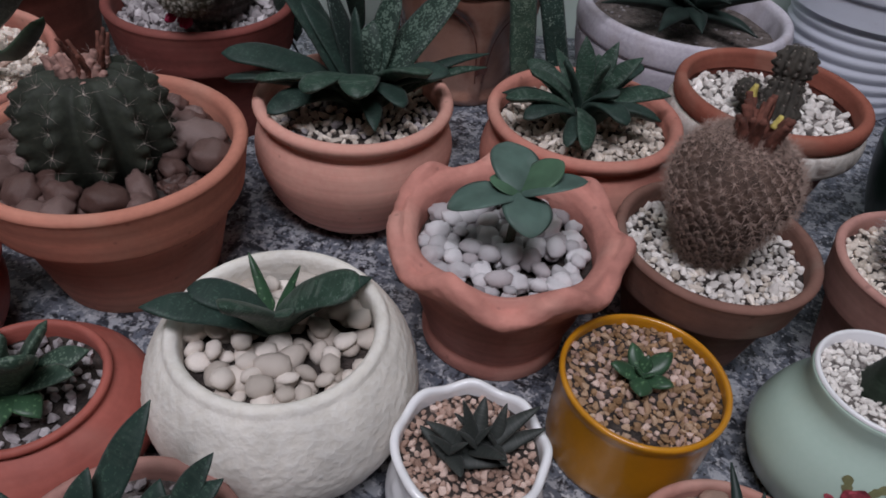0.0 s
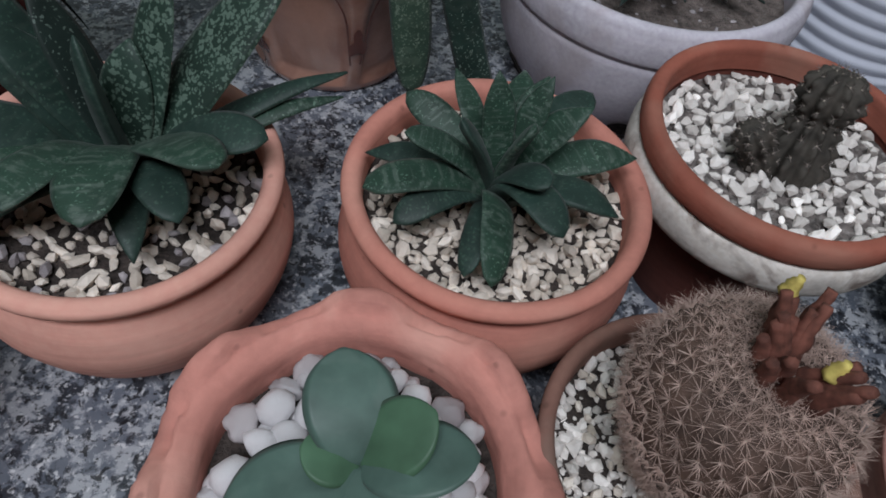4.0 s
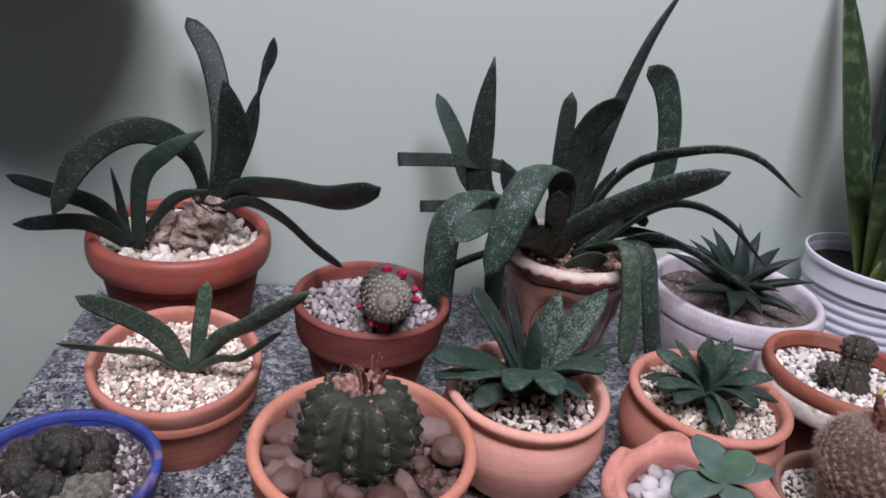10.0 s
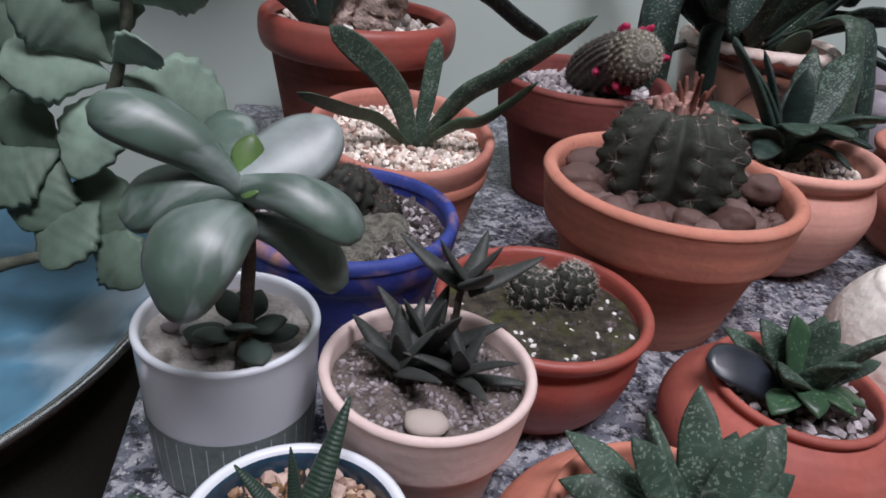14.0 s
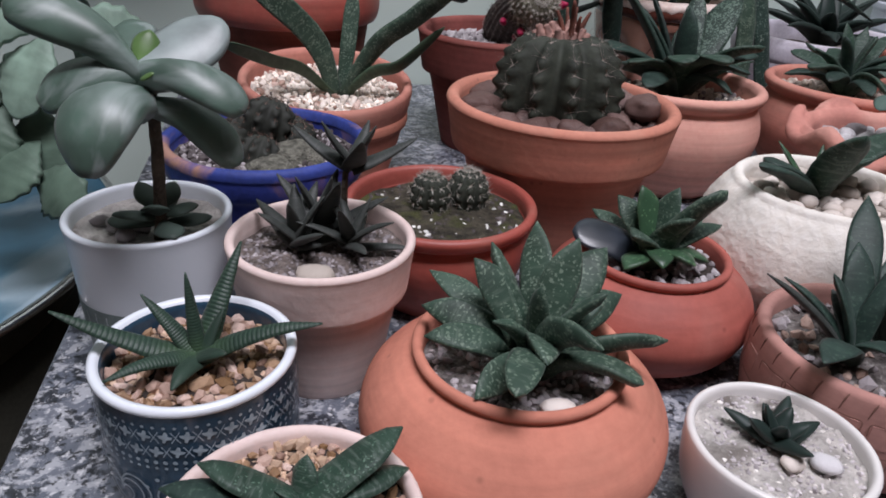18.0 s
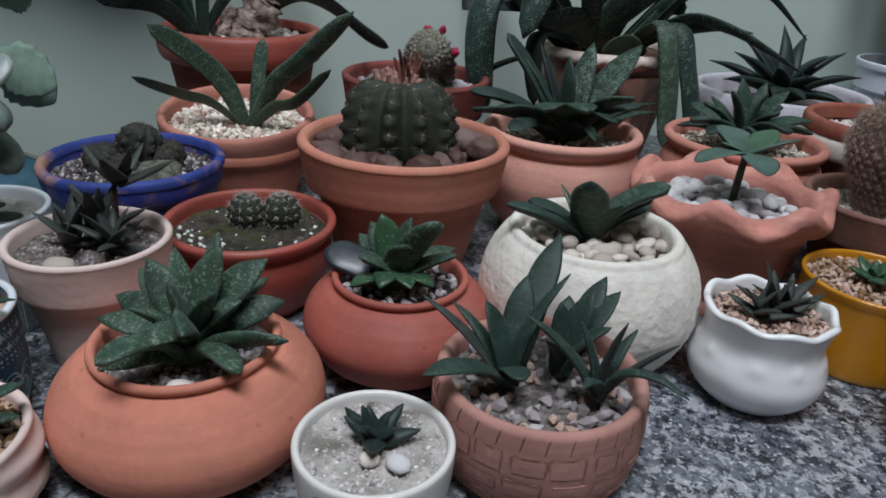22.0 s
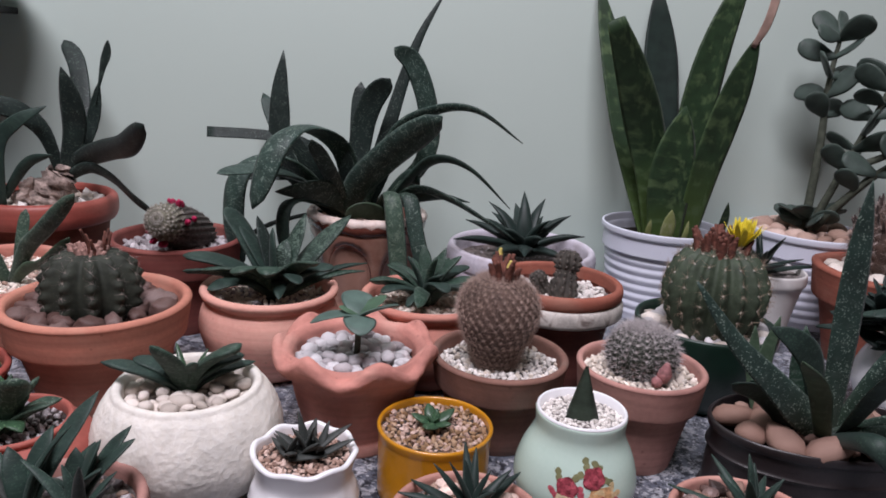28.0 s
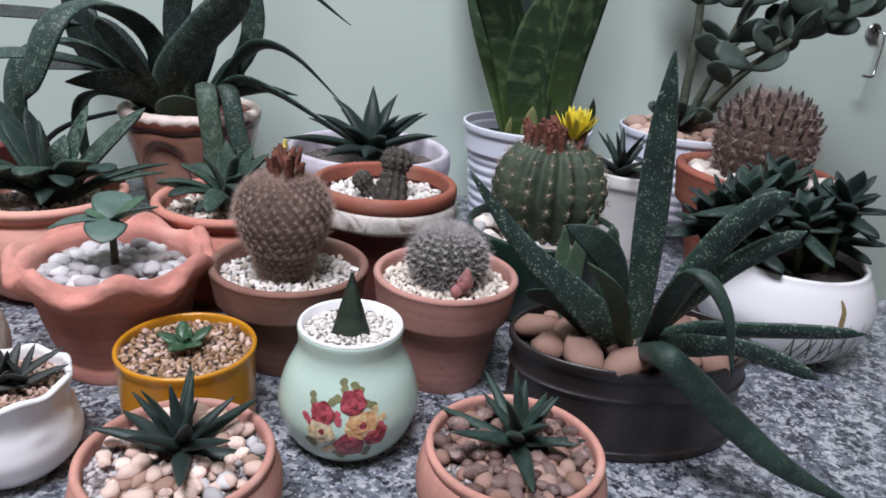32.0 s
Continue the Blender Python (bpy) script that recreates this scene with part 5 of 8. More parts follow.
# gasteria rosette in a salmon pot
th, prof, r, z = potted("potted_gasteria", 0.1077, 0.3898, "green gasteria rosette in a salmon terracotta pot with cream gravel", "potted plant", BULGE, 0.0632, 0.0815, 0.0085, 0.013, M_TERRA_SALMON, seed=10)
stones(th, r - 0.002, z - 0.0005, 0.0066, M_ST_CREAM, "chip", seed=10, limit=260, many=1.5)
cr = Vector((0.1060, 0.3900, z + 0.004))
for tip, w, m, sh, bow in (
    ((0.0980, 0.3375, 0.0860), 0.0160, L_GAST_MID, "blunt", 0.012), ((0.0890, 0.3430, 0.0840), 0.0130, L_GAST_PLAIN, "tongue", 0.010), ((0.0540, 0.4000, 0.0860), 0.0140, L_GAST_PLAIN, "sword", 0.008),
    ((0.0530, 0.3720, 0.0975), 0.0200, L_GAST_MID, "blunt", 0.009), ((0.0640, 0.3620, 0.0900), 0.0150, L_GAST_PLAIN, "blunt", 0.010), ((0.0700, 0.4200, 0.1000), 0.0150, L_GAST_MID, "tongue", 0.006),
    ((0.0680, 0.3900, 0.1080), 0.0150, L_GAST_MID, "tongue", 0.006), ((0.1210, 0.4380, 0.0990), 0.0170, L_GAST_MID, "sword", 0.007), ((0.1470, 0.4225, 0.1010), 0.0190, L_GAST_PLAIN, "blunt", 0.008),
    ((0.1605, 0.3915, 0.0960), 0.0185, L_GAST_MID, "sword", 0.009), ((0.1015, 0.4045, 0.1260), 0.0140, L_GAST_MID, "sword", 0.002), ((0.1275, 0.4240, 0.1080), 0.0150, L_GAST_MID, "sword", 0.004),
    ((0.1370, 0.3945, 0.1190), 0.0170, L_GAST_MID, "sword", 0.005), ((0.1480, 0.3640, 0.0930), 0.0205, L_GAST_PLAIN, "sword", 0.010), ((0.1240, 0.3520, 0.0960), 0.0190, L_GAST_PLAIN, "blunt", 0.012),
    ((0.0870, 0.3850, 0.1190), 0.0140, L_GAST_PLAIN, "tongue", 0.003), ((0.1130, 0.3820, 0.1200), 0.0150, L_GAST_MID, "tongue", 0.003), ((0.1230, 0.4060, 0.1230), 0.0130, L_GAST_MID, "sword", 0.002), ((0.0900, 0.4300, 0.1050), 0.0130, L_GAST_MID, "sword", 0.004), ((0.1180, 0.3650, 0.1080), 0.0160, L_GAST_PLAIN, "tongue", 0.007)):
    blade(th, cr + (Vector(tip) - cr) * 0.06, tip, w * 0.92, m, "blunt" if sh == "tongue" else sh, bow, 0.46, 0.44, roll=(tip[0] * 1e5) % 56 - 28)

# stubby cactus, terracotta with a whitewashed collar
COLLAR = [(0.62, 0.0), (0.66, 0.02), (0.78, 0.40), (0.86, 0.66), (0.90, 0.72), (0.955, 0.80), (0.965, 0.88), (1.0, 0.93), (1.0, 0.98)]
# body colour includes the shade below the collar; the rim stays unshaded brown clay
th, prof, r, z = potted("potted_cactus", 0.233, 0.408, "stubby knobbly cactus in a terracotta pot with a whitewashed collar", "potted cactus", COLLAR, 0.0623, 0.0955, 0.0065, 0.015, M_TERRA_SHADED, soil=M_SOIL_GREY, seed=11)
part("rim", lathe("rim", [(q.x, q.y) for q in glide([(0.0596, 0.0836, 0), (0.0626, 0.0870, 0), (0.0631, 0.0935, 0), (0.0616, 0.0968, 0), (0.0588, 0.0976, 0), (0.0556, 0.0958, 0), (0.0548, 0.0850, 0)], 3)], M_TERRA_RED2, seed=2, wobble=0.004), th, "weathered brown clay rim")
part("collar", lathe("collar", [(q.x, q.y) for q in glide([(0.0535, 0.068, 0), (0.0600, 0.0672, 0), (0.0640, 0.0695, 0), (0.0645, 0.078, 0), (0.0625, 0.0835, 0), (0.0590, 0.0842, 0)], 3)], M_COLLAR, seed=1, wobble=0.01), th, "peeling whitewashed collar")
stones(th, r - 0.002, z - 0.0005, 0.0068, M_ST_WHITE, "chip", seed=11, limit=220, many=1.1, sector=lambda a, rr: rr > 0.020 or a > 3.5)
ax = Vector((0.006, 0.013, 0.042)).normalized()
turn = Matrix.Translation((0.0045, -0.006, z)) @ ax.to_track_quat("Z", "Y").to_matrix().to_4x4()
cactus(th, [(0.0130, -0.006), (0.0135, 0.006), (0.0118, 0.016), (0.0100, 0.023), (0.0096, 0.026), (0.0124, 0.031), (0.0124, 0.038), (0.0085, 0.0445), (0.002, 0.0460)], 11, 0.11, C_STUB, C_SPINE_DUSK, 11, per_rib=9, needles=5, needle=0.003, tubercle=0.11, wool=0.0006, turn=turn)
turn = Matrix.Translation((-0.008, -0.004, z)) @ Euler((0, radians(-34), 0)).to_matrix().to_4x4()
cactus(th, [(0.0075, -0.006), (0.0078, 0.006), (0.0066, 0.014), (0.0082, 0.020), (0.0066, 0.026), (0.002, 0.028)], 9, 0.11, C_STUB, C_SPINE_DUSK, 12, per_rib=7, needles=4, needle=0.003, tubercle=0.11, wool=0.0005, turn=turn)

# pear-shaped brown cactus
th, prof, r, z = potted("potted_cactus", 0.1649, 0.2809, "pear-shaped bristly brown cactus with withered flowers in a brown pot", "potted cactus", STD, 0.0548, 0.0715, 0.0062, 0.011, M_TERRA_BROWN, soil=M_SOIL, seed=13)
stones(th, r - 0.001, z - 0.0005, 0.0055, M_ST_WHITE, "chip", seed=13, limit=260, other=M_ST_CREAM, share=0.4, many=1.4, hole=0.012)
turn = Matrix.Translation((-0.004, 0.002, 0))
cactus(th, [(0.0140, z - 0.004), (0.0162, z + 0.004), (0.0205, z + 0.016), (0.0272, z + 0.031), (0.0314, z + 0.045), (0.0302, z + 0.056), (0.0248, z + 0.066), (0.0150, z + 0.0725), (0.0050, z + 0.0745)], 26, 0.012, C_BROWN, C_SPINE_ROSE, 13, per_rib=27, needles=17, needle=0.0060, twist=2.2, tubercle=0.016, wool=0.0005, thin=0.00013, turn=turn)
dried_flowers(th, (-0.004, 0.002, z + 0.069), 20, 0.024, 13, yellow=True, spread=0.012)

# white shallow bowl with a dark haworthia
HAWB = [(0.62, 0.0), (0.70, 0.012), (0.86, 0.16), (0.97, 0.45), (1.005, 0.70), (1.0, 0.76), (1.02, 0.80), (1.02, 0.92), (1.0, 0.985)]
th, prof, r, z = potted("potted_haworthia", 0.2204, 0.5673, "dark pointed haworthia in a worn white shallow bowl", "potted plant", HAWB, 0.0872, 0.0860, 0.0085, 0.018, M_WHITE_WORN, soil=M_SOIL_MID, seed=14)
for a in (-103, -165, 10, 100):
    ca, sa = math.cos(radians(a)), math.sin(radians(a))
    part("drain_hole", lathe("drain_hole", [(0.0001, 0.0), (0.0075, 0.0004), (0.0088, 0.0012)], M_SOIL, n=20, wobble=0.05, tilt=Matrix.Translation((0.0742 * ca, 0.0742 * sa, 0.0125)) @ Vector((ca, sa, -0.50)).to_track_quat("Z", "Y").to_matrix().to_4x4()), th, "dark drain hole at the foot")
stones(th, r - 0.004, z - 0.001, 0.0035, M_ST_LILAC, "chip", seed=14, limit=60, many=0.006)
cr = Vector((0.2235, 0.5690, z + 0.012))
for tip, w in (
    ((0.2198, 0.6410, 0.1245), 0.026), ((0.2855, 0.6094, 0.1184), 0.026), ((0.2913, 0.5495, 0.1065), 0.026), ((0.1535, 0.6028, 0.1078), 0.026), ((0.1355, 0.5170, 0.1040), 0.027), ((0.1774, 0.4956, 0.0930), 0.026),
    ((0.2152, 0.5063, 0.0900), 0.026), ((0.2644, 0.5161, 0.0855), 0.026), ((0.2743, 0.5592, 0.1290), 0.025), ((0.1800, 0.5920, 0.1340), 0.025), ((0.2230, 0.5980, 0.1480), 0.025), ((0.2500, 0.6000, 0.1400), 0.024),
    ((0.1930, 0.5300, 0.1150), 0.026), ((0.2370, 0.5230, 0.1080), 0.024), ((0.1650, 0.5560, 0.1220), 0.025), ((0.2480, 0.5450, 0.1250), 0.022), ((0.1880, 0.6240, 0.1150), 0.024), ((0.2550, 0.6280, 0.1120), 0.024)):
    blade(th, cr + (Vector(tip) - cr) * 0.04, tip, w * 1.08, L_HAW, "spike", 0.006, 0.40, 0.34, roll=(tip[0] * 1e5) % 30 - 15)


# ribbed white pots
def ribbed(x, y, name, label, R, H, seed):
    outer = [(0.74, 0.0), (0.77, 0.012)]
    for k in range(7):
        b = 0.10 + 0.095 * k
        f = 0.775 + 0.017 * k + 0.02
        outer += [(f - 0.008, b - 0.036), (f + 0.010, b), (f - 0.006, b + 0.036)]
    outer += [(0.93, 0.80), (0.945, 0.90), (0.99, 0.925), (1.0, 0.98)]
    th, prof, r, z = potted(name, x, y, label, "potted plant", outer, R, H, 0.0032, 0.022, M_WHITE_PLASTIC, seed=seed, wobble=0.001)
    for a in (-130, -60, 10):
        ca, sa = math.cos(radians(a)), math.sin(radians(a))
        rr = float(np.interp(H * 0.83, [q[1] for q in prof[:40]], [q[0] for q in prof[:40]]))
        part("hole", lathe("hole", [(0.0001, 0.0006), (0.0014, 0.0006), (0.0018, 0.0002)], M_BLACK, n=12, wobble=0, tilt=Matrix.Translation((rr * ca, rr * sa, H * 0.83)) @ Vector((ca, sa, 0.1)).to_track_quat("Z", "Y").to_matrix().to_4x4()), th)
    return th, r, z


th, r, z = ribbed(0.4006, 0.6038, "snake_plant", "mottled snake plant with tall stiff leaves in a ribbed white pot", 0.0740, 0.1165, 15)
og = (0.4006, 0.6038, 0)
for pts, w, m, sh in (
    ([(0.386, 0.592, 0.090), (0.347, 0.615, 0.210), (0.325, 0.645, 0.310), (0.304, 0.680, 0.403)], 0.036, L_SANS, "tongue"),
    ([(0.392, 0.588, 0.090), (0.366, 0.585, 0.200), (0.326, 0.552, 0.286), (0.290, 0.523, 0.347)], 0.046, L_SANS, "snapped"),
    ([(0.405, 0.606, 0.090), (0.393, 0.632, 0.220), (0.386, 0.655, 0.315), (0.376, 0.672, 0.408)], 0.047, L_SANS_DK, "sword"),
    ([(0.414, 0.594, 0.090), (0.416, 0.598, 0.210), (0.430, 0.602, 0.322), (0.466, 0.610, 0.441)], 0.046, L_SANS, "tongue"),
    ([(0.422, 0.588, 0.090), (0.431, 0.570, 0.200), (0.443, 0.556, 0.280), (0.456, 0.548, 0.345)], 0.040, L_SANS, "tongue"),
    ([(0.396, 0.580, 0.090), (0.390, 0.572, 0.180), (0.394, 0.568, 0.262)], 0.056, L_SANS, "tongue"),
    ([(0.455, 0.580, 0.090), (0.461, 0.570, 0.125), (0.459, 0.560, 0.155)], 0.012, L_SANS, "tongue")):
    leaf(th, pts, w, m, sh, 0.14, 0.30, side=(1, 0.12, 0), origin=og)
for pts, w in (([(0.372, 0.574, 0.092), (0.371, 0.568, 0.112), (0.372, 0.566, 0.128)], 0.008), ([(0.410, 0.566, 0.092), (0.414, 0.562, 0.112), (0.416, 0.562, 0.130)], 0.007), ([(0.392, 0.570, 0.092), (0.393, 0.564, 0.118), (0.394, 0.562, 0.142)], 0.018)):
    leaf(th, pts, w, L_SHEATH, "tongue", 0.3, 0.2, side=(1, 0.1, 0), origin=og, name="sheath", label="yellowish leaf sheath")
leaf(th, [(0.451, 0.548, 0.330), (0.460, 0.542, 0.358), (0.466, 0.540, 0.404)], 0.010, L_DRY, "strap", 0.2, 0.3, side=(1, 0, 0), origin=og, label="dried pinkish leaf tip")

th, r, z = ribbed(0.590, 0.608, "jade_tree", "branching jade tree with dark oval leaves in a ribbed white pot", 0.0740, 0.1200, 16)
og = Vector((0.590, 0.608, 0))
stones(th, r - 0.010, z + 0.010, 0.026, M_ST_PINK, "pebble", "river_stone", 16, 40, many=1.5, hole=0.012)
limbs = [([(0.585, 0.612, 0.10), (0.585, 0.612, 0.217), (0.579, 0.610, 0.294), (0.583, 0.610, 0.360)], (0.0060, 0.0048, 0.0036, 0.002), 9),
         ([(0.590, 0.606, 0.12), (0.606, 0.582, 0.212), (0.620, 0.570, 0.270), (0.632, 0.566, 0.318)], (0.0052, 0.0040, 0.0032, 0.002), 5),
         ([(0.592, 0.604, 0.12), (0.618, 0.560, 0.188), (0.659, 0.530, 0.238), (0.692, 0.510, 0.266)], (0.0060, 0.0045, 0.0033, 0.002), 5),
         ([(0.612, 0.572, 0.205), (0.652, 0.560, 0.228), (0.690, 0.550, 0.250), (0.722, 0.545, 0.290)], (0.0045, 0.0035, 0.0028, 0.0018), 5)]
rnd = random.Random(16)
for pts, rad, first in limbs:
    ob = part("branch", tube("branch", [Vector(p) - og for p in pts], rad, M_STEM_GREY, 9, 0.15), th)
    line = [Vector(p) - og for p in glide(pts, 6)]
    for i in range(first, len(line), 2):
        for k in range(2 if i < len(line) - 2 else 4):
            a = i * 45 + k * (180 if i < len(line) - 2 else 90) + rnd.uniform(-35, 35)
            ln = rnd.uniform(0.036, 0.048)
            sprout(th, line[i], a, ln, rnd.uniform(8, 48), rnd.uniform(-10, 24), ln * rnd.uniform(0.56, 0.68), L_JTREE, "paddle", 0.30, 0.12, steps=6, roll=rnd.choice((-1, 1)) * rnd.uniform(30, 75))
for k in range(9):
    sprout(th, (-0.016 + 0.003 * k, -0.004 + 0.002 * (k % 3), z + 0.026 + 0.004 * (k % 4)), 40 * k + 100, 0.038, 28, -10, 0.024, L_JTREE, "paddle", 0.28, 0.1, steps=5, roll=25 * (k % 5) - 50)


# tall tan pot with the large flecked gasteria
def arches(a, r, z):
    u = ((a / (2 * math.pi) * 6 + 0.25) % 1.0) - 0.5
    v = (z - 0.010) / 0.082
    edge = 0.40 * math.sqrt(max(0.0, 1 - max(0.0, (v - 0.55) / 0.45) ** 2)) if 0 < v < 1 else 0.0
    inside = 1 / (1 + math.exp(-(edge - abs(u)) * 70)) if edge > 0 else 0.0
    return r * (1 - 0.085 * inside), z


TANPOT = [(0.64, 0.0), (0.69, 0.012), (0.74, 0.10), (0.86, 0.45), (0.955, 0.78), (0.97, 0.86), (0.955, 0.89), (0.985, 0.92), (1.0, 0.975)]
th, prof, r, z = potted("potted_gasteria", 0.035, 0.5764, "large flecked gasteria with arching strap leaves in a glazed tan pot", "potted plant", TANPOT, 0.0690, 0.1165, 0.0085, 0.014, M_TAN, seed=20, shape=arches, n=168, steps=6)
part("glaze_band", lathe("glaze_band", [(0.0672, 0.1030), (0.0690, 0.1042), (0.0700, 0.1090), (0.0702, 0.1130), (0.0690, 0.1145)], M_BAND, n=96, shape=lambda a, rr, zz: (rr, zz + (0.0012 * math.sin(9 * a) if zz < 0.105 else 0)), wobble=0.006), th, "dark red brown glaze under the rim")
part("rim", lathe("rim", [(0.0698, 0.1118), (0.0708, 0.1135), (0.0709, 0.1165), (0.0690, 0.1195), (0.0655, 0.1212), (0.0618, 0.1200), (0.0604, 0.1165)], M_CHIP, n=128, shape=lambda a, rr, zz: (rr * (1 + 0.004 * math.cos(11 * a)), zz + (0.0011 * math.sin(23 * a) + 0.0008 * math.sin(37 * a + 1) if zz < 0.114 else 0.0002 * math.sin(17 * a))), wobble=0.012), th, "chipped pale rim")
for q in range(6):
    ac = 2 * math.pi * (q + 0.25) / 6
    rim_line = [(0.42 * math.cos(math.pi * k / 12) * 0.0610, 0.055 + 0.036 * math.sin(math.pi * k / 12)) for k in range(13)]
    stroke(th, prof, ac, [(0.0256, 0.026), (0.0256, 0.040)] + rim_line + [(-0.0256, 0.040), (-0.0256, 0.026)], [0.0010] * 17, M_BAND, 0.0006, "glaze_line")
    print_patch(th, "glaze_drip", prof, ac + 0.5, 0.002, 0.030 + 0.012 * (q % 3), blob(0.0045, q, 3, 0.35, 2.0), M_BAND, 0.0006)
stones(th, r - 0.002, z - 0.0005, 0.0060, M_ST_PINK, "chip", seed=20, limit=200, many=1.3)
og = (0.035, 0.5764, 0)
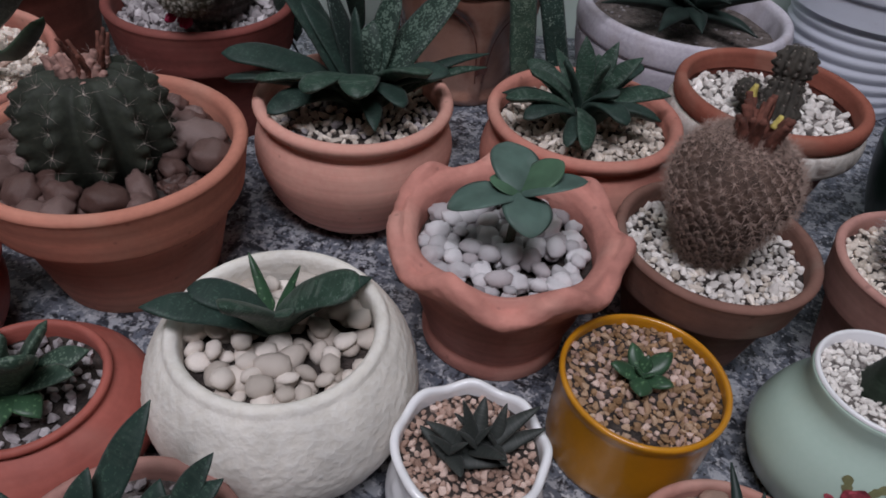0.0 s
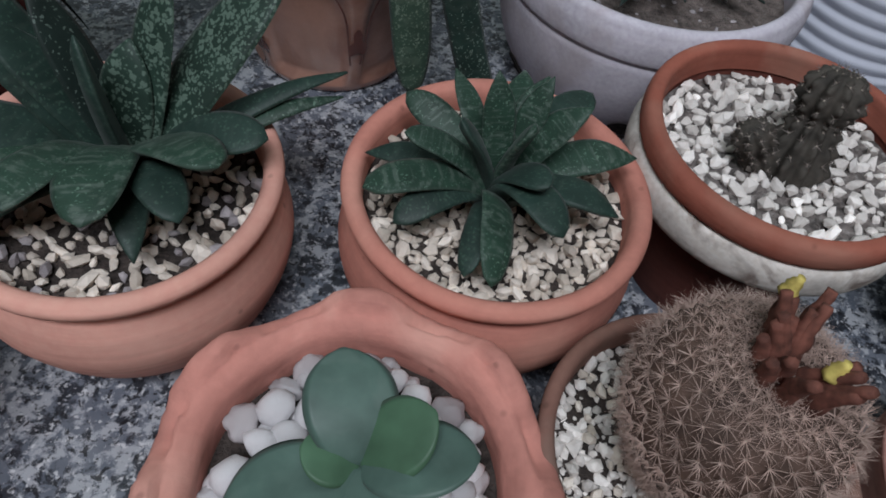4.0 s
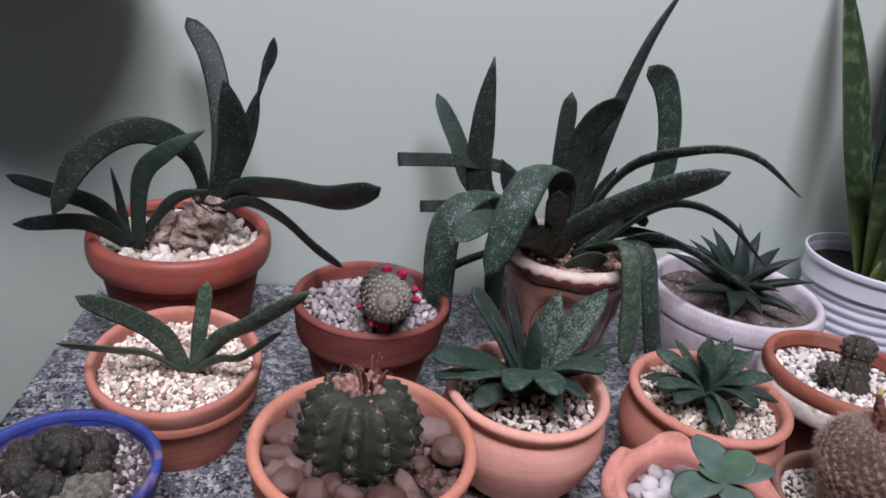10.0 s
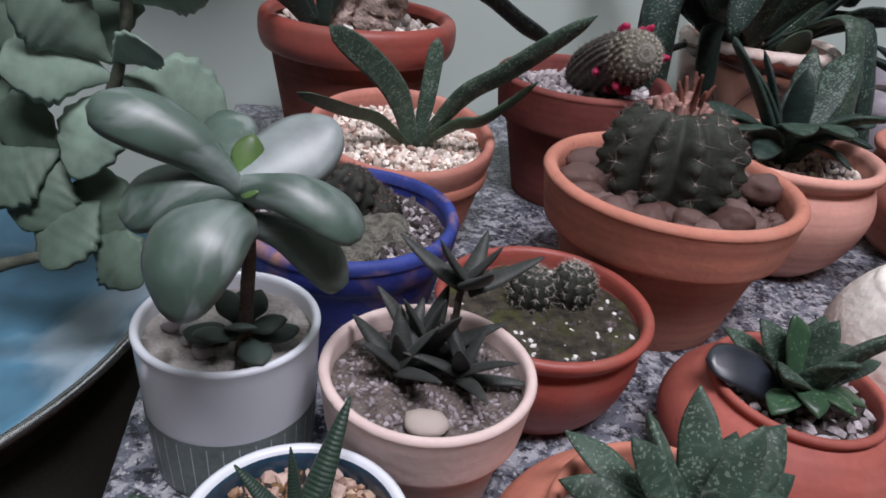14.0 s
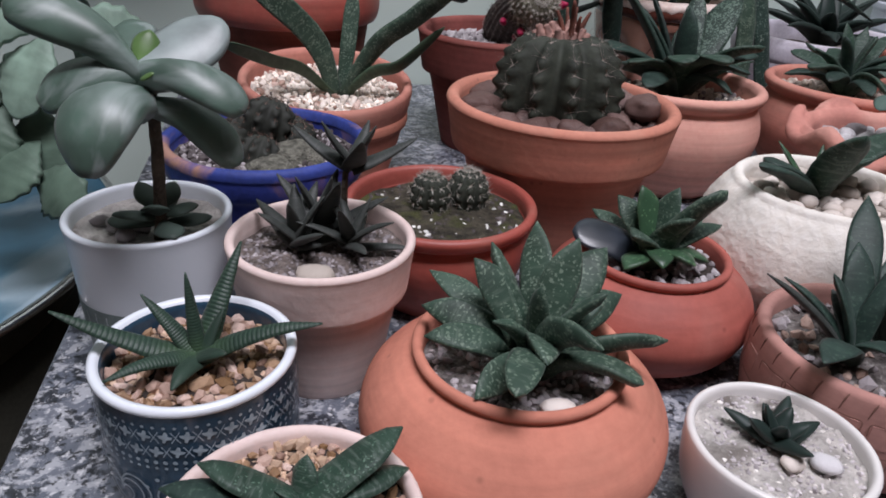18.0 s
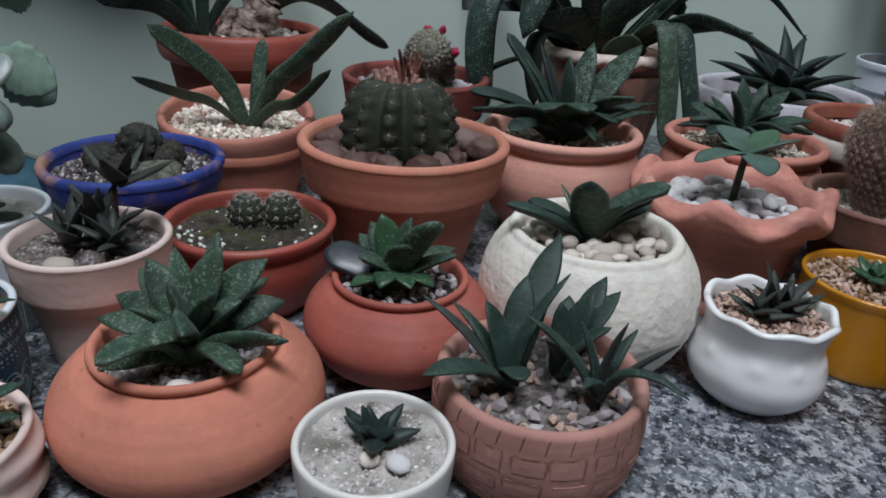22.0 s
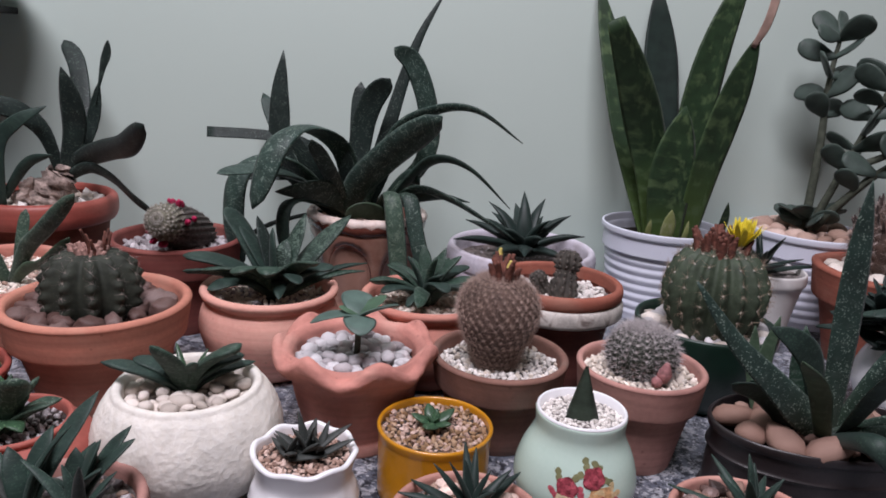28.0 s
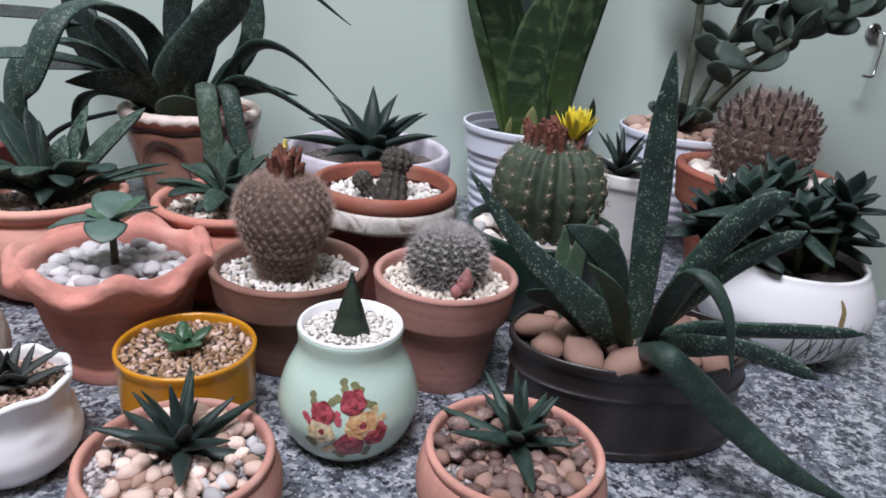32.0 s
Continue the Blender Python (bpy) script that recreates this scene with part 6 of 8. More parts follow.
for pts, w, m, sh, sd in (
    ([(0.030, 0.580, 0.112), (0.056, 0.598, 0.220), (0.083, 0.610, 0.312), (0.113, 0.620, 0.372)], 0.020, L_GAST_DK, "taper", (1, 0, 0)),
    ([(0.045, 0.570, 0.112), (0.098, 0.556, 0.185), (0.100, 0.552, 0.240), (0.082, 0.546, 0.289), (0.060, 0.540, 0.305)], 0.022, L_GAST, "strap", (1, 0.1, 0)),
    ([(0.022, 0.575, 0.112), (0.024, 0.580, 0.200), (0.036, 0.575, 0.246), (0.056, 0.565, 0.272)], 0.026, L_GAST_DK, "strap", (1, 0, 0)),
    ([(0.020, 0.590, 0.112), (0.018, 0.600, 0.212), (0.020, 0.610, 0.265)], 0.017, L_GAST_DK, "strap", (1, 0, 0)),
    ([(0.000, 0.575, 0.112), (-0.060, 0.571, 0.170), (-0.068, 0.574, 0.235), (-0.065, 0.580, 0.295)], 0.024, L_GAST_DK, "tongue", (1, 0, 0)),
    ([(0.000, 0.590, 0.112), (-0.062, 0.612, 0.162), (-0.080, 0.632, 0.200), (-0.104, 0.652, 0.243)], 0.020, L_GAST_PLAIN, "strap", (1, 0.3, 0)),
    ([(0.010, 0.588, 0.118), (-0.030, 0.580, 0.186), (-0.077, 0.570, 0.200), (-0.144, 0.552, 0.203)], 0.012, L_GAST_DK, "cut", (0, 0.5, 1)),
    ([(0.012, 0.595, 0.118), (-0.040, 0.588, 0.150), (-0.118, 0.570, 0.153)], 0.011, L_GAST_DK, "cut", (0, 0.5, 1)),
    ([(0.020, 0.565, 0.112), (0.008, 0.546, 0.190), (-0.026, 0.508, 0.217), (-0.050, 0.470, 0.203), (-0.071, 0.452, 0.140)], 0.030, L_GAST, "strap", (1, -0.3, 0.1)),
    ([(0.004, 0.570, 0.118), (-0.045, 0.555, 0.168), (-0.078, 0.530, 0.180), (-0.100, 0.510, 0.160), (-0.103, 0.500, 0.112), (-0.095, 0.500, 0.064)], 0.029, L_GAST, "strap", (0.9, -0.45, 0.1)),
    ([(0.004, 0.575, 0.112), (-0.036, 0.545, 0.156), (-0.074, 0.490, 0.174), (-0.1016, 0.4402, 0.1760)], 0.026, L_GAST, "blunt", (-0.75, 0.6, 0.25)),
    ([(0.010, 0.555, 0.120), (0.030, 0.532, 0.160), (0.068, 0.500, 0.202), (0.113, 0.460, 0.242)], 0.034, L_GAST, "strap", (-0.36, -0.45, 0.78)),
    ([(0.030, 0.575, 0.118), (0.062, 0.548, 0.208), (0.105, 0.512, 0.243), (0.150, 0.495, 0.247), (0.199, 0.487, 0.217)], 0.022, L_GAST, "taper", (-0.1, -0.6, 0.6)),
    ([(0.050, 0.560, 0.118), (0.090, 0.542, 0.172), (0.116, 0.520, 0.192), (0.150, 0.500, 0.184), (0.192, 0.490, 0.147)], 0.021, L_GAST_PLAIN, "taper", (0, -0.7, 0.6)),
    ([(0.050, 0.552, 0.122), (0.090, 0.530, 0.154), (0.126, 0.510, 0.151), (0.162, 0.495, 0.135), (0.201, 0.485, 0.114)], 0.020, L_GAST, "taper", (0, -0.7, 0.6)),
    ([(0.050, 0.560, 0.125), (0.064, 0.510, 0.152), (0.071, 0.492, 0.120), (0.076, 0.488, 0.080), (0.079, 0.484, 0.041)], 0.0195, L_GAST_LIGHT, "strap", (1, 0.1, 0)),
    ([(0.062, 0.560, 0.128), (0.083, 0.516, 0.150), (0.094, 0.500, 0.110), (0.106, 0.497, 0.066), (0.119, 0.497, 0.026)], 0.0175, L_GAST, "cut", (1, 0.1, 0)),
    ([(0.020, 0.555, 0.122), (-0.012, 0.528, 0.148), (-0.060, 0.508, 0.148)], 0.028, L_GAST, "tongue", (0, -0.45, 0.9)),
    ([(0.012, 0.550, 0.128), (-0.003, 0.516, 0.172), (-0.0172, 0.4775, 0.2100)], 0.019, L_GAST, "strap", (0.9, -0.3, 0.2)),
    ([(0.000, 0.560, 0.122), (-0.042, 0.525, 0.136), (-0.052, 0.508, 0.118), (-0.047, 0.503, 0.072)], 0.017, L_GAST_PLAIN, "strap", (0.9, -0.4, 0)),
    ([(0.045, 0.585, 0.118), (0.085, 0.570, 0.168), (0.110, 0.560, 0.197)], 0.013, L_GAST_DK, "strap", (0.6, 0, -0.7)),
    ([(0.045, 0.580, 0.115), (0.080, 0.560, 0.160), (0.095, 0.540, 0.165)], 0.020, L_GAST_PLAIN, "strap", (0, -0.5, 0.8)),
    ([(0.060, 0.545, 0.116), (0.036, 0.524, 0.130), (0.014, 0.518, 0.124)], 0.022, L_GAST_FRESH, "blunt", (0, -0.5, 0.9)),
    ([(0.010, 0.575, 0.108), (-0.016, 0.562, 0.150), (-0.040, 0.552, 0.188), (-0.052, 0.548, 0.212)], 0.018, L_GAST_DK, "tongue", (1, 0.2, 0)),
    ([(0.016, 0.570, 0.108), (0.012, 0.550, 0.158), (0.014, 0.540, 0.196)], 0.018, L_GAST_DK, "tongue", (1, 0, 0)),
    ([(0.030, 0.580, 0.108), (0.050, 0.575, 0.165), (0.066, 0.574, 0.205)], 0.018, L_GAST_DK, "tongue", (1, 0.2, 0)),
    ([(0.040, 0.575, 0.110), (0.076, 0.566, 0.140), (0.118, 0.548, 0.150)], 0.017, L_GAST_DK, "tongue", (0, -0.5, 0.9)),
    ([(0.040, 0.565, 0.110), (0.070, 0.545, 0.136), (0.116, 0.522, 0.150), (0.150, 0.508, 0.148)], 0.019, L_GAST_PLAIN, "taper", (0, -0.5, 0.9)),
    ([(-0.010, 0.590, 0.115), (-0.085, 0.560, 0.095), (-0.112, 0.550, 0.060), (-0.100, 0.548, 0.022)], 0.012, L_GAST_DK, "taper", (0.8, -0.5, 0))):
    leaf(th, pts, w * 1.03, m, sh, 0.24, 0.30, side=sd, origin=og)

# dark leaved plant in a damp red pot by the wall
th, prof, r, z = potted("potted_gasteria", -0.3322, 0.5562, "dark sprawling gasteria in a damp red terracotta pot of cream stones", "potted plant", [(0.66, 0.0), (0.70, 0.015), (0.80, 0.40), (0.885, 0.74), (0.90, 0.78), (0.965, 0.80), (1.0, 0.87), (1.0, 0.96)], 0.0772, 0.1190, 0.0085, 0.014, M_TERRA_RED, seed=21)
part("rim", lathe("rim", [(q.x, q.y) for q in glide([(0.0690, 0.0945, 0), (0.0750, 0.0950, 0), (0.0784, 0.103, 0), (0.0788, 0.112, 0), (0.0775, 0.1195, 0), (0.0730, 0.1228, 0), (0.0685, 0.1210, 0), (0.0670, 0.1150, 0)], 3)], M_TERRA_WAX, wobble=0.006), th, "drier rounded rim")
stones(th, r - 0.003, z + 0.001, 0.0125, M_ST_CREAM, "chip", seed=21, limit=150, other=M_ST_WHITE, share=0.5, many=1.5)
og = (-0.3322, 0.5562, 0)
for pts, w, m, sh, sd in (
    ([(-0.304, 0.562, 0.142), (-0.302, 0.598, 0.205), (-0.318, 0.632, 0.262), (-0.343, 0.655, 0.291)], 0.021, L_GAST_DK, "strap", (1, 0, 0)),
    ([(-0.302, 0.553, 0.142), (-0.286, 0.547, 0.195), (-0.283, 0.538, 0.230), (-0.288, 0.532, 0.264)], 0.027, L_GAST_DK, "tongue", (1, 0, 0)),
    ([(-0.300, 0.557, 0.142), (-0.279, 0.572, 0.200), (-0.266, 0.570, 0.250)], 0.016, L_GAST_DK, "tongue", (1, 0, 0)),
    ([(-0.272, 0.570, 0.222), (-0.262, 0.570, 0.262), (-0.256, 0.570, 0.280), (-0.254, 0.570, 0.294)], 0.010, L_GAST_DK, "spoon", (1, 0, 0)),
    ([(-0.306, 0.552, 0.145), (-0.318, 0.536, 0.200), (-0.350, 0.514, 0.222), (-0.385, 0.492, 0.204), (-0.407, 0.480, 0.160)], 0.021, L_GAST_DK, "strap", (0.1, 0.3, 1)),
    ([(-0.306, 0.556, 0.144), (-0.278, 0.548, 0.166), (-0.236, 0.510, 0.182), (-0.196, 0.464, 0.195), (-0.163, 0.424, 0.221)], 0.025, L_GAST_DK, "strap", (-0.2, -0.4, 0.8)),
    ([(-0.302, 0.552, 0.142), (-0.272, 0.545, 0.156), (-0.240, 0.530, 0.148), (-0.209, 0.512, 0.129), (-0.186, 0.500, 0.119)], 0.019, L_GAST_DK, "strap", (-0.1, -0.5, 0.8)),
    ([(-0.362, 0.530, 0.112), (-0.352, 0.518, 0.180), (-0.330, 0.516, 0.206), (-0.302, 0.524, 0.223)], 0.016, L_GAST_PLAIN, "tongue", (0.7, 0, -0.5)),
    ([(-0.366, 0.530, 0.115), (-0.385, 0.518, 0.152), (-0.412, 0.508, 0.168), (-0.446, 0.500, 0.182)], 0.018, L_GAST_PLAIN, "strap", (0.1, -0.3, 0.9)),
    ([(-0.368, 0.528, 0.115), (-0.392, 0.506, 0.144), (-0.437, 0.480, 0.150)], 0.017, L_GAST_DK, "strap", (0.1, -0.3, 0.9)),
    ([(-0.370, 0.530, 0.115), (-0.374, 0.530, 0.155), (-0.379, 0.530, 0.184)], 0.011, L_GAST_PLAIN, "lance", (1, 0, 0)),
    ([(-0.360, 0.532, 0.120), (-0.330, 0.528, 0.160), (-0.300, 0.524, 0.172)], 0.012, L_GAST_PLAIN, "tongue", (0, -0.4, 0.9))):
    leaf(th, pts, w, m, sh, 0.28, 0.28, side=sd, origin=og)
part("root_crown", tube("root_crown", [(0.004, -0.010, 0.105), (0.012, -0.006, 0.125), (0.026, 0.000, 0.145), (0.029, -0.001, 0.158)], [0.017, 0.018, 0.016, 0.012], M_HUSK, 13, 0.8), th, "brown papery root crown")
part("root_crown", tube("root_crown", [(-0.018, -0.016, 0.108), (-0.010, -0.014, 0.128), (-0.002, -0.010, 0.140)], [0.008, 0.008, 0.005], M_HUSK, 9, 0.9), th, "brown papery root crown")

# lying cactus with magenta fruit
th, prof, r, z = potted("potted_cactus", -0.160, 0.4917, "cylindrical cactus leaning out with magenta fruit, in a dark red pot", "potted cactus", STD, 0.0678, 0.0970, 0.0075, 0.015, M_TERRA_CRIM, seed=22)
stones(th, r - 0.002, z - 0.0005, 0.0085, M_ST_LILAC, "chip", seed=22, limit=180, many=1.5)
stones(th, r - 0.010, z + 0.004, 0.0080, M_ST_LILAC, "chip", seed=23, limit=80, many=0.5)
ax = Vector((-0.05, -0.92, 0.38)).normalized()
turn = Matrix.Translation((0.014, 0.022, z + 0.012)) @ ax.to_track_quat("Z", "Y").to_matrix().to_4x4()
cactus(th, [(0.0180, -0.010), (0.0222, 0.010), (0.0228, 0.035), (0.0222, 0.060), (0.0185, 0.082), (0.010, 0.092), (0.004, 0.093)], 23, 0.035, C_PALE, C_SPINE_DUSK, 22, per_rib=20, twist=1.2, needles=4, needle=0.0026, tubercle=0.03, turn=turn, thin=0.00014)
cactus(th, [(0.0172, 0.074), (0.0180, 0.081), (0.0170, 0.093), (0.0135, 0.102), (0.0065, 0.1065), (0.002, 0.1075)], 19, 0.05, C_CROWN, C_SPINE_PALE, 23, per_rib=9, twist=1.3, needles=10, needle=0.0034, tubercle=0.06, wool=0.0009, fleece=C_SPINE_PALE, turn=turn, thin=0.00018, name="crown", label="pale woolly growing tip")
rnd = random.Random(22)
for k in range(13):
    a = (0.9 if k < 7 else 3.9) + rnd.uniform(-0.9, 0.9)
    h = 0.070 + rnd.uniform(-0.008, 0.012)
    b0, e0 = Vector((0.0190 * math.cos(a), 0.0190 * math.sin(a), h)), Vector((0.0245 * math.cos(a), 0.0245 * math.sin(a), h + 0.0085))
    part("fruit", tube("fruit", [turn @ b0, turn @ ((b0 + e0) / 2), turn @ e0], [0.0018, 0.0033, 0.0014], C_PINK, 9), th, "magenta fruit")

# gasteria cross in a leaning pot set in a second pot
og = Vector((-0.3073, 0.4255, 0))
lean = Matrix.Rotation(radians(8), 4, Vector((1, 0.15, 0)))
lean = Matrix.Translation((0, 0, 0.070)) @ lean @ Matrix.Translation((0, 0, -0.070))
th = thing("potted_gasteria", og.x, og.y, 0, "gasteria with five crossing leaves in a leaning terracotta pot", "potted plant", "potted plants")
part("outer_pot", lathe("outer_pot", pot_profile([(0.72, 0.0), (0.76, 0.015), (0.90, 0.55), (0.955, 0.78), (1.0, 0.82), (1.01, 0.92), (1.0, 0.975)], 0.0600, 0.0520, 0.006, 0.012), M_TERRA, seed=5, cap=True), th, "lower terracotta pot")
prof = pot_profile([(0.70, 0.42), (0.82, 0.60), (0.90, 0.70), (0.955, 0.72), (0.98, 0.80), (1.0, 0.90), (1.0, 0.97)], 0.0632, 0.0735, 0.0066, 0.014)
part("pot", lathe("pot", prof, M_TERRA_SALMON, seed=6, tilt=lean, cap=True), th, "leaning terracotta pot")
part("soil", soil_mesh("soil", 0.0562, 0.0600, M_SOIL_GREY, seed=6, tilt=lean), th)
stones(th, 0.0545, 0.0600, 0.0060, M_ST_CREAM, "chip", seed=24, limit=220, other=M_ST_PINK, share=0.35, many=1.5, tilt=lean)
for pts, w, m, sd in (
    ([(-0.300, 0.424, 0.058), (-0.312, 0.414, 0.096), (-0.330, 0.402, 0.120), (-0.358, 0.384, 0.145)], 0.020, L_GAST_LIGHT, (0.6, 0.2, 0.8)),
    ([(-0.297, 0.424, 0.058), (-0.272, 0.410, 0.100), (-0.248, 0.396, 0.122), (-0.206, 0.374, 0.163)], 0.019, L_GAST_LIGHT, (-0.5, -0.4, 0.8)),
    ([(-0.296, 0.424, 0.060), (-0.274, 0.414, 0.080), (-0.255, 0.408, 0.087), (-0.226, 0.400, 0.116)], 0.017, L_GAST_FRESH, (0, -0.6, 0.7)),
    ([(-0.302, 0.424, 0.060), (-0.325, 0.414, 0.082), (-0.345, 0.405, 0.090), (-0.376, 0.388, 0.105)], 0.016, L_GAST_FRESH, (0, -0.6, 0.7)),
    ([(-0.296, 0.430, 0.060), (-0.290, 0.434, 0.100), (-0.286, 0.440, 0.131)], 0.014, L_GAST_LIGHT, (1, 0, 0)),
    ([(-0.290, 0.422, 0.062), (-0.284, 0.420, 0.084)], 0.009, L_GAST_FRESH, (1, 0, 0))):
    leaf(th, pts, w * 0.84, m, "strap", 0.30, 0.40, side=sd, origin=og)

# blue painted bowl of small dark cacti
BLUE = [(0.66, 0.0), (0.70, 0.015), (0.82, 0.35), (0.92, 0.70), (0.96, 0.76), (0.99, 0.86), (1.0, 0.97)]
th, prof, r, z = potted("potted_cactus", -0.3484, 0.3065, "cluster of small dark cacti in a cobalt blue painted bowl", "potted cactus", BLUE, 0.0583, 0.0680, 0.0050, 0.010, M_BLUE, soil=M_SOIL_GREY, seed=25)
part("rim", lathe("rim", [(0.0588, 0.0640), (0.0592, 0.0668), (0.0580, 0.0692), (0.0556, 0.0702), (0.0532, 0.0690), (0.0526, 0.0640)], M_BLUE_RIM, wobble=0.015), th, "worn clay rim with blue paint")
stones(th, r - 0.003, z - 0.001, 0.0045, M_ST_LILAC, "chip", seed=25, limit=90, many=0.22)
stones(th, r - 0.002, z - 0.001, 0.0060, M_ST_DARK, "chip", "crumb", 125, 120, many=0.5)
for mx, my, mr, mh in ((0.020, -0.006, 0.017, 0.010), (0.004, -0.026, 0.014, 0.007)):
    part("moss_clump", lathe("moss_clump", [(mr, -0.001), (mr * 0.9, mh * 0.55), (mr * 0.6, mh * 0.9), (mr * 0.25, mh), (0.0003, mh)], M_MOSS_GREY, n=40, wobble=0.45, tilt=Matrix.Translation((mx, my, z))), th, "grey green moss clump")
rnd = random.Random(25)
for k, (hx, hy, hz, rr) in enumerate(((0.000, 0.010, 0.012, 0.0145), (-0.020, 0.004, 0.001, 0.0130), (0.018, 0.010, 0.002, 0.0110), (-0.005, -0.010, -0.001, 0.0120), (-0.014, 0.028, 0.000, 0.0120), (0.014, 0.028, 0.000, 0.0110), (-0.030, 0.022, -0.002, 0.0100))):
    turn = Matrix.Translation((hx, hy, z + hz)) @ Euler((rnd.uniform(-0.4, 0.4), rnd.uniform(-0.4, 0.4), 0)).to_matrix().to_4x4()
    cactus(th, ball(rr, rr * 1.8, -rr * 0.5, 0.7), 9, 0.10, C_DARK, C_SPINE_BROWN, k, per_rib=5, needles=5, needle=0.0030, tubercle=0.08, wool=0.0004, turn=turn, name="cactus_head")

# mossy red pot with two small cacti
th, prof, r, z = potted("potted_cactus", -0.2568, 0.2447, "two small round cacti on mossy earth in a red clay pot", "potted cactus", ROLLED, 0.0523, 0.0550, 0.0055, 0.010, M_TERRA_WAX, soil=M_MOSS, seed=26, dome=0.002)
stones(th, r - 0.003, z - 0.003, 0.0032, M_ST_PERLITE, "chip", "perlite_grain", 26, 120, many=0.025, lift=0.3)
stones(th, r - 0.004, z - 0.003, 0.0035, M_ST_DARK, "chip", "crumb", 27, 60, many=0.15)
for k, (x, y, rr) in enumerate(((-0.004, 0.008, 0.0108), (0.0175, 0.010, 0.0112))):
    cactus(th, ball(rr, rr * 2.1, z - 0.004, 0.8), 11, 0.09, C_GREY, C_SPINE_PALE, 26 + k, per_rib=6, needles=7, needle=0.0040, tubercle=0.07, wool=0.0006, turn=Matrix.Translation((x, y, 0)), thin=0.00016)

# jade plant in a white cylinder with a grey base
JADE = [(0.86, 0.0), (0.89, 0.012), (0.90, 0.05), (0.945, 0.40), (0.985, 0.90), (1.0, 0.975)]
th, prof, r, z = potted("jade_plant", -0.3973, 0.2125, "young jade plant with thick glossy leaves in a white cylinder pot", "potted plant", JADE, 0.0357, 0.0680, 0.0034, 0.008, M_WHITE_COOL, soil=M_SOIL_PALE, seed=28, wobble=0.001)
part("base_band", lathe("base_band", [(prof[i][0] + 0.0004, prof[i][1]) for i in range(1, len(prof)) if prof[i][1] < 0.032 and i < 20] + [(float(np.interp(0.033, [q[1] for q in prof[:16]], [q[0] for q in prof[:16]])) + 0.0004, 0.033)], M_GREY, wobble=0), th, "unglazed grey lower band")
for q in range(36):
    stroke(th, prof, 2 * math.pi * q / 36, [(0, 0.003), (0, 0.017), (0, 0.031)], [0.0003, 0.0003, 0.0003], M_WHITE_COOL, 0.0007, "grid_line")
stones(th, r - 0.010, z, 0.0095, M_ST_LILAC, "pebble", "pebble", 29, 6, many=0.10, sector=lambda a, rr: 2.6 < a < 4.2)
part("stem", tube("stem", [(0.006, -0.012, z - 0.002), (0.009, -0.016, 0.085), (0.011, -0.019, 0.108), (0.012, -0.020, 0.134)], [0.0030, 0.0026, 0.0024, 0.0022], M_BARK, 9, 0.2), th)
cr = Vector((-0.3880, 0.1865, 0.1330))
for tip, w, m, sh, th_k, bow, up in (
    # the back right leaf takes the copy with painted sheen
    ((-0.4300, 0.1900, 0.1575), 0.0195, L_JADE, "paddle", 0.66, 0.006, (-0.2, -0.62, 0.78)), ((-0.3575, 0.2040, 0.1510), 0.0270, L_JADE_PALE, "round", 0.30, 0.000, (-0.45, -0.80, 0.50)),
    ((-0.3500, 0.1740, 0.1235), 0.0195, L_JADE, "paddle", 0.66, 0.006, (0.3, -0.5, 0.8)), ((-0.4030, 0.1550, 0.1065), 0.0300, L_JADE, "round", 0.46, 0.012, (-0.15, -0.62, 0.75)),
    ((-0.3550, 0.1845, 0.0985), 0.0185, L_JADE, "paddle", 0.60, 0.006, (0.4, -0.6, 0.6)), ((-0.4235, 0.1870, 0.1225), 0.0220, L_JADE, "paddle", 0.46, 0.005, (-0.2, -0.6, 0.75)),
    ((-0.3960, 0.2230, 0.1460), 0.0200, L_JADE, "paddle", 0.40, 0.002, (0.0, -0.75, 0.6)), ((-0.3835, 0.1960, 0.1490), 0.0105, L_JADE_YOUNG, "spoon", 0.40, 0.000, (0.1, -0.8, 0.4)), ((-0.3940, 0.1860, 0.1410), 0.0080, L_JADE_YOUNG, "spoon", 0.40, 0.000, (0.0, -0.8, 0.5)), ((-0.3810, 0.1790, 0.1370), 0.0070, L_JADE_YOUNG, "spoon", 0.40, 0.000, (0.2, -0.5, 0.7))):
    low = Vector((0, 0, -0.010)) if tip[2] < 0.115 else Vector((0, 0, 0))
    blade(th, cr + low, tip, w, m, sh, bow, th_k, -0.10, up=up, steps=8)
rosette(th, (0.007, -0.013, z + 0.006), 9, 0.025, 0.015, L_JTREE, 28, elev=(2, 46), curl=-14, shape="spoon", start=30)

# pale clay pot with dusky haworthias and one white stone
th, prof, r, z = potted("potted_haworthia", -0.3226, 0.1793, "dusky haworthia clumps in a pale pink clay pot", "potted plant", STD, 0.0402, 0.0685, 0.0042, 0.008, M_CLAY_PALE, soil=M_SOIL_MID, seed=30)
stones(th, r - 0.002, z - 0.001, 0.0026, M_ST_LILAC, "chip", seed=30, limit=120, many=0.3)
part("pebble", stone_mesh(M_ST_IVORY, "pebble", 3), th, "smooth white stone", Matrix.LocRotScale((-0.004, -0.025, z + 0.0035), None, (0.0165, 0.0155, 0.012)))
rosette(th, (-0.010, 0.002, z + 0.002), 8, 0.032, 0.0135, L_HAW_PURPLE, 30, elev=(20, 76), curl=-8, rise=0.006)
rosette(th, (0.012, -0.002, z + 0.002), 10, 0.032, 0.0105, L_HAW_PURPLE, 31, elev=(12, 66), curl=-16, rise=0.006)
rosette(th, (0.000, 0.012, z + 0.002), 6, 0.040, 0.0150, L_HAW_PURPLE, 32, elev=(40, 80), curl=-6, rise=0.008)
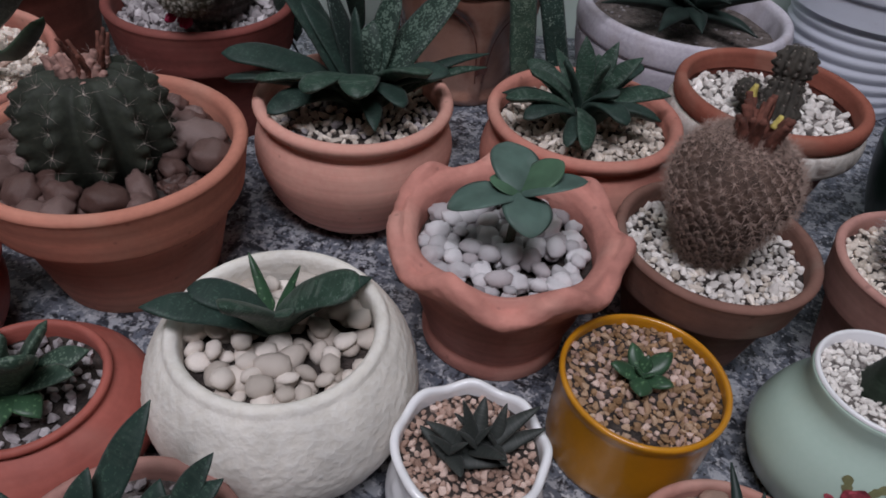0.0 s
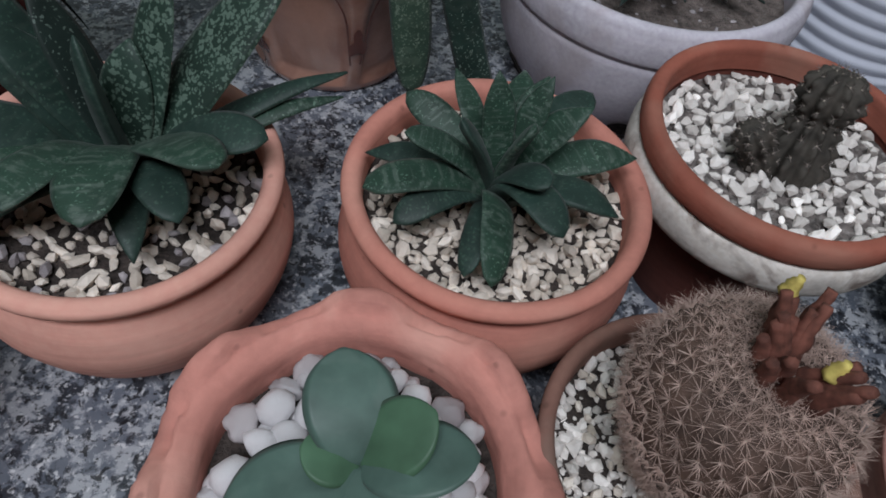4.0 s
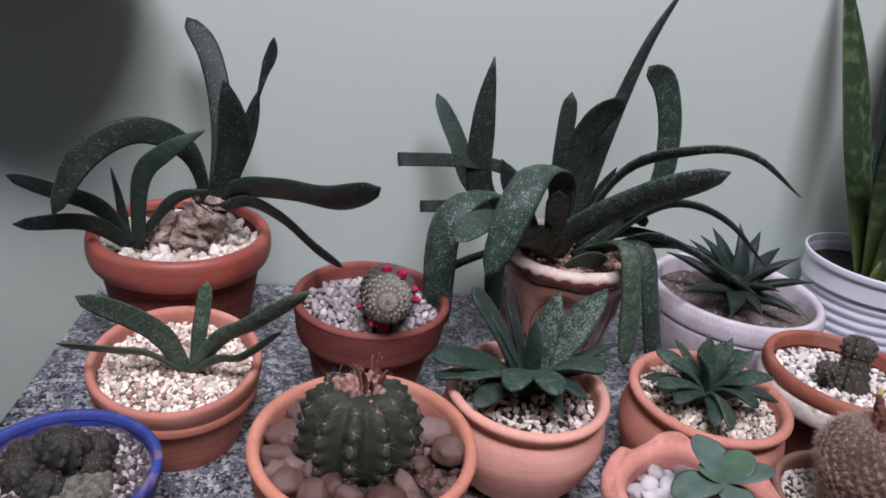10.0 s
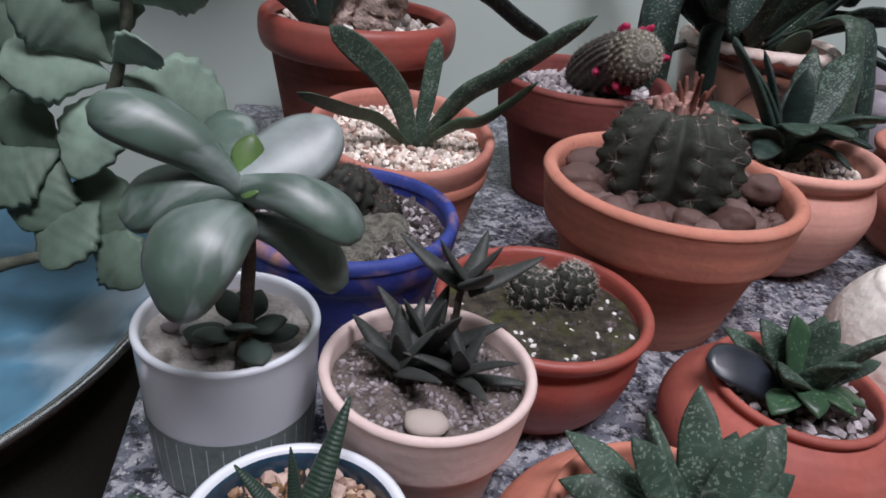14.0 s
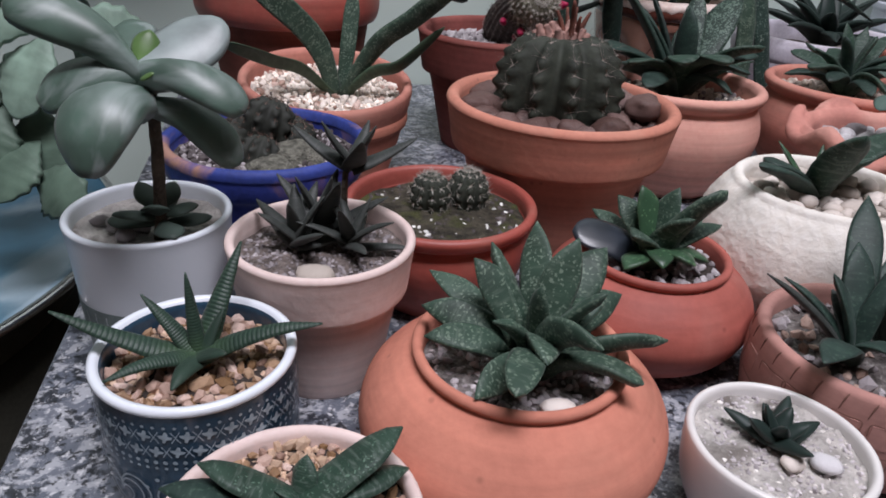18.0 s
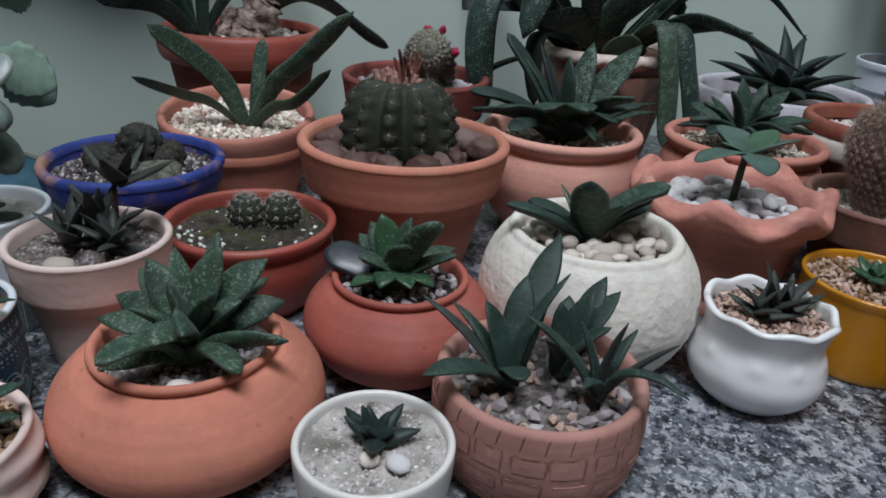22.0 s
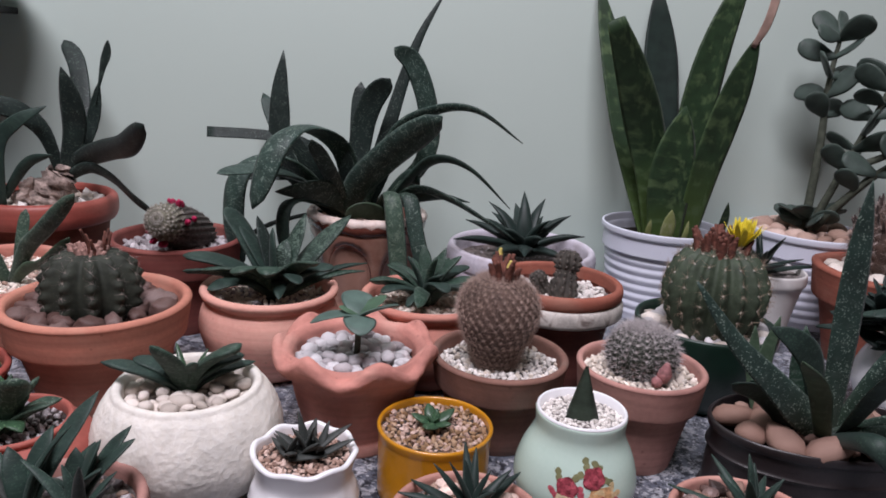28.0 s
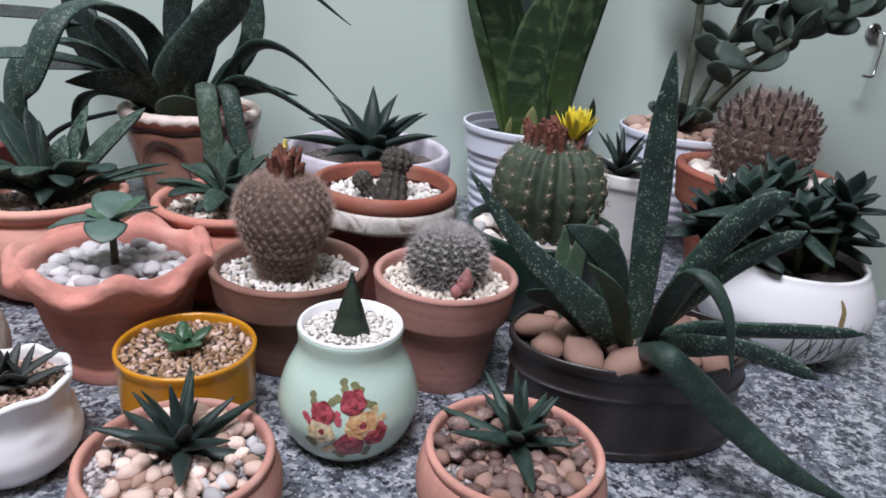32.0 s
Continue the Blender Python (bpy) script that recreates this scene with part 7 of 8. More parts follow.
part("stem", tube("stem", [(0.010, 0.010, z), (0.011, 0.012, z + 0.030), (0.014, 0.014, z + 0.034)], [0.0016, 0.0014, 0.0014], M_BARK), th)
rosette(th, (0.014, 0.014, z + 0.032), 6, 0.030, 0.0135, L_HAW_PURPLE, 33, elev=(18, 60), curl=14, rise=0.004)

# navy relief pot
NAVY = [(0.80, 0.0), (0.84, 0.012), (0.93, 0.12), (0.985, 0.35), (0.99, 0.70), (0.985, 0.90), (0.99, 0.985)]
th, prof, r, z = potted("potted_haworthia", -0.3689, 0.1200, "ridged haworthia in a navy pot with white relief ornament", "potted plant", NAVY, 0.0342, 0.0560, 0.0040, 0.007, M_NAVY, seed=34, wobble=0.001)
part("rim", lathe("rim", [(0.0340, 0.0550), (0.0345, 0.0558), (0.0343, 0.0572), (0.0329, 0.0580), (0.0312, 0.0574), (0.0304, 0.0550)], M_WHITE_COOL, wobble=0.001), th, "white glazed rim")
for zz, cnt, rr in ((0.0512, 64, 0.0006), (0.0370, 70, 0.0008), (0.0345, 70, 0.0006)):
    for k in range(cnt):
        print_patch(th, "relief_dot", prof, 2 * math.pi * k / cnt, 0, zz, blob(rr, k, 3, 0.0, n=7), M_NAVY_PALE, 0.0005)
for row, zz in enumerate((0.0475, 0.0415)):
    for k in range(32):
        a = 2 * math.pi * (k + 0.5 * row) / 32
        print_patch(th, "relief_petal", prof, a, 0, zz, blob(0.0017, 1, 4, 0.42, n=16), M_NAVY_PALE, 0.0005)
        stroke(th, prof, a + math.pi / 32, [(-0.0014, zz - 0.0022), (0.0014, zz + 0.0022)], [0.0003, 0.0003], M_NAVY_PALE, 0.0005, "relief_line")
        stroke(th, prof, a + math.pi / 32, [(0.0014, zz - 0.0022), (-0.0014, zz + 0.0022)], [0.0003, 0.0003], M_NAVY_PALE, 0.0006, "relief_line")
for k in range(8):
    a = 2 * math.pi * k / 8
    for rr in (0.0125, 0.0095, 0.0050):
        stroke(th, prof, a, [(rr * 0.075 * 16 / 1.25 * math.sin(t) ** 3, 0.0175 + rr * 0.072 * (13 * math.cos(t) - 5 * math.cos(2 * t) - 2 * math.cos(3 * t) - math.cos(4 * t))) for t in [2 * math.pi * i / 16 for i in range(17)]], [0.0007] * 17, M_NAVY_PALE, 0.0005, "relief_scroll")
    for q in (-1, 1):
        print_patch(th, "relief_dot", prof, a + math.pi / 8, 0.002 * q, 0.027 + 0.002 * q, blob(0.0008, k, 3, 0.0, n=7), M_NAVY_PALE, 0.0005)
stones(th, r - 0.001, z - 0.0005, 0.0056, M_ST_TAN, "chip", seed=34, limit=190, other=M_ST_PINK, share=0.5, many=2.0)
stones(th, r - 0.001, z - 0.0016, 0.0040, M_ST_TAN, "chip", seed=134, limit=0, many=1.6)
hc = (0.001, 0.000, z + 0.003)
for yaw, ln, el, cu, w in ((180, 0.050, 22, 16, 0.0140), (-8, 0.046, 30, -30, 0.0140), (60, 0.044, 50, -8, 0.0120), (110, 0.032, 78, -2, 0.0070), (-52, 0.020, 36, -10, 0.0130), (215, 0.034, 26, -40, 0.0115), (-105, 0.024, 22, -30, 0.0120), (150, 0.030, 48, -10, 0.010), (30, 0.020, 60, -4, 0.009)):
    sprout(th, hc, yaw, ln, el, cu, w, L_HAW_BAND, "lance", 0.35, 0.3, steps=6)

# large orange globe pot
th, prof, r, z = potted("potted_gasteria", -0.2537, 0.1110, "dense gasteria rosette in a wide orange terracotta globe pot", "potted plant", WIDE_GLOBE, 0.0403, 0.0545, 0.0042, 0.009, M_TERRA, soil=M_SOIL_GREY, seed=36, wobble=0.002)
stones(th, r - 0.002, z - 0.001, 0.0042, M_ST_LILAC, "chip", seed=36, limit=110, many=0.35)
part("pebble", stone_mesh(M_ST_IVORY, "pebble", 5), th, "smooth pale pebble", Matrix.LocRotScale((0.006, -0.0285, z + 0.003), None, (0.013, 0.011, 0.010)))
cr = Vector((-0.2500, 0.1050, z + 0.002))
for tip, w, sh, bow in (
    ((-0.2690, 0.0690, 0.0680), 0.0140, "blunt", 0.008), ((-0.2900, 0.1100, 0.0620), 0.0145, "sword", 0.005), ((-0.2870, 0.1255, 0.0640), 0.0140, "sword", 0.005), ((-0.2715, 0.1225, 0.0870), 0.0150, "sword", 0.003),
    ((-0.2377, 0.1125, 0.0910), 0.0160, "sword", 0.003), ((-0.2225, 0.1215, 0.0835), 0.0185, "sword", 0.005), ((-0.2135, 0.1185, 0.0680), 0.0145, "sword", 0.005), ((-0.2100, 0.0935, 0.0640), 0.0150, "sword", 0.005),
    ((-0.2760, 0.0830, 0.0560), 0.0130, "sword", 0.005), ((-0.2420, 0.0760, 0.0760), 0.0160, "tongue", 0.009), ((-0.2240, 0.0780, 0.0600), 0.0145, "blunt", 0.007), ((-0.2620, 0.1310, 0.0870), 0.0140, "sword", 0.003),
    ((-0.2440, 0.1340, 0.0900), 0.0150, "sword", 0.003), ((-0.2540, 0.0980, 0.0880), 0.0130, "sword", 0.002), ((-0.2360, 0.0930, 0.0820), 0.0140, "tongue", 0.004), ((-0.2790, 0.1370, 0.0680), 0.0130, "sword", 0.004), ((-0.2240, 0.1360, 0.0700), 0.0140, "sword", 0.004), ((-0.2700, 0.0960, 0.0760), 0.0140, "lance", 0.005), ((-0.2270, 0.1030, 0.0770), 0.0150, "sword", 0.005), ((-0.2560, 0.0800, 0.0690), 0.0140, "sword", 0.008)):
    blade(th, cr + (Vector(tip) - cr) * 0.05, cr + (Vector(tip) - cr) * (0.98 + 0.22 * ((tip[1] * 1e4) % 7) / 7), w * 0.90, L_GAST_LIGHT if (tip[0] * 1e4) % 3 > 1 else L_GAST_FLECK, sh, bow, 0.55, 0.55, roll=(tip[0] * 1e5) % 110 - 55)

# smaller red globe pot
th, prof, r, z = potted("potted_gasteria", -0.1628, 0.1818, "fresh green gasteria rosette in a red clay globe pot", "potted plant", GLOBE, 0.0367, 0.0525, 0.0040, 0.008, M_TERRA_ROSY, seed=37, wobble=0.003)
stones(th, r - 0.002, z - 0.0005, 0.0060, M_ST_LILAC, "chip", seed=37, limit=90, many=0.7)
cr = Vector((-0.1660, 0.1780, z + 0.002))
for tip, w, m, sh, bow in (
    ((-0.2040, 0.1890, 0.0610), 0.0190, L_PLUM, "blunt", 0.003), ((-0.1440, 0.1645, 0.0905), 0.0200, L_GAST_MID, "blunt", 0.004), ((-0.1870, 0.2065, 0.0640), 0.0110, L_GAST_MID, "sword", 0.003),
    ((-0.1335, 0.1760, 0.0675), 0.0130, L_GAST_MID, "sword", 0.004), ((-0.1450, 0.1630, 0.0550), 0.0130, L_GREEN_S, "sword", 0.006), ((-0.1725, 0.1560, 0.0570), 0.0130, L_GREEN_S, "sword", 0.007),
    ((-0.1500, 0.1960, 0.0770), 0.0150, L_GAST_MID, "sword", 0.003), ((-0.1740, 0.1860, 0.0850), 0.0140, L_GREEN_S, "sword", 0.002), ((-0.1600, 0.1600, 0.0790), 0.0150, L_GAST_MID, "tongue", 0.005),
    ((-0.1340, 0.1920, 0.0640), 0.0130, L_GAST_MID, "sword", 0.004), ((-0.1840, 0.1680, 0.0680), 0.0150, L_GAST_MID, "sword", 0.005), ((-0.1570, 0.1550, 0.0580), 0.0125, L_GREEN_S, "sword", 0.006),
    ((-0.1800, 0.1960, 0.0760), 0.0130, L_GAST_MID, "sword", 0.003), ((-0.1580, 0.1800, 0.0860), 0.0130, L_GAST_MID, "sword", 0.002), ((-0.1880, 0.1620, 0.0540), 0.0130, L_GREEN_S, "sword", 0.005), ((-0.1470, 0.1780, 0.0740), 0.0140, L_GAST_MID, "tongue", 0.003)):
    blade(th, cr + (Vector(tip) - cr) * 0.05, tip, w * 1.02, L_GAST_FLECK if m is L_GAST_MID else m, sh, bow, 0.46, 0.42, roll=(tip[0] * 1e5) % 60 - 30)

# little white bowl with a brush drawing
BOWL = [(0.50, 0.0), (0.57, 0.010), (0.78, 0.14), (0.935, 0.42), (0.99, 0.74), (1.0, 0.965)]
th, prof, r, z = potted("potted_haworthia", -0.1689, 0.0670, "tiny dark haworthia in an off-white bowl with black brushwork", "potted plant", BOWL, 0.0323, 0.0385, 0.0032, 0.005, M_WHITE_OFF, soil=M_SOIL_PALE, seed=38, wobble=0.002)
stones(th, r - 0.001, z - 0.001, 0.0022, M_ST_LILAC, "chip", seed=38, limit=160, many=0.35, other=M_ST_WHITE, share=0.5)
part("pebble", stone_mesh(M_ST_IVORY, "pebble", 1), th, "smooth white pebble", Matrix.LocRotScale((-0.001, -0.009, z + 0.0025), None, (0.008, 0.008, 0.007)))
part("pebble", stone_mesh(M_ST_GREY, "pebble", 3), th, "smooth white pebble", Matrix.LocRotScale((0.0100, -0.0115, z + 0.0032), Euler((0, 0, -0.5)), (0.0112, 0.0112, 0.0085)))
rosette(th, (0.000, 0.003, z + 0.001), 10, 0.0195, 0.0125, L_HAW, 38, elev=(12, 66), curl=8, rise=0.003, thick=0.45)
bf = radians(-101)
for pts, w in (([(-0.0140, 0.0330), (-0.0120, 0.0285), (-0.0100, 0.0245)], (0.0026, 0.0052, 0.0030)), ([(-0.0175, 0.0250), (-0.0150, 0.0200), (-0.0130, 0.0165)], (0.0030, 0.0052, 0.0030)), ([(-0.0115, 0.0165), (-0.0130, 0.0110), (-0.0135, 0.0065)], (0.0030, 0.0054, 0.0050)),
               ([(-0.0045, 0.0318), (0.0030, 0.0326), (0.0110, 0.0316)], (0.0030, 0.0042, 0.0040)), ([(0.0015, 0.0312), (0.0010, 0.0240), (-0.0010, 0.0150)], (0.0042, 0.0030, 0.0018)), ([(0.0060, 0.0310), (0.0058, 0.0240), (0.0062, 0.0170)], (0.0036, 0.0026, 0.0018)),
               ([(-0.0050, 0.0205), (-0.0058, 0.0130), (-0.0052, 0.0060)], (0.0022, 0.0026, 0.0030)), ([(-0.0050, 0.0205), (0.0030, 0.0226), (0.0112, 0.0214)], (0.0018, 0.0022, 0.0024)), ([(0.0112, 0.0214), (0.0116, 0.0130), (0.0108, 0.0060)], (0.0024, 0.0034, 0.0038)), ([(-0.0030, 0.0130), (0.0030, 0.0125), (0.0085, 0.0132)], (0.0010, 0.0018, 0.0014)), ([(-0.0040, 0.0075), (0.0030, 0.0066), (0.0095, 0.0072)], (0.0018, 0.0026, 0.0024))):
    stroke(th, prof, bf, pts, [q * 1.35 for q in w], M_INK, 0.0003)

# carved brick pot
BRK = [(0.80, 0.0), (0.87, 0.02), (0.965, 0.18), (1.01, 0.42), (1.02, 0.66), (1.01, 0.86), (1.0, 0.97)]
th, prof, r, z = potted("potted_gasteria", -0.0973, 0.1068, "upright gasteria clumps in a clay pot carved like brickwork", "potted plant", BRK, 0.0471, 0.0460, 0.0060, 0.008, M_TERRA_DUSTY, soil=M_SOIL_GREY, seed=39)
for row, (z0, hh, cnt) in enumerate(((0.0268, 0.0100, 19), (0.0150, 0.0088, 16), (0.0050, 0.0072, 14))):
    rnd = random.Random(row)
    a = rnd.uniform(0, 1)
    for k in range(cnt):
        ww = 2 * math.pi / cnt * 0.045 * rnd.uniform(0.55, 0.9)
        h2 = hh * rnd.uniform(0.75, 1.0)
        aa = a + 2 * math.pi * (k + rnd.uniform(-0.1, 0.1)) / cnt
        rr = [(-ww / 2, -h2 / 2), (0, -h2 / 2 * 1.05), (ww / 2, -h2 / 2), (ww / 2 * 1.04, 0), (ww / 2, h2 / 2), (0, h2 / 2), (-ww / 2, h2 / 2), (-ww / 2 * 1.04, 0)]
        outl = [(s, q) for s, q in rr]
        zc = z0 + hh / 2
        verts = [wrap(prof, s, zc + q, aa, -0.0004) for s, q in outl] + [wrap(prof, s * 0.965, zc + q * 0.965, aa, 0.0003) for s, q in outl] + [wrap(prof, 0, zc, aa, 0.0004)]
        n8 = len(outl)
        fcs = [(i, (i + 1) % n8, n8 + (i + 1) % n8, n8 + i) for i in range(n8)] + [(n8 + i, n8 + (i + 1) % n8, 2 * n8) for i in range(n8)]
        piece = part("brick", mesh_of("brick", verts, fcs, M_TERRA_DUSTY, smooth=False), th)
        if rnd.random() < 0.85:
            stroke(piece, prof, aa, [(s * 1.06, zc + q * 1.06) for s, q in (outl[7], outl[6], outl[5], outl[4], outl[3], outl[2])], [0.0005] * 6, M_TERRA_BROWN, 0.0005, "groove")
for k in range(30):
    a = 2 * math.pi * k / 30
    part("rim_groove", tube("rim_groove", [(rr * math.cos(a + 0.02 * q), rr * math.sin(a + 0.02 * q), zz) for q, (rr, zz) in enumerate(((0.0476, 0.0385), (0.0472, 0.0440), (0.0458, 0.0459), (0.0438, 0.0458)))], [0.0002, 0.0004, 0.0004, 0.0002], M_TERRA_BROWN, 5), th)
stones(th, r - 0.002, z - 0.0005, 0.0065, M_ST_LILAC, "chip", seed=39, limit=150, many=0.22, other=M_ST_PINK, share=0.35)
for cr, leaves in (
    ((-0.1130, 0.1030, z + 0.003), (((-0.0880, 0.1460, 0.0950), 0.0145, L_GAST_PLAIN, "sword", 0.003), ((-0.0890, 0.1140, 0.0905), 0.0115, L_GAST_PLAIN, "lance", 0.005), ((-0.1515, 0.1176, 0.0755), 0.0110, L_HAW_PURPLE, "lance", 0.003), ((-0.1510, 0.0785, 0.0610), 0.0130, L_GAST_PLAIN, "sword", 0.006), ((-0.1050, 0.1260, 0.0830), 0.0140, L_GAST_PLAIN, "tongue", 0.003), ((-0.1240, 0.1140, 0.0760), 0.0130, L_GAST_PLAIN, "tongue", 0.003), ((-0.1100, 0.0840, 0.0560), 0.0120, L_GAST_PLAIN, "blunt", 0.005), ((-0.1380, 0.1230, 0.0700), 0.0115, L_GAST_PLAIN, "lance", 0.004), ((-0.1180, 0.1180, 0.0660), 0.0130, L_HAW_PURPLE, "tongue", 0.003))),
    ((-0.0880, 0.1110, z + 0.003), (((-0.0760, 0.1190, 0.0795), 0.0130, L_GAST_PLAIN, "sword", 0.003), ((-0.0610, 0.1280, 0.0755), 0.0130, L_GAST_PLAIN, "sword", 0.004), ((-0.0700, 0.1050, 0.0700), 0.0125, L_GAST_PLAIN, "sword", 0.004), ((-0.0840, 0.1290, 0.0720), 0.0125, L_GAST_PLAIN, "sword", 0.003), ((-0.0980, 0.1010, 0.0650), 0.0125, L_GAST_PLAIN, "tongue", 0.004), ((-0.0660, 0.1360, 0.0790), 0.0120, L_GAST_PLAIN, "sword", 0.003), ((-0.0900, 0.1190, 0.0740), 0.0120, L_GAST_PLAIN, "tongue", 0.002))),
    ((-0.0760, 0.0900, z + 0.006), (((-0.1085, 0.0986, 0.0785), 0.0115, L_GAST_PLAIN, "lance", 0.004), ((-0.0520, 0.0765, 0.0805), 0.0090, L_HAW_PURPLE, "lance", 0.002), ((-0.0490, 0.0640, 0.0640), 0.0105, L_GAST_PLAIN, "lance", 0.011), ((-0.0710, 0.0840, 0.0850), 0.0105, L_HAW_PURPLE, "lance", 0.002), ((-0.0600, 0.1010, 0.0720), 0.0105, L_GAST_PLAIN, "lance", 0.003), ((-0.0880, 0.0720, 0.0620), 0.0105, L_GAST_PLAIN, "lance", 0.005), ((-0.0860, 0.0960, 0.0780), 0.0110, L_GAST_PLAIN, "lance", 0.002)))):
    for tip, w, m, sh, bow in leaves:
        blade(th, cr, tip, w, m, sh, bow, 0.36, 0.30)
part("stem", tube("stem", [(0.020, -0.015, z - 0.001), (0.020, -0.014, z + 0.008)], [0.004, 0.003], M_BARK, 8), th)


# pale folded pot in front
def folds(a, r, z):
    f = max(0.0, 1 - abs(z - 0.020) / 0.022)
    return r * (1 + 0.075 * f * math.sin(z * 420 + 1.5 * math.sin(a * 2 + 0.8) + 1.0 * a)), z


th, prof, r, z = potted("potted_gasteria", -0.3373, 0.0565, "two-leaved gasteria in a pale clay pot moulded in drapery folds", "potted plant", [(0.78, 0.0), (0.84, 0.02), (0.95, 0.18), (1.01, 0.45), (1.02, 0.68), (0.98, 0.83), (0.985, 0.90), (1.0, 0.965)], 0.0385, 0.0410, 0.0038, 0.006, M_CLAY_PALE, seed=40, shape=folds)
stones(th, r - 0.001, z - 0.0005, 0.0050, M_ST_TAN, "chip", seed=40, limit=280, other=M_ST_PINK, share=0.35, many=2.2)
stones(th, r - 0.001, z - 0.0016, 0.0040, M_ST_TAN, "chip", seed=140, limit=0, many=1.6)
for yaw, ln, el, cu, w, m in ((176, 0.040, 20, -12, 0.020, L_GAST_PLAIN), (170, 0.033, 36, -14, 0.018, L_GAST_MID), (22, 0.038, 28, -10, 0.021, L_GAST_MID), (8, 0.034, 14, -8, 0.018, L_GAST_MID), (-60, 0.014, 40, -20, 0.012, L_GAST_PLAIN), (70, 0.016, 64, -10, 0.010, L_GAST_MID), (200, 0.013, 60, -10, 0.010, L_GAST_MID)):
    sprout(th, (0.002, 0.004, z + 0.004), yaw, ln, el, cu, w, m, "sword", 0.30, 0.45, steps=6, roll=25 if yaw > 90 else -25)

# two round clay bowls in front
for x, y, H, sd, lab, st, sh in ((0.1298, 0.1076, 0.0475, 41, "spiky dark haworthia in a round terracotta bowl with mixed pebbles", M_ST_PINK, M_ST_GREY), (0.2927, 0.1099, 0.0495, 42, "spiky green haworthia in a round terracotta bowl with brown pebbles", M_ST_ROSE, M_ST_BROWN)):
    th, prof, r, z = potted("potted_haworthia", x, y, lab, "potted plant", ROUND, 0.0452, H, 0.0045, 0.007, M_TERRA_DULL, soil=M_SOIL_GREY, seed=sd, wobble=0.003)
    stones(th, r - 0.006, z + 0.003, 0.0085, M_ST_PINK if sd == 41 else M_ST_BROWN, "pebble", "pebble", sd + 9, 20, many=0.15, hole=0.010)
    stones(th, r - 0.003, z, 0.0094, st, "pebble", "pebble", sd, 90, other=sh, share=0.4, many=1.2, hole=0.008, sector=(lambda a, rr: not 2.2 < a < 3.9) if sd == 41 else None)
    stones(th, r - 0.001, z - 0.001, 0.0036, M_ST_LILAC, "chip", "gravel_stone", sd + 50, 120, other=M_ST_PINK, share=0.5, many=0.7)
    m = L_HAW if sd == 41 else L_GAST_PLAIN
    rosette(th, (0.002, 0.002, z + 0.004), 15, 0.044, 0.0128, m, sd, elev=(8, 72), curl=-10, rise=0.008, thick=0.42)


# black oval tin with a large gasteria
og = Vector((0.387, 0.205, 0))
th = thing("potted_gasteria", og.x, og.y, 0, "large flecked gasteria with long straps in an oval black tin", "potted plant", "potted plants")
TIN = [(0.97, 0.0), (1.0, 0.02), (1.0, 0.09), (0.975, 0.12), (0.97, 0.30), (0.965, 0.62), (0.99, 0.66), (0.965, 0.70), (0.97, 0.86), (1.0, 0.90), (1.005, 0.97)]
part("pot", lathe("pot", pot_profile(TIN, 0.0790, 0.0630, 0.0028, 0.012), M_TIN, cap=True, n=96, scale_y=0.64, wobble=0.003), th, "black lacquered oval tin with ridges")
part("soil", soil_mesh("soil", 0.0760, 0.0520, M_SOIL, scale_y=0.64, seed=50), th)
stones(th, 0.066, 0.0535, 0.024, M_ST_ROSE, "pebble", "river_stone", 50, 30, scale_y=0.60, hole=0.020, other=M_ST_BROWN, share=0.15, many=1.6)
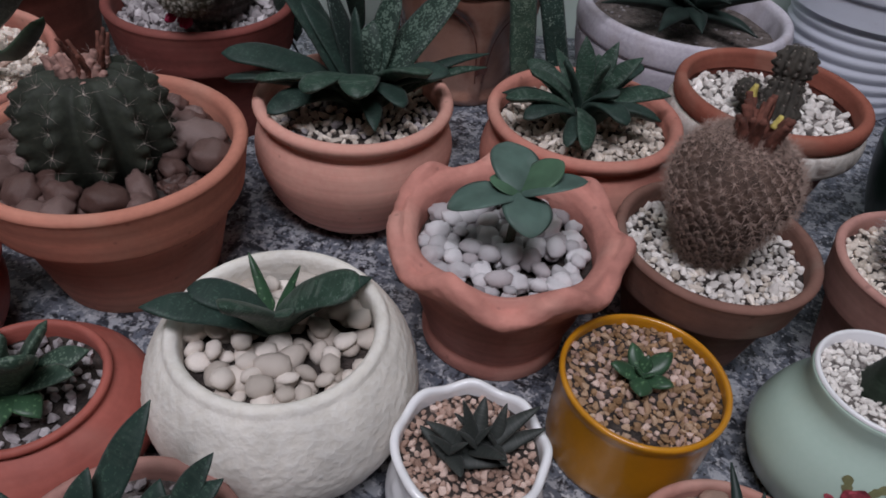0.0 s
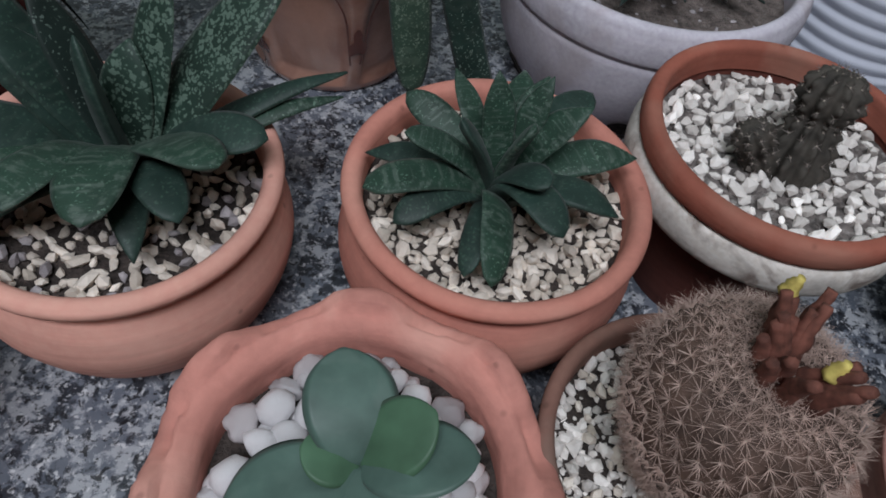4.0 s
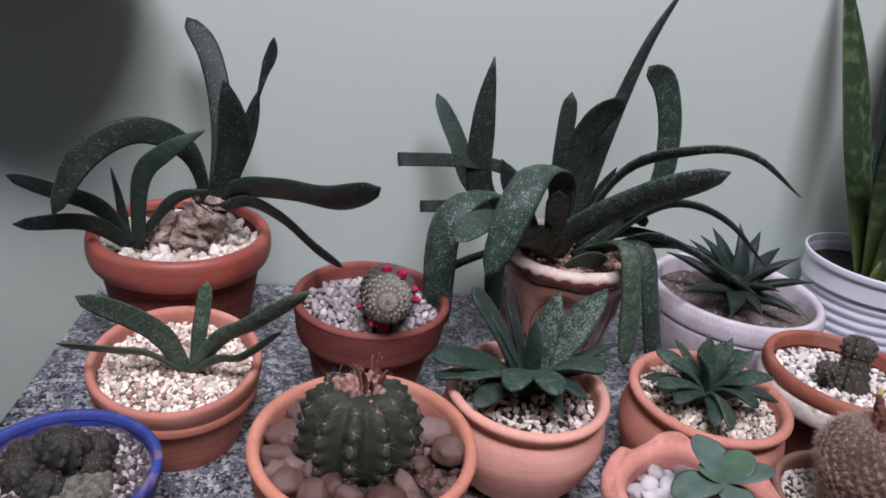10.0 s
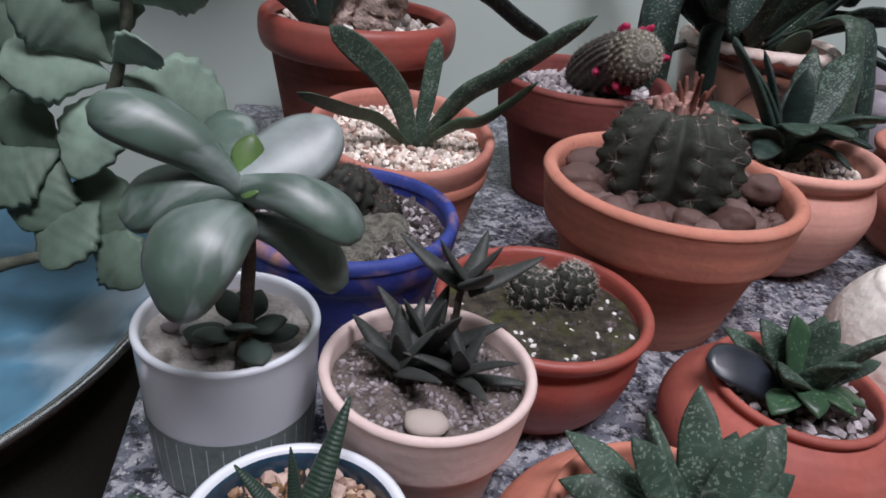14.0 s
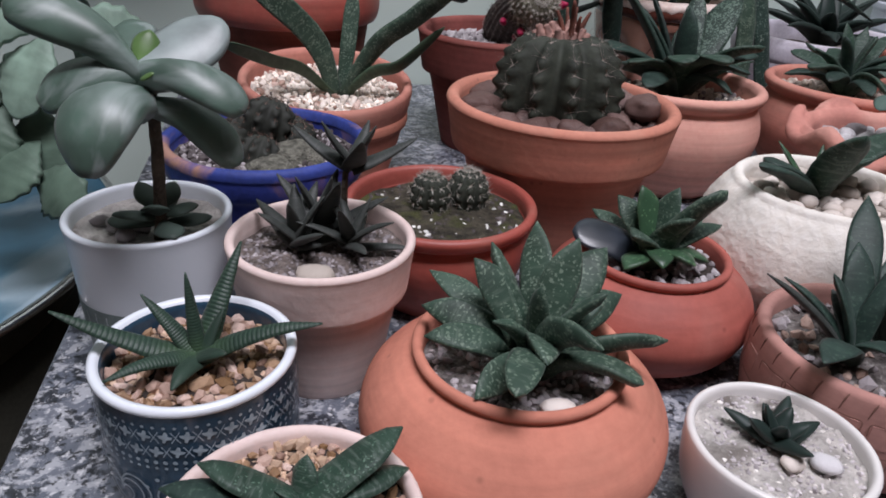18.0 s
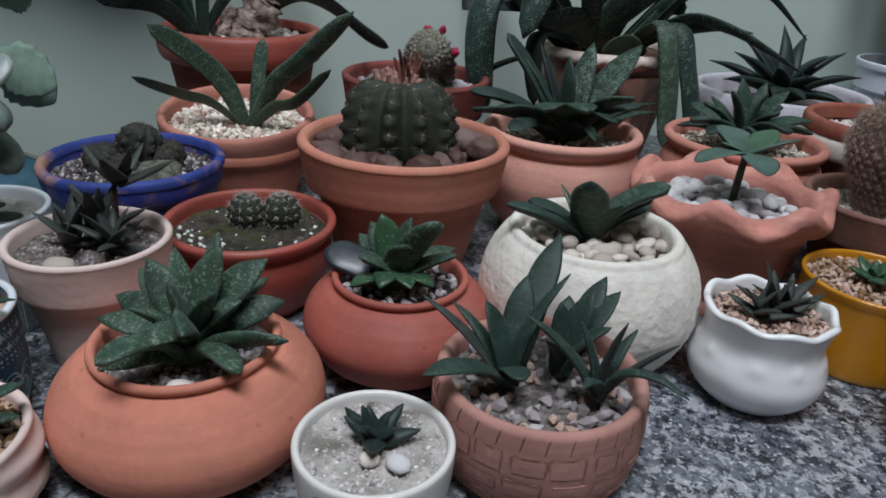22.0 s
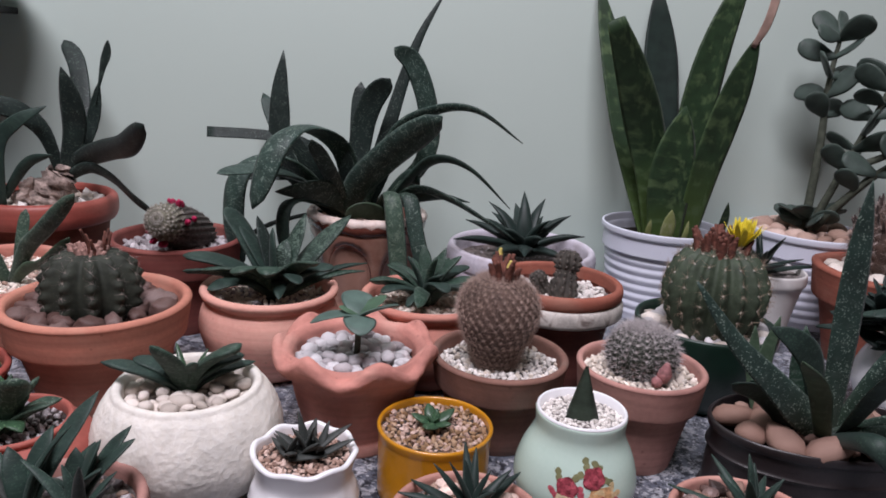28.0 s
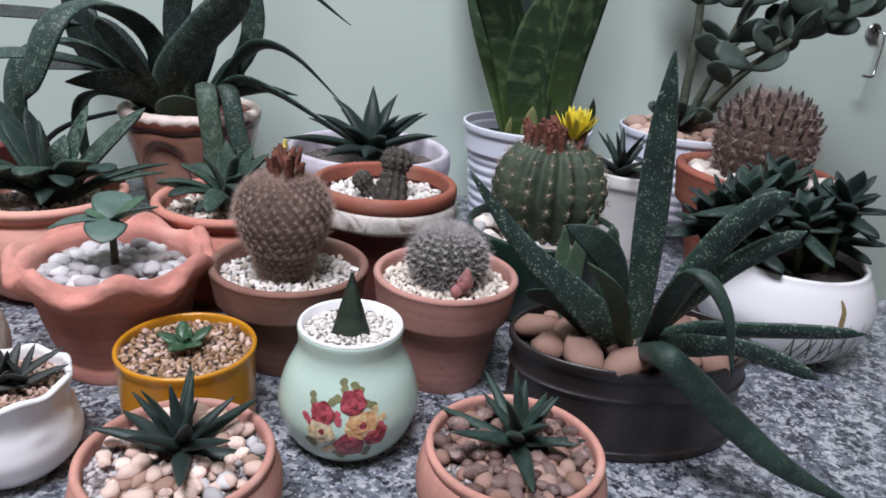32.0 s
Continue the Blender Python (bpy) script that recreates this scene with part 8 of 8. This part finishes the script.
for pts, w, m, sh, sd in (
    ([(0.384, 0.192, 0.055), (0.378, 0.188, 0.120), (0.372, 0.184, 0.185), (0.368, 0.180, 0.240)], 0.021, L_GAST, "tongue", (1, 0.1, 0)),
    ([(0.378, 0.188, 0.060), (0.338, 0.178, 0.098), (0.300, 0.174, 0.132), (0.2676, 0.174, 0.172)], 0.023, L_GAST, "taper", (0.5, 0.1, 0.8)),
    ([(0.374, 0.180, 0.062), (0.354, 0.166, 0.108), (0.330, 0.151, 0.132)], 0.016, L_GAST_FRESH, "tongue", (0.5, -0.8, 0.2)),
    ([(0.364, 0.196, 0.060), (0.336, 0.192, 0.088), (0.309, 0.189, 0.097)], 0.019, L_GAST_PLAIN, "blunt", (0.2, -0.5, 0.7)),
    ([(0.352, 0.222, 0.055), (0.350, 0.228, 0.095), (0.360, 0.235, 0.131)], 0.013, L_GAST_FRESH, "tongue", (1, 0.1, 0)),
    ([(0.350, 0.222, 0.055), (0.343, 0.228, 0.092), (0.342, 0.234, 0.123)], 0.013, L_GAST_FRESH, "tongue", (1, 0.2, 0)),
    ([(0.390, 0.195, 0.060), (0.405, 0.180, 0.115), (0.420, 0.170, 0.150), (0.438, 0.160, 0.172)], 0.020, L_GAST, "strap", (-0.6, -0.1, 0.7)),
    ([(0.386, 0.184, 0.062), (0.376, 0.140, 0.122), (0.374, 0.118, 0.142), (0.384, 0.104, 0.128), (0.392, 0.100, 0.096)], 0.014, L_GAST_PLAIN, "taper", (1, -0.2, 0)),
    ([(0.386, 0.190, 0.062), (0.400, 0.150, 0.094), (0.424, 0.130, 0.105), (0.462, 0.108, 0.116)], 0.014, L_GAST, "strap", (0, -0.5, 0.8)),
    ([(0.384, 0.188, 0.062), (0.392, 0.140, 0.090), (0.410, 0.118, 0.100), (0.436, 0.098, 0.096)], 0.015, L_GAST, "strap", (0, -0.5, 0.8)),
    ([(0.382, 0.184, 0.062), (0.372, 0.134, 0.088), (0.388, 0.126, 0.076), (0.416, 0.121, 0.052), (0.446, 0.110, 0.031), (0.490, 0.104, 0.010)], 0.017, L_GAST_PLAIN, "tongue", (0.5, 0.2, 0.8)),
    ([(0.392, 0.198, 0.060), (0.425, 0.180, 0.118), (0.455, 0.162, 0.150)], 0.014, L_GAST, "strap", (-0.5, 0, 0.8)),
    ([(0.378, 0.196, 0.060), (0.360, 0.186, 0.112), (0.344, 0.182, 0.132), (0.326, 0.186, 0.140)], 0.018, L_GAST_PLAIN, "tongue", (0.4, 0, 0.8)),
    ([(0.376, 0.198, 0.060), (0.345, 0.195, 0.090), (0.322, 0.190, 0.100)], 0.020, L_GAST_MID, "tongue", (0.2, -0.5, 0.7)),
    ([(0.378, 0.205, 0.060), (0.365, 0.205, 0.100), (0.362, 0.206, 0.135)], 0.018, L_GAST_MID, "tongue", (1, 0, 0))):
    leaf(th, pts, w, m, sh, 0.26, 0.40, side=sd, origin=og)

# small woolly cactus with a pink bud
th, prof, r, z = potted("potted_cactus", 0.2717, 0.2582, "small white-spined ball cactus with a pink bud in a terracotta pot", "potted cactus", STD, 0.0494, 0.0775, 0.0055, 0.009, M_TERRA_DUSTY, seed=51)
stones(th, r - 0.001, z - 0.0005, 0.0056, M_ST_CREAM, "chip", seed=51, limit=240, many=1.5)
cactus(th, ball(0.0265, 0.040, z - 0.002, 0.8), 21, 0.04, C_GREY, C_SPINE_HOAR, 51, per_rib=12, needles=16, needle=0.0082, tubercle=0.08, wool=0.0009, fleece=C_WOOL, turn=Matrix.Translation((0.001, 0.004, 0)), thin=0.00020)
part("bud", tube("bud", [(0.008, -0.018, z + 0.004), (0.0095, -0.0235, z + 0.012), (0.0105, -0.025, z + 0.022)], [0.0030, 0.0056, 0.0016], C_PINKISH, 9), th, "dusty pink flower bud")
part("bud", tube("bud", [(0.005, -0.019, z + 0.002), (0.0045, -0.025, z + 0.007), (0.0040, -0.028, z + 0.010)], [0.0024, 0.0044, 0.0016], C_PINKISH, 9), th, "dusty pink flower bud")

# barrel cactus with a yellow flower in a dark green bowl
BOW = [(0.52, 0.0), (0.58, 0.02), (0.78, 0.28), (0.93, 0.62), (0.985, 0.86), (1.0, 0.97)]
th, prof, r, z = potted("potted_cactus", 0.364, 0.362, "ribbed barrel cactus with a yellow flower in a dark green bowl", "potted cactus", BOW, 0.0635, 0.0800, 0.0045, 0.012, M_DKGREEN, seed=52)
stones(th, r - 0.004, z, 0.0155, M_ST_IVORY, "pebble", "pebble", 52, 50, other=M_ST_GREY, share=0.4, hole=0.030, many=1.6)
turn = Matrix.Translation((-0.002, -0.012, 0.0))
cactus(th, ball(0.0435, 0.080, z + 0.006, 0.70, 0.3), 17, 0.085, C_GREEN, C_SPINE_TAN, 52, per_rib=10, needles=9, needle=0.0075, tubercle=0.022, wool=0.0010, fleece=C_WOOL, turn=turn)
dried_flowers(th, (-0.003, -0.013, z + 0.083), 46, 0.021, 52, spread=0.021, thick=1.05)
rnd = random.Random(52)
for k in range(46):
    sprout(th, (0.010 + 0.003 * math.cos(k * 2.4), -0.022 + 0.003 * math.sin(k * 2.4), z + 0.088), k * 137.5, 0.025 - 0.004 * (k % 3), 84 - (k % 5) * 8, 6, 0.0055, C_YELLOW, "tongue", 0.1, 0.30, name="petal", steps=3, label="bright yellow petal" if k == 0 else "")

# small white pot with a pointed dark plant behind the barrel cactus
th, prof, r, z = potted("potted_aloe", 0.490, 0.505, "pointed dark aloe in a small flared off-white pot", "potted plant", [(0.60, 0.0), (0.64, 0.02), (0.80, 0.5), (0.92, 0.80), (1.0, 0.86), (1.0, 0.975)], 0.0420, 0.0935, 0.0036, 0.008, M_WHITE_OFF, soil=M_SOIL_GREY, seed=53)
rosette(th, (-0.012, -0.004, z + 0.002), 13, 0.062, 0.014, L_HAW, 53, elev=(12, 70), curl=-10, rise=0.010, thick=0.4)

# spiny round cactus in a squared terracotta pot
def squared(a, r, z):
    c = max(abs(math.cos(a)), abs(math.sin(a)))
    return r * (1 + 0.12 * (1 / c - 1.18)), z


th, prof, r, z = potted("potted_cactus", 0.605, 0.462, "round cactus with dark bristling spines in a squared terracotta pot", "potted cactus", STD, 0.0790, 0.1060, 0.0110, 0.012, M_TERRA_RED2, seed=54, shape=squared)
stones(th, r - 0.008, z, 0.022, M_ST_IVORY, "pebble", "river_stone", 54, 24, hole=0.044, many=1.5)
cactus(th, ball(0.046, 0.086, z + 0.002, 0.75, 0.3), 21, 0.04, C_BROWN, C_SPINE_FAWN, 54, per_rib=13, needles=14, needle=0.0115, tubercle=0.05, thin=0.00026)
rnd = random.Random(54)
for k in range(64):
    a, h = k * 2.4, 0.60 + 0.38 * (k / 64)
    rr = 0.047 * math.sqrt(max(0.03, 1 - (max(0.0, h - 0.42) / 0.60) ** 2))
    b0 = Vector((rr * math.cos(a), rr * math.sin(a), z + 0.004 + 0.084 * h))
    way = Vector((math.cos(a) * (1.05 - h), math.sin(a) * (1.05 - h), 0.35 + 0.6 * h)).normalized()
    part("dark_spine", tube("dark_spine", [b0, b0 + way * 0.006, b0 + way * 0.0105 + Vector((0, 0, 0.0015))], [0.0015, 0.0017, 0.0006], C_SPINE_DARK, 7, 0.3), th)

# white round bowl with a brushed plant drawing and dark rosettes
WB = [(0.62, 0.0), (0.72, 0.015), (1.02, 0.20), (1.18, 0.46), (1.20, 0.62), (1.10, 0.84), (1.02, 0.95), (1.0, 0.985)]
th, prof, r, z = potted("potted_succulent", 0.557, 0.310, "dark green rosettes crowding a glossy white round bowl", "potted plant", WB, 0.0565, 0.0780, 0.0045, 0.008, M_WHITE, seed=55, wobble=0.001)
wf = radians(-86)
for k in range(18):
    s, lean = -0.030 + 0.0034 * k, 0.010 * math.sin(k * 2.3)
    stroke(th, prof, wf, [(s, 0.012 + 0.003 * (k % 3)), (s + lean * 0.4, 0.026 + 0.003 * (k % 2)), (s + lean, 0.036 + 0.007 * (k % 3))], [0.0011, 0.0010, 0.0004], M_PRINT_GRASS if k % 4 else M_PRINT_LEAF, 0.0004)
stroke(th, prof, wf, [(0.002, 0.040), (0.000, 0.050), (0.002, 0.060), (0.000, 0.068)], [0.002, 0.0045, 0.004, 0.0015], M_GOLD, 0.0004)
rnd = random.Random(55)
for k, (x, y) in enumerate(((-0.045, -0.020), (-0.010, -0.030), (0.030, -0.028), (0.050, -0.006), (-0.055, 0.015), (-0.015, 0.010), (0.022, 0.012), (0.044, 0.028), (0.0, 0.042), (-0.035, 0.036), (-0.074, -0.004), (-0.070, -0.030), (-0.078, 0.020))):
    sx, sy, up = x * 0.80 - 0.008, y * 0.80, 0.020 + 0.015 * (k % 3)
    part("stem", tube("stem", [(x * 0.6, y * 0.6, z - 0.002), (sx, sy, z + up + 0.004)], [0.003, 0.0026], M_STEM, 7), th)
    rosette(th, (sx, sy, z + up), 17, 0.036, 0.0165, L_GAST_PLAIN if k % 2 else L_HAW, 55 + k, elev=(-24, 74), curl=-6, shape="sword", rise=0.012, thick=0.4)

# blue printed tray on a stool beside the table
stool = thing("stool", -0.690, 0.385, -0.88, "dark drum stool standing beside the granite table", "stool")
part("drum", lathe("drum", [(0.001, 0.0), (0.195, 0.0), (0.20, 0.006), (0.20, 0.78), (0.19, 0.80), (0.001, 0.80)], M_DRUM, wobble=0), stool)
part("seat", lathe("seat", [(0.001, 0.801), (0.188, 0.801), (0.195, 0.806), (0.197, 0.815), (0.192, 0.826), (0.001, 0.828)], M_DRUM, wobble=0), stool)
tray = thing("tray", -0.690, 0.385, -0.052, "round blue printed tin tray with a steel rim on the stool", "tray")
part("plate", lathe("plate", [(0.001, 0.0), (0.16, 0.0), (0.20, 0.006), (0.226, 0.022), (0.226, 0.024), (0.198, 0.009), (0.158, 0.003), (0.001, 0.003)], M_TRAY, n=96, wobble=0), tray, "pale blue swirled print")
part("rim", lathe("rim", [(0.224, 0.020), (0.228, 0.020), (0.230, 0.023), (0.228, 0.026), (0.224, 0.0258), (0.2235, 0.023)], M_STEEL, n=96, wobble=0), tray, "bright steel edge")
for k, (a, rr, sz) in enumerate(((-46, 0.19, 0.016), (-34, 0.175, 0.012), (-58, 0.165, 0.014), (-20, 0.14, 0.011), (-70, 0.19, 0.012), (-90, 0.17, 0.015))):
    zz = 0.0045 if rr < 0.16 else 0.0036 + (rr - 0.158) * 0.15 + 0.0035
    part("print_spot", lathe("print_spot", [(sz, zz - 0.001), (sz * 0.98, zz), (sz * 0.5, zz + 0.0006), (0.0005, zz + 0.0006)], M_TRAY_DARK, n=24, wobble=0.25, seed=k, tilt=Matrix.Translation((rr * math.cos(radians(a)), rr * math.sin(radians(a)), 0))), tray, "dark printed spot")

# tall crenate-leaved kalanchoe on the tray
th, prof, r, z = potted("potted_kalanchoe", -0.700, 0.400, "tall grey-green kalanchoe with scalloped leaves leaning over the tray", "potted plant", STD, 0.060, 0.080, 0.006, 0.010, M_TERRA_SALMON, seed=56)
th.location.z = -0.0485
og = Vector((-0.700, 0.400, -0.0485))
rnd = random.Random(56)


def kal_leaf(base, tip, w, m, twist=0.0, sag=0.004):
    facing(th, base, tip, w, m, "spoon", 0.08, sag=sag, origin=og, channel=0.22, crenate=7, steps=14, twist=twist)


stems = (([(-0.700, 0.400, 0.02), (-0.640, 0.385, 0.040), (-0.560, 0.360, 0.046), (-0.500, 0.346, 0.070), (-0.469, 0.345, 0.107), (-0.455, 0.345, 0.151), (-0.454, 0.345, 0.181), (-0.467, 0.345, 0.205)], 0.0048),
         ([(-0.700, 0.405, 0.02), (-0.620, 0.400, 0.060), (-0.560, 0.390, 0.110), (-0.530, 0.385, 0.170), (-0.520, 0.380, 0.215), (-0.512, 0.380, 0.242)], 0.0045),
         ([(-0.700, 0.400, 0.02), (-0.630, 0.350, 0.012), (-0.560, 0.325, 0.016), (-0.515, 0.318, 0.030), (-0.480, 0.320, 0.040)], 0.0042))
for pts, rad in stems:
    part("stem", tube("stem", [Vector(p) - og for p in pts], [rad * (1 - 0.08 * k) for k in range(len(pts))], M_STEM_GREY, 9, 0.35), th)
for base, tip, w, m, tw in (
    ((-0.467, 0.345, 0.199), (-0.469, 0.335, 0.232), 0.022, L_KAL, 20), ((-0.467, 0.345, 0.199), (-0.444, 0.345, 0.226), 0.024, L_KAL, -30), ((-0.467, 0.345, 0.199), (-0.486, 0.350, 0.215), 0.022, L_KAL, 40), ((-0.467, 0.345, 0.197), (-0.437, 0.335, 0.196), 0.026, L_KAL, 60), ((-0.467, 0.345, 0.197), (-0.500, 0.335, 0.196), 0.030, L_KAL_OLD, -50),
    ((-0.454, 0.345, 0.158), (-0.426, 0.355, 0.198), 0.034, L_KAL, 10), ((-0.454, 0.345, 0.158), (-0.462, 0.325, 0.180), 0.026, L_KAL_OLD, 0), ((-0.454, 0.345, 0.158), (-0.414, 0.340, 0.166), 0.028, L_KAL, 55), ((-0.454, 0.345, 0.158), (-0.484, 0.330, 0.178), 0.030, L_KAL, -20),
    ((-0.464, 0.345, 0.128), (-0.500, 0.330, 0.162), 0.034, L_KAL, -15), ((-0.464, 0.345, 0.128), (-0.436, 0.325, 0.138), 0.022, L_KAL, 60), ((-0.464, 0.345, 0.128), (-0.470, 0.365, 0.166), 0.034, L_KAL_OLD, 0),
    ((-0.463, 0.345, 0.120), (-0.411, 0.345, 0.104), 0.034, L_KAL, 15), ((-0.463, 0.345, 0.120), (-0.513, 0.335, 0.126), 0.034, L_KAL, -10), ((-0.463, 0.345, 0.118), (-0.484, 0.325, 0.074), 0.034, L_KAL, 10), ((-0.460, 0.350, 0.118), (-0.428, 0.372, 0.086), 0.032, L_KAL, 0),
    ((-0.493, 0.345, 0.082), (-0.536, 0.335, 0.058), 0.040, L_KAL_OLD, 15), ((-0.493, 0.345, 0.080), (-0.526, 0.350, 0.094), 0.034, L_KAL_OLD, -20), ((-0.493, 0.345, 0.078), (-0.512, 0.325, 0.044), 0.036, L_KAL_OLD, 0),
    ((-0.480, 0.345, 0.078), (-0.474, 0.325, 0.030), 0.040, L_KAL_OLD, 0), ((-0.476, 0.335, 0.060), (-0.500, 0.310, 0.030), 0.036, L_KAL_OLD, 20), ((-0.480, 0.320, 0.042), (-0.452, 0.300, 0.026), 0.030, L_KAL_OLD, 10),
    ((-0.512, 0.380, 0.240), (-0.486, 0.376, 0.250), 0.030, L_KAL, 30), ((-0.512, 0.380, 0.240), (-0.540, 0.376, 0.246), 0.032, L_KAL, -30), ((-0.512, 0.380, 0.240), (-0.506, 0.370, 0.268), 0.024, L_KAL, 0), ((-0.520, 0.380, 0.212), (-0.490, 0.366, 0.206), 0.034, L_KAL_OLD, 40), ((-0.520, 0.380, 0.208), (-0.556, 0.366, 0.200), 0.036, L_KAL_OLD, -30),
    ((-0.526, 0.382, 0.185), (-0.498, 0.360, 0.166), 0.036, L_KAL_OLD, 10), ((-0.528, 0.382, 0.178), (-0.562, 0.366, 0.160), 0.038, L_KAL, 0), ((-0.534, 0.384, 0.160), (-0.510, 0.360, 0.128), 0.036, L_KAL_OLD, 0), ((-0.540, 0.386, 0.150), (-0.572, 0.372, 0.120), 0.036, L_KAL_OLD, 20), ((-0.550, 0.388, 0.130), (-0.534, 0.366, 0.090), 0.036, L_KAL_OLD, 0)):
    kal_leaf(base, tip, w * 1.15, m, tw)

# wall shelf with a white dish of small succulents
shelf = thing("wall_shelf", -0.548, 0.590, 0.318, "thin black board shelf fixed to the wall", "shelf")
part("board", box_mesh("board", -0.16, 0.135, -0.03, 0.0995, 0.0, 0.008, M_BLACK, 0.001), shelf)
part("bracket", box_mesh("bracket", -0.07, -0.055, -0.02, 0.099, -0.035, 0.0005, M_BLACK, 0.001), shelf)
th, prof, r, z = potted("succulent_dish", -0.453, 0.594, "white shallow dish of small succulents and white gravel on the shelf", "potted plant", [(0.60, 0.0), (0.66, 0.03), (0.80, 0.30), (0.93, 0.66), (0.985, 0.86), (1.0, 0.96)], 0.0930, 0.0330, 0.0050, 0.003, M_WHITE, soil=M_SOIL_GREY, seed=60)
th.location.z = 0.3265
stones(th, r - 0.002, z - 0.001, 0.0070, M_ST_WHITE, "chip", seed=60, limit=120, many=0.9)
for k, (x, y) in enumerate(((0.02, -0.01), (0.055, 0.0), (0.078, 0.01), (-0.02, 0.01), (0.0, -0.05), (0.045, -0.045), (-0.06, -0.02), (-0.05, 0.05), (0.03, 0.05))):
    rosette(th, (x * 0.7, y * 0.7, z + 0.006 + 0.004 * (k % 2)), 11, 0.022 - 0.001 * k, 0.012, L_GREEN_S if k % 2 else L_KAL, 60 + k, elev=(10, 72), curl=-10, shape="spoon", rise=0.012, thick=0.4)

# steel hook on the wall
hook = thing("wall_hook", 0.853, WALL_Y, 0.215, "small bent steel wire hook screwed into the wall", "hook")
part("eye", lathe("eye", [(0.0035, -0.002), (0.0085, -0.002), (0.0095, 0.001), (0.0080, 0.004), (0.0035, 0.003)], M_STEEL, n=24, wobble=0, tilt=Matrix.Translation((0, -0.004, 0.027)) @ Matrix.Rotation(radians(90), 4, "X")), hook)
part("wire", tube("wire", [(0.004, -0.008, 0.027), (0.008, -0.016, 0.022), (0.004, -0.022, -0.012), (0.001, -0.026, -0.026), (-0.006, -0.028, -0.028), (-0.014, -0.026, -0.027)], [0.0018, 0.0018, 0.0018, 0.0018, 0.0018, 0.0016], M_STEEL), hook)
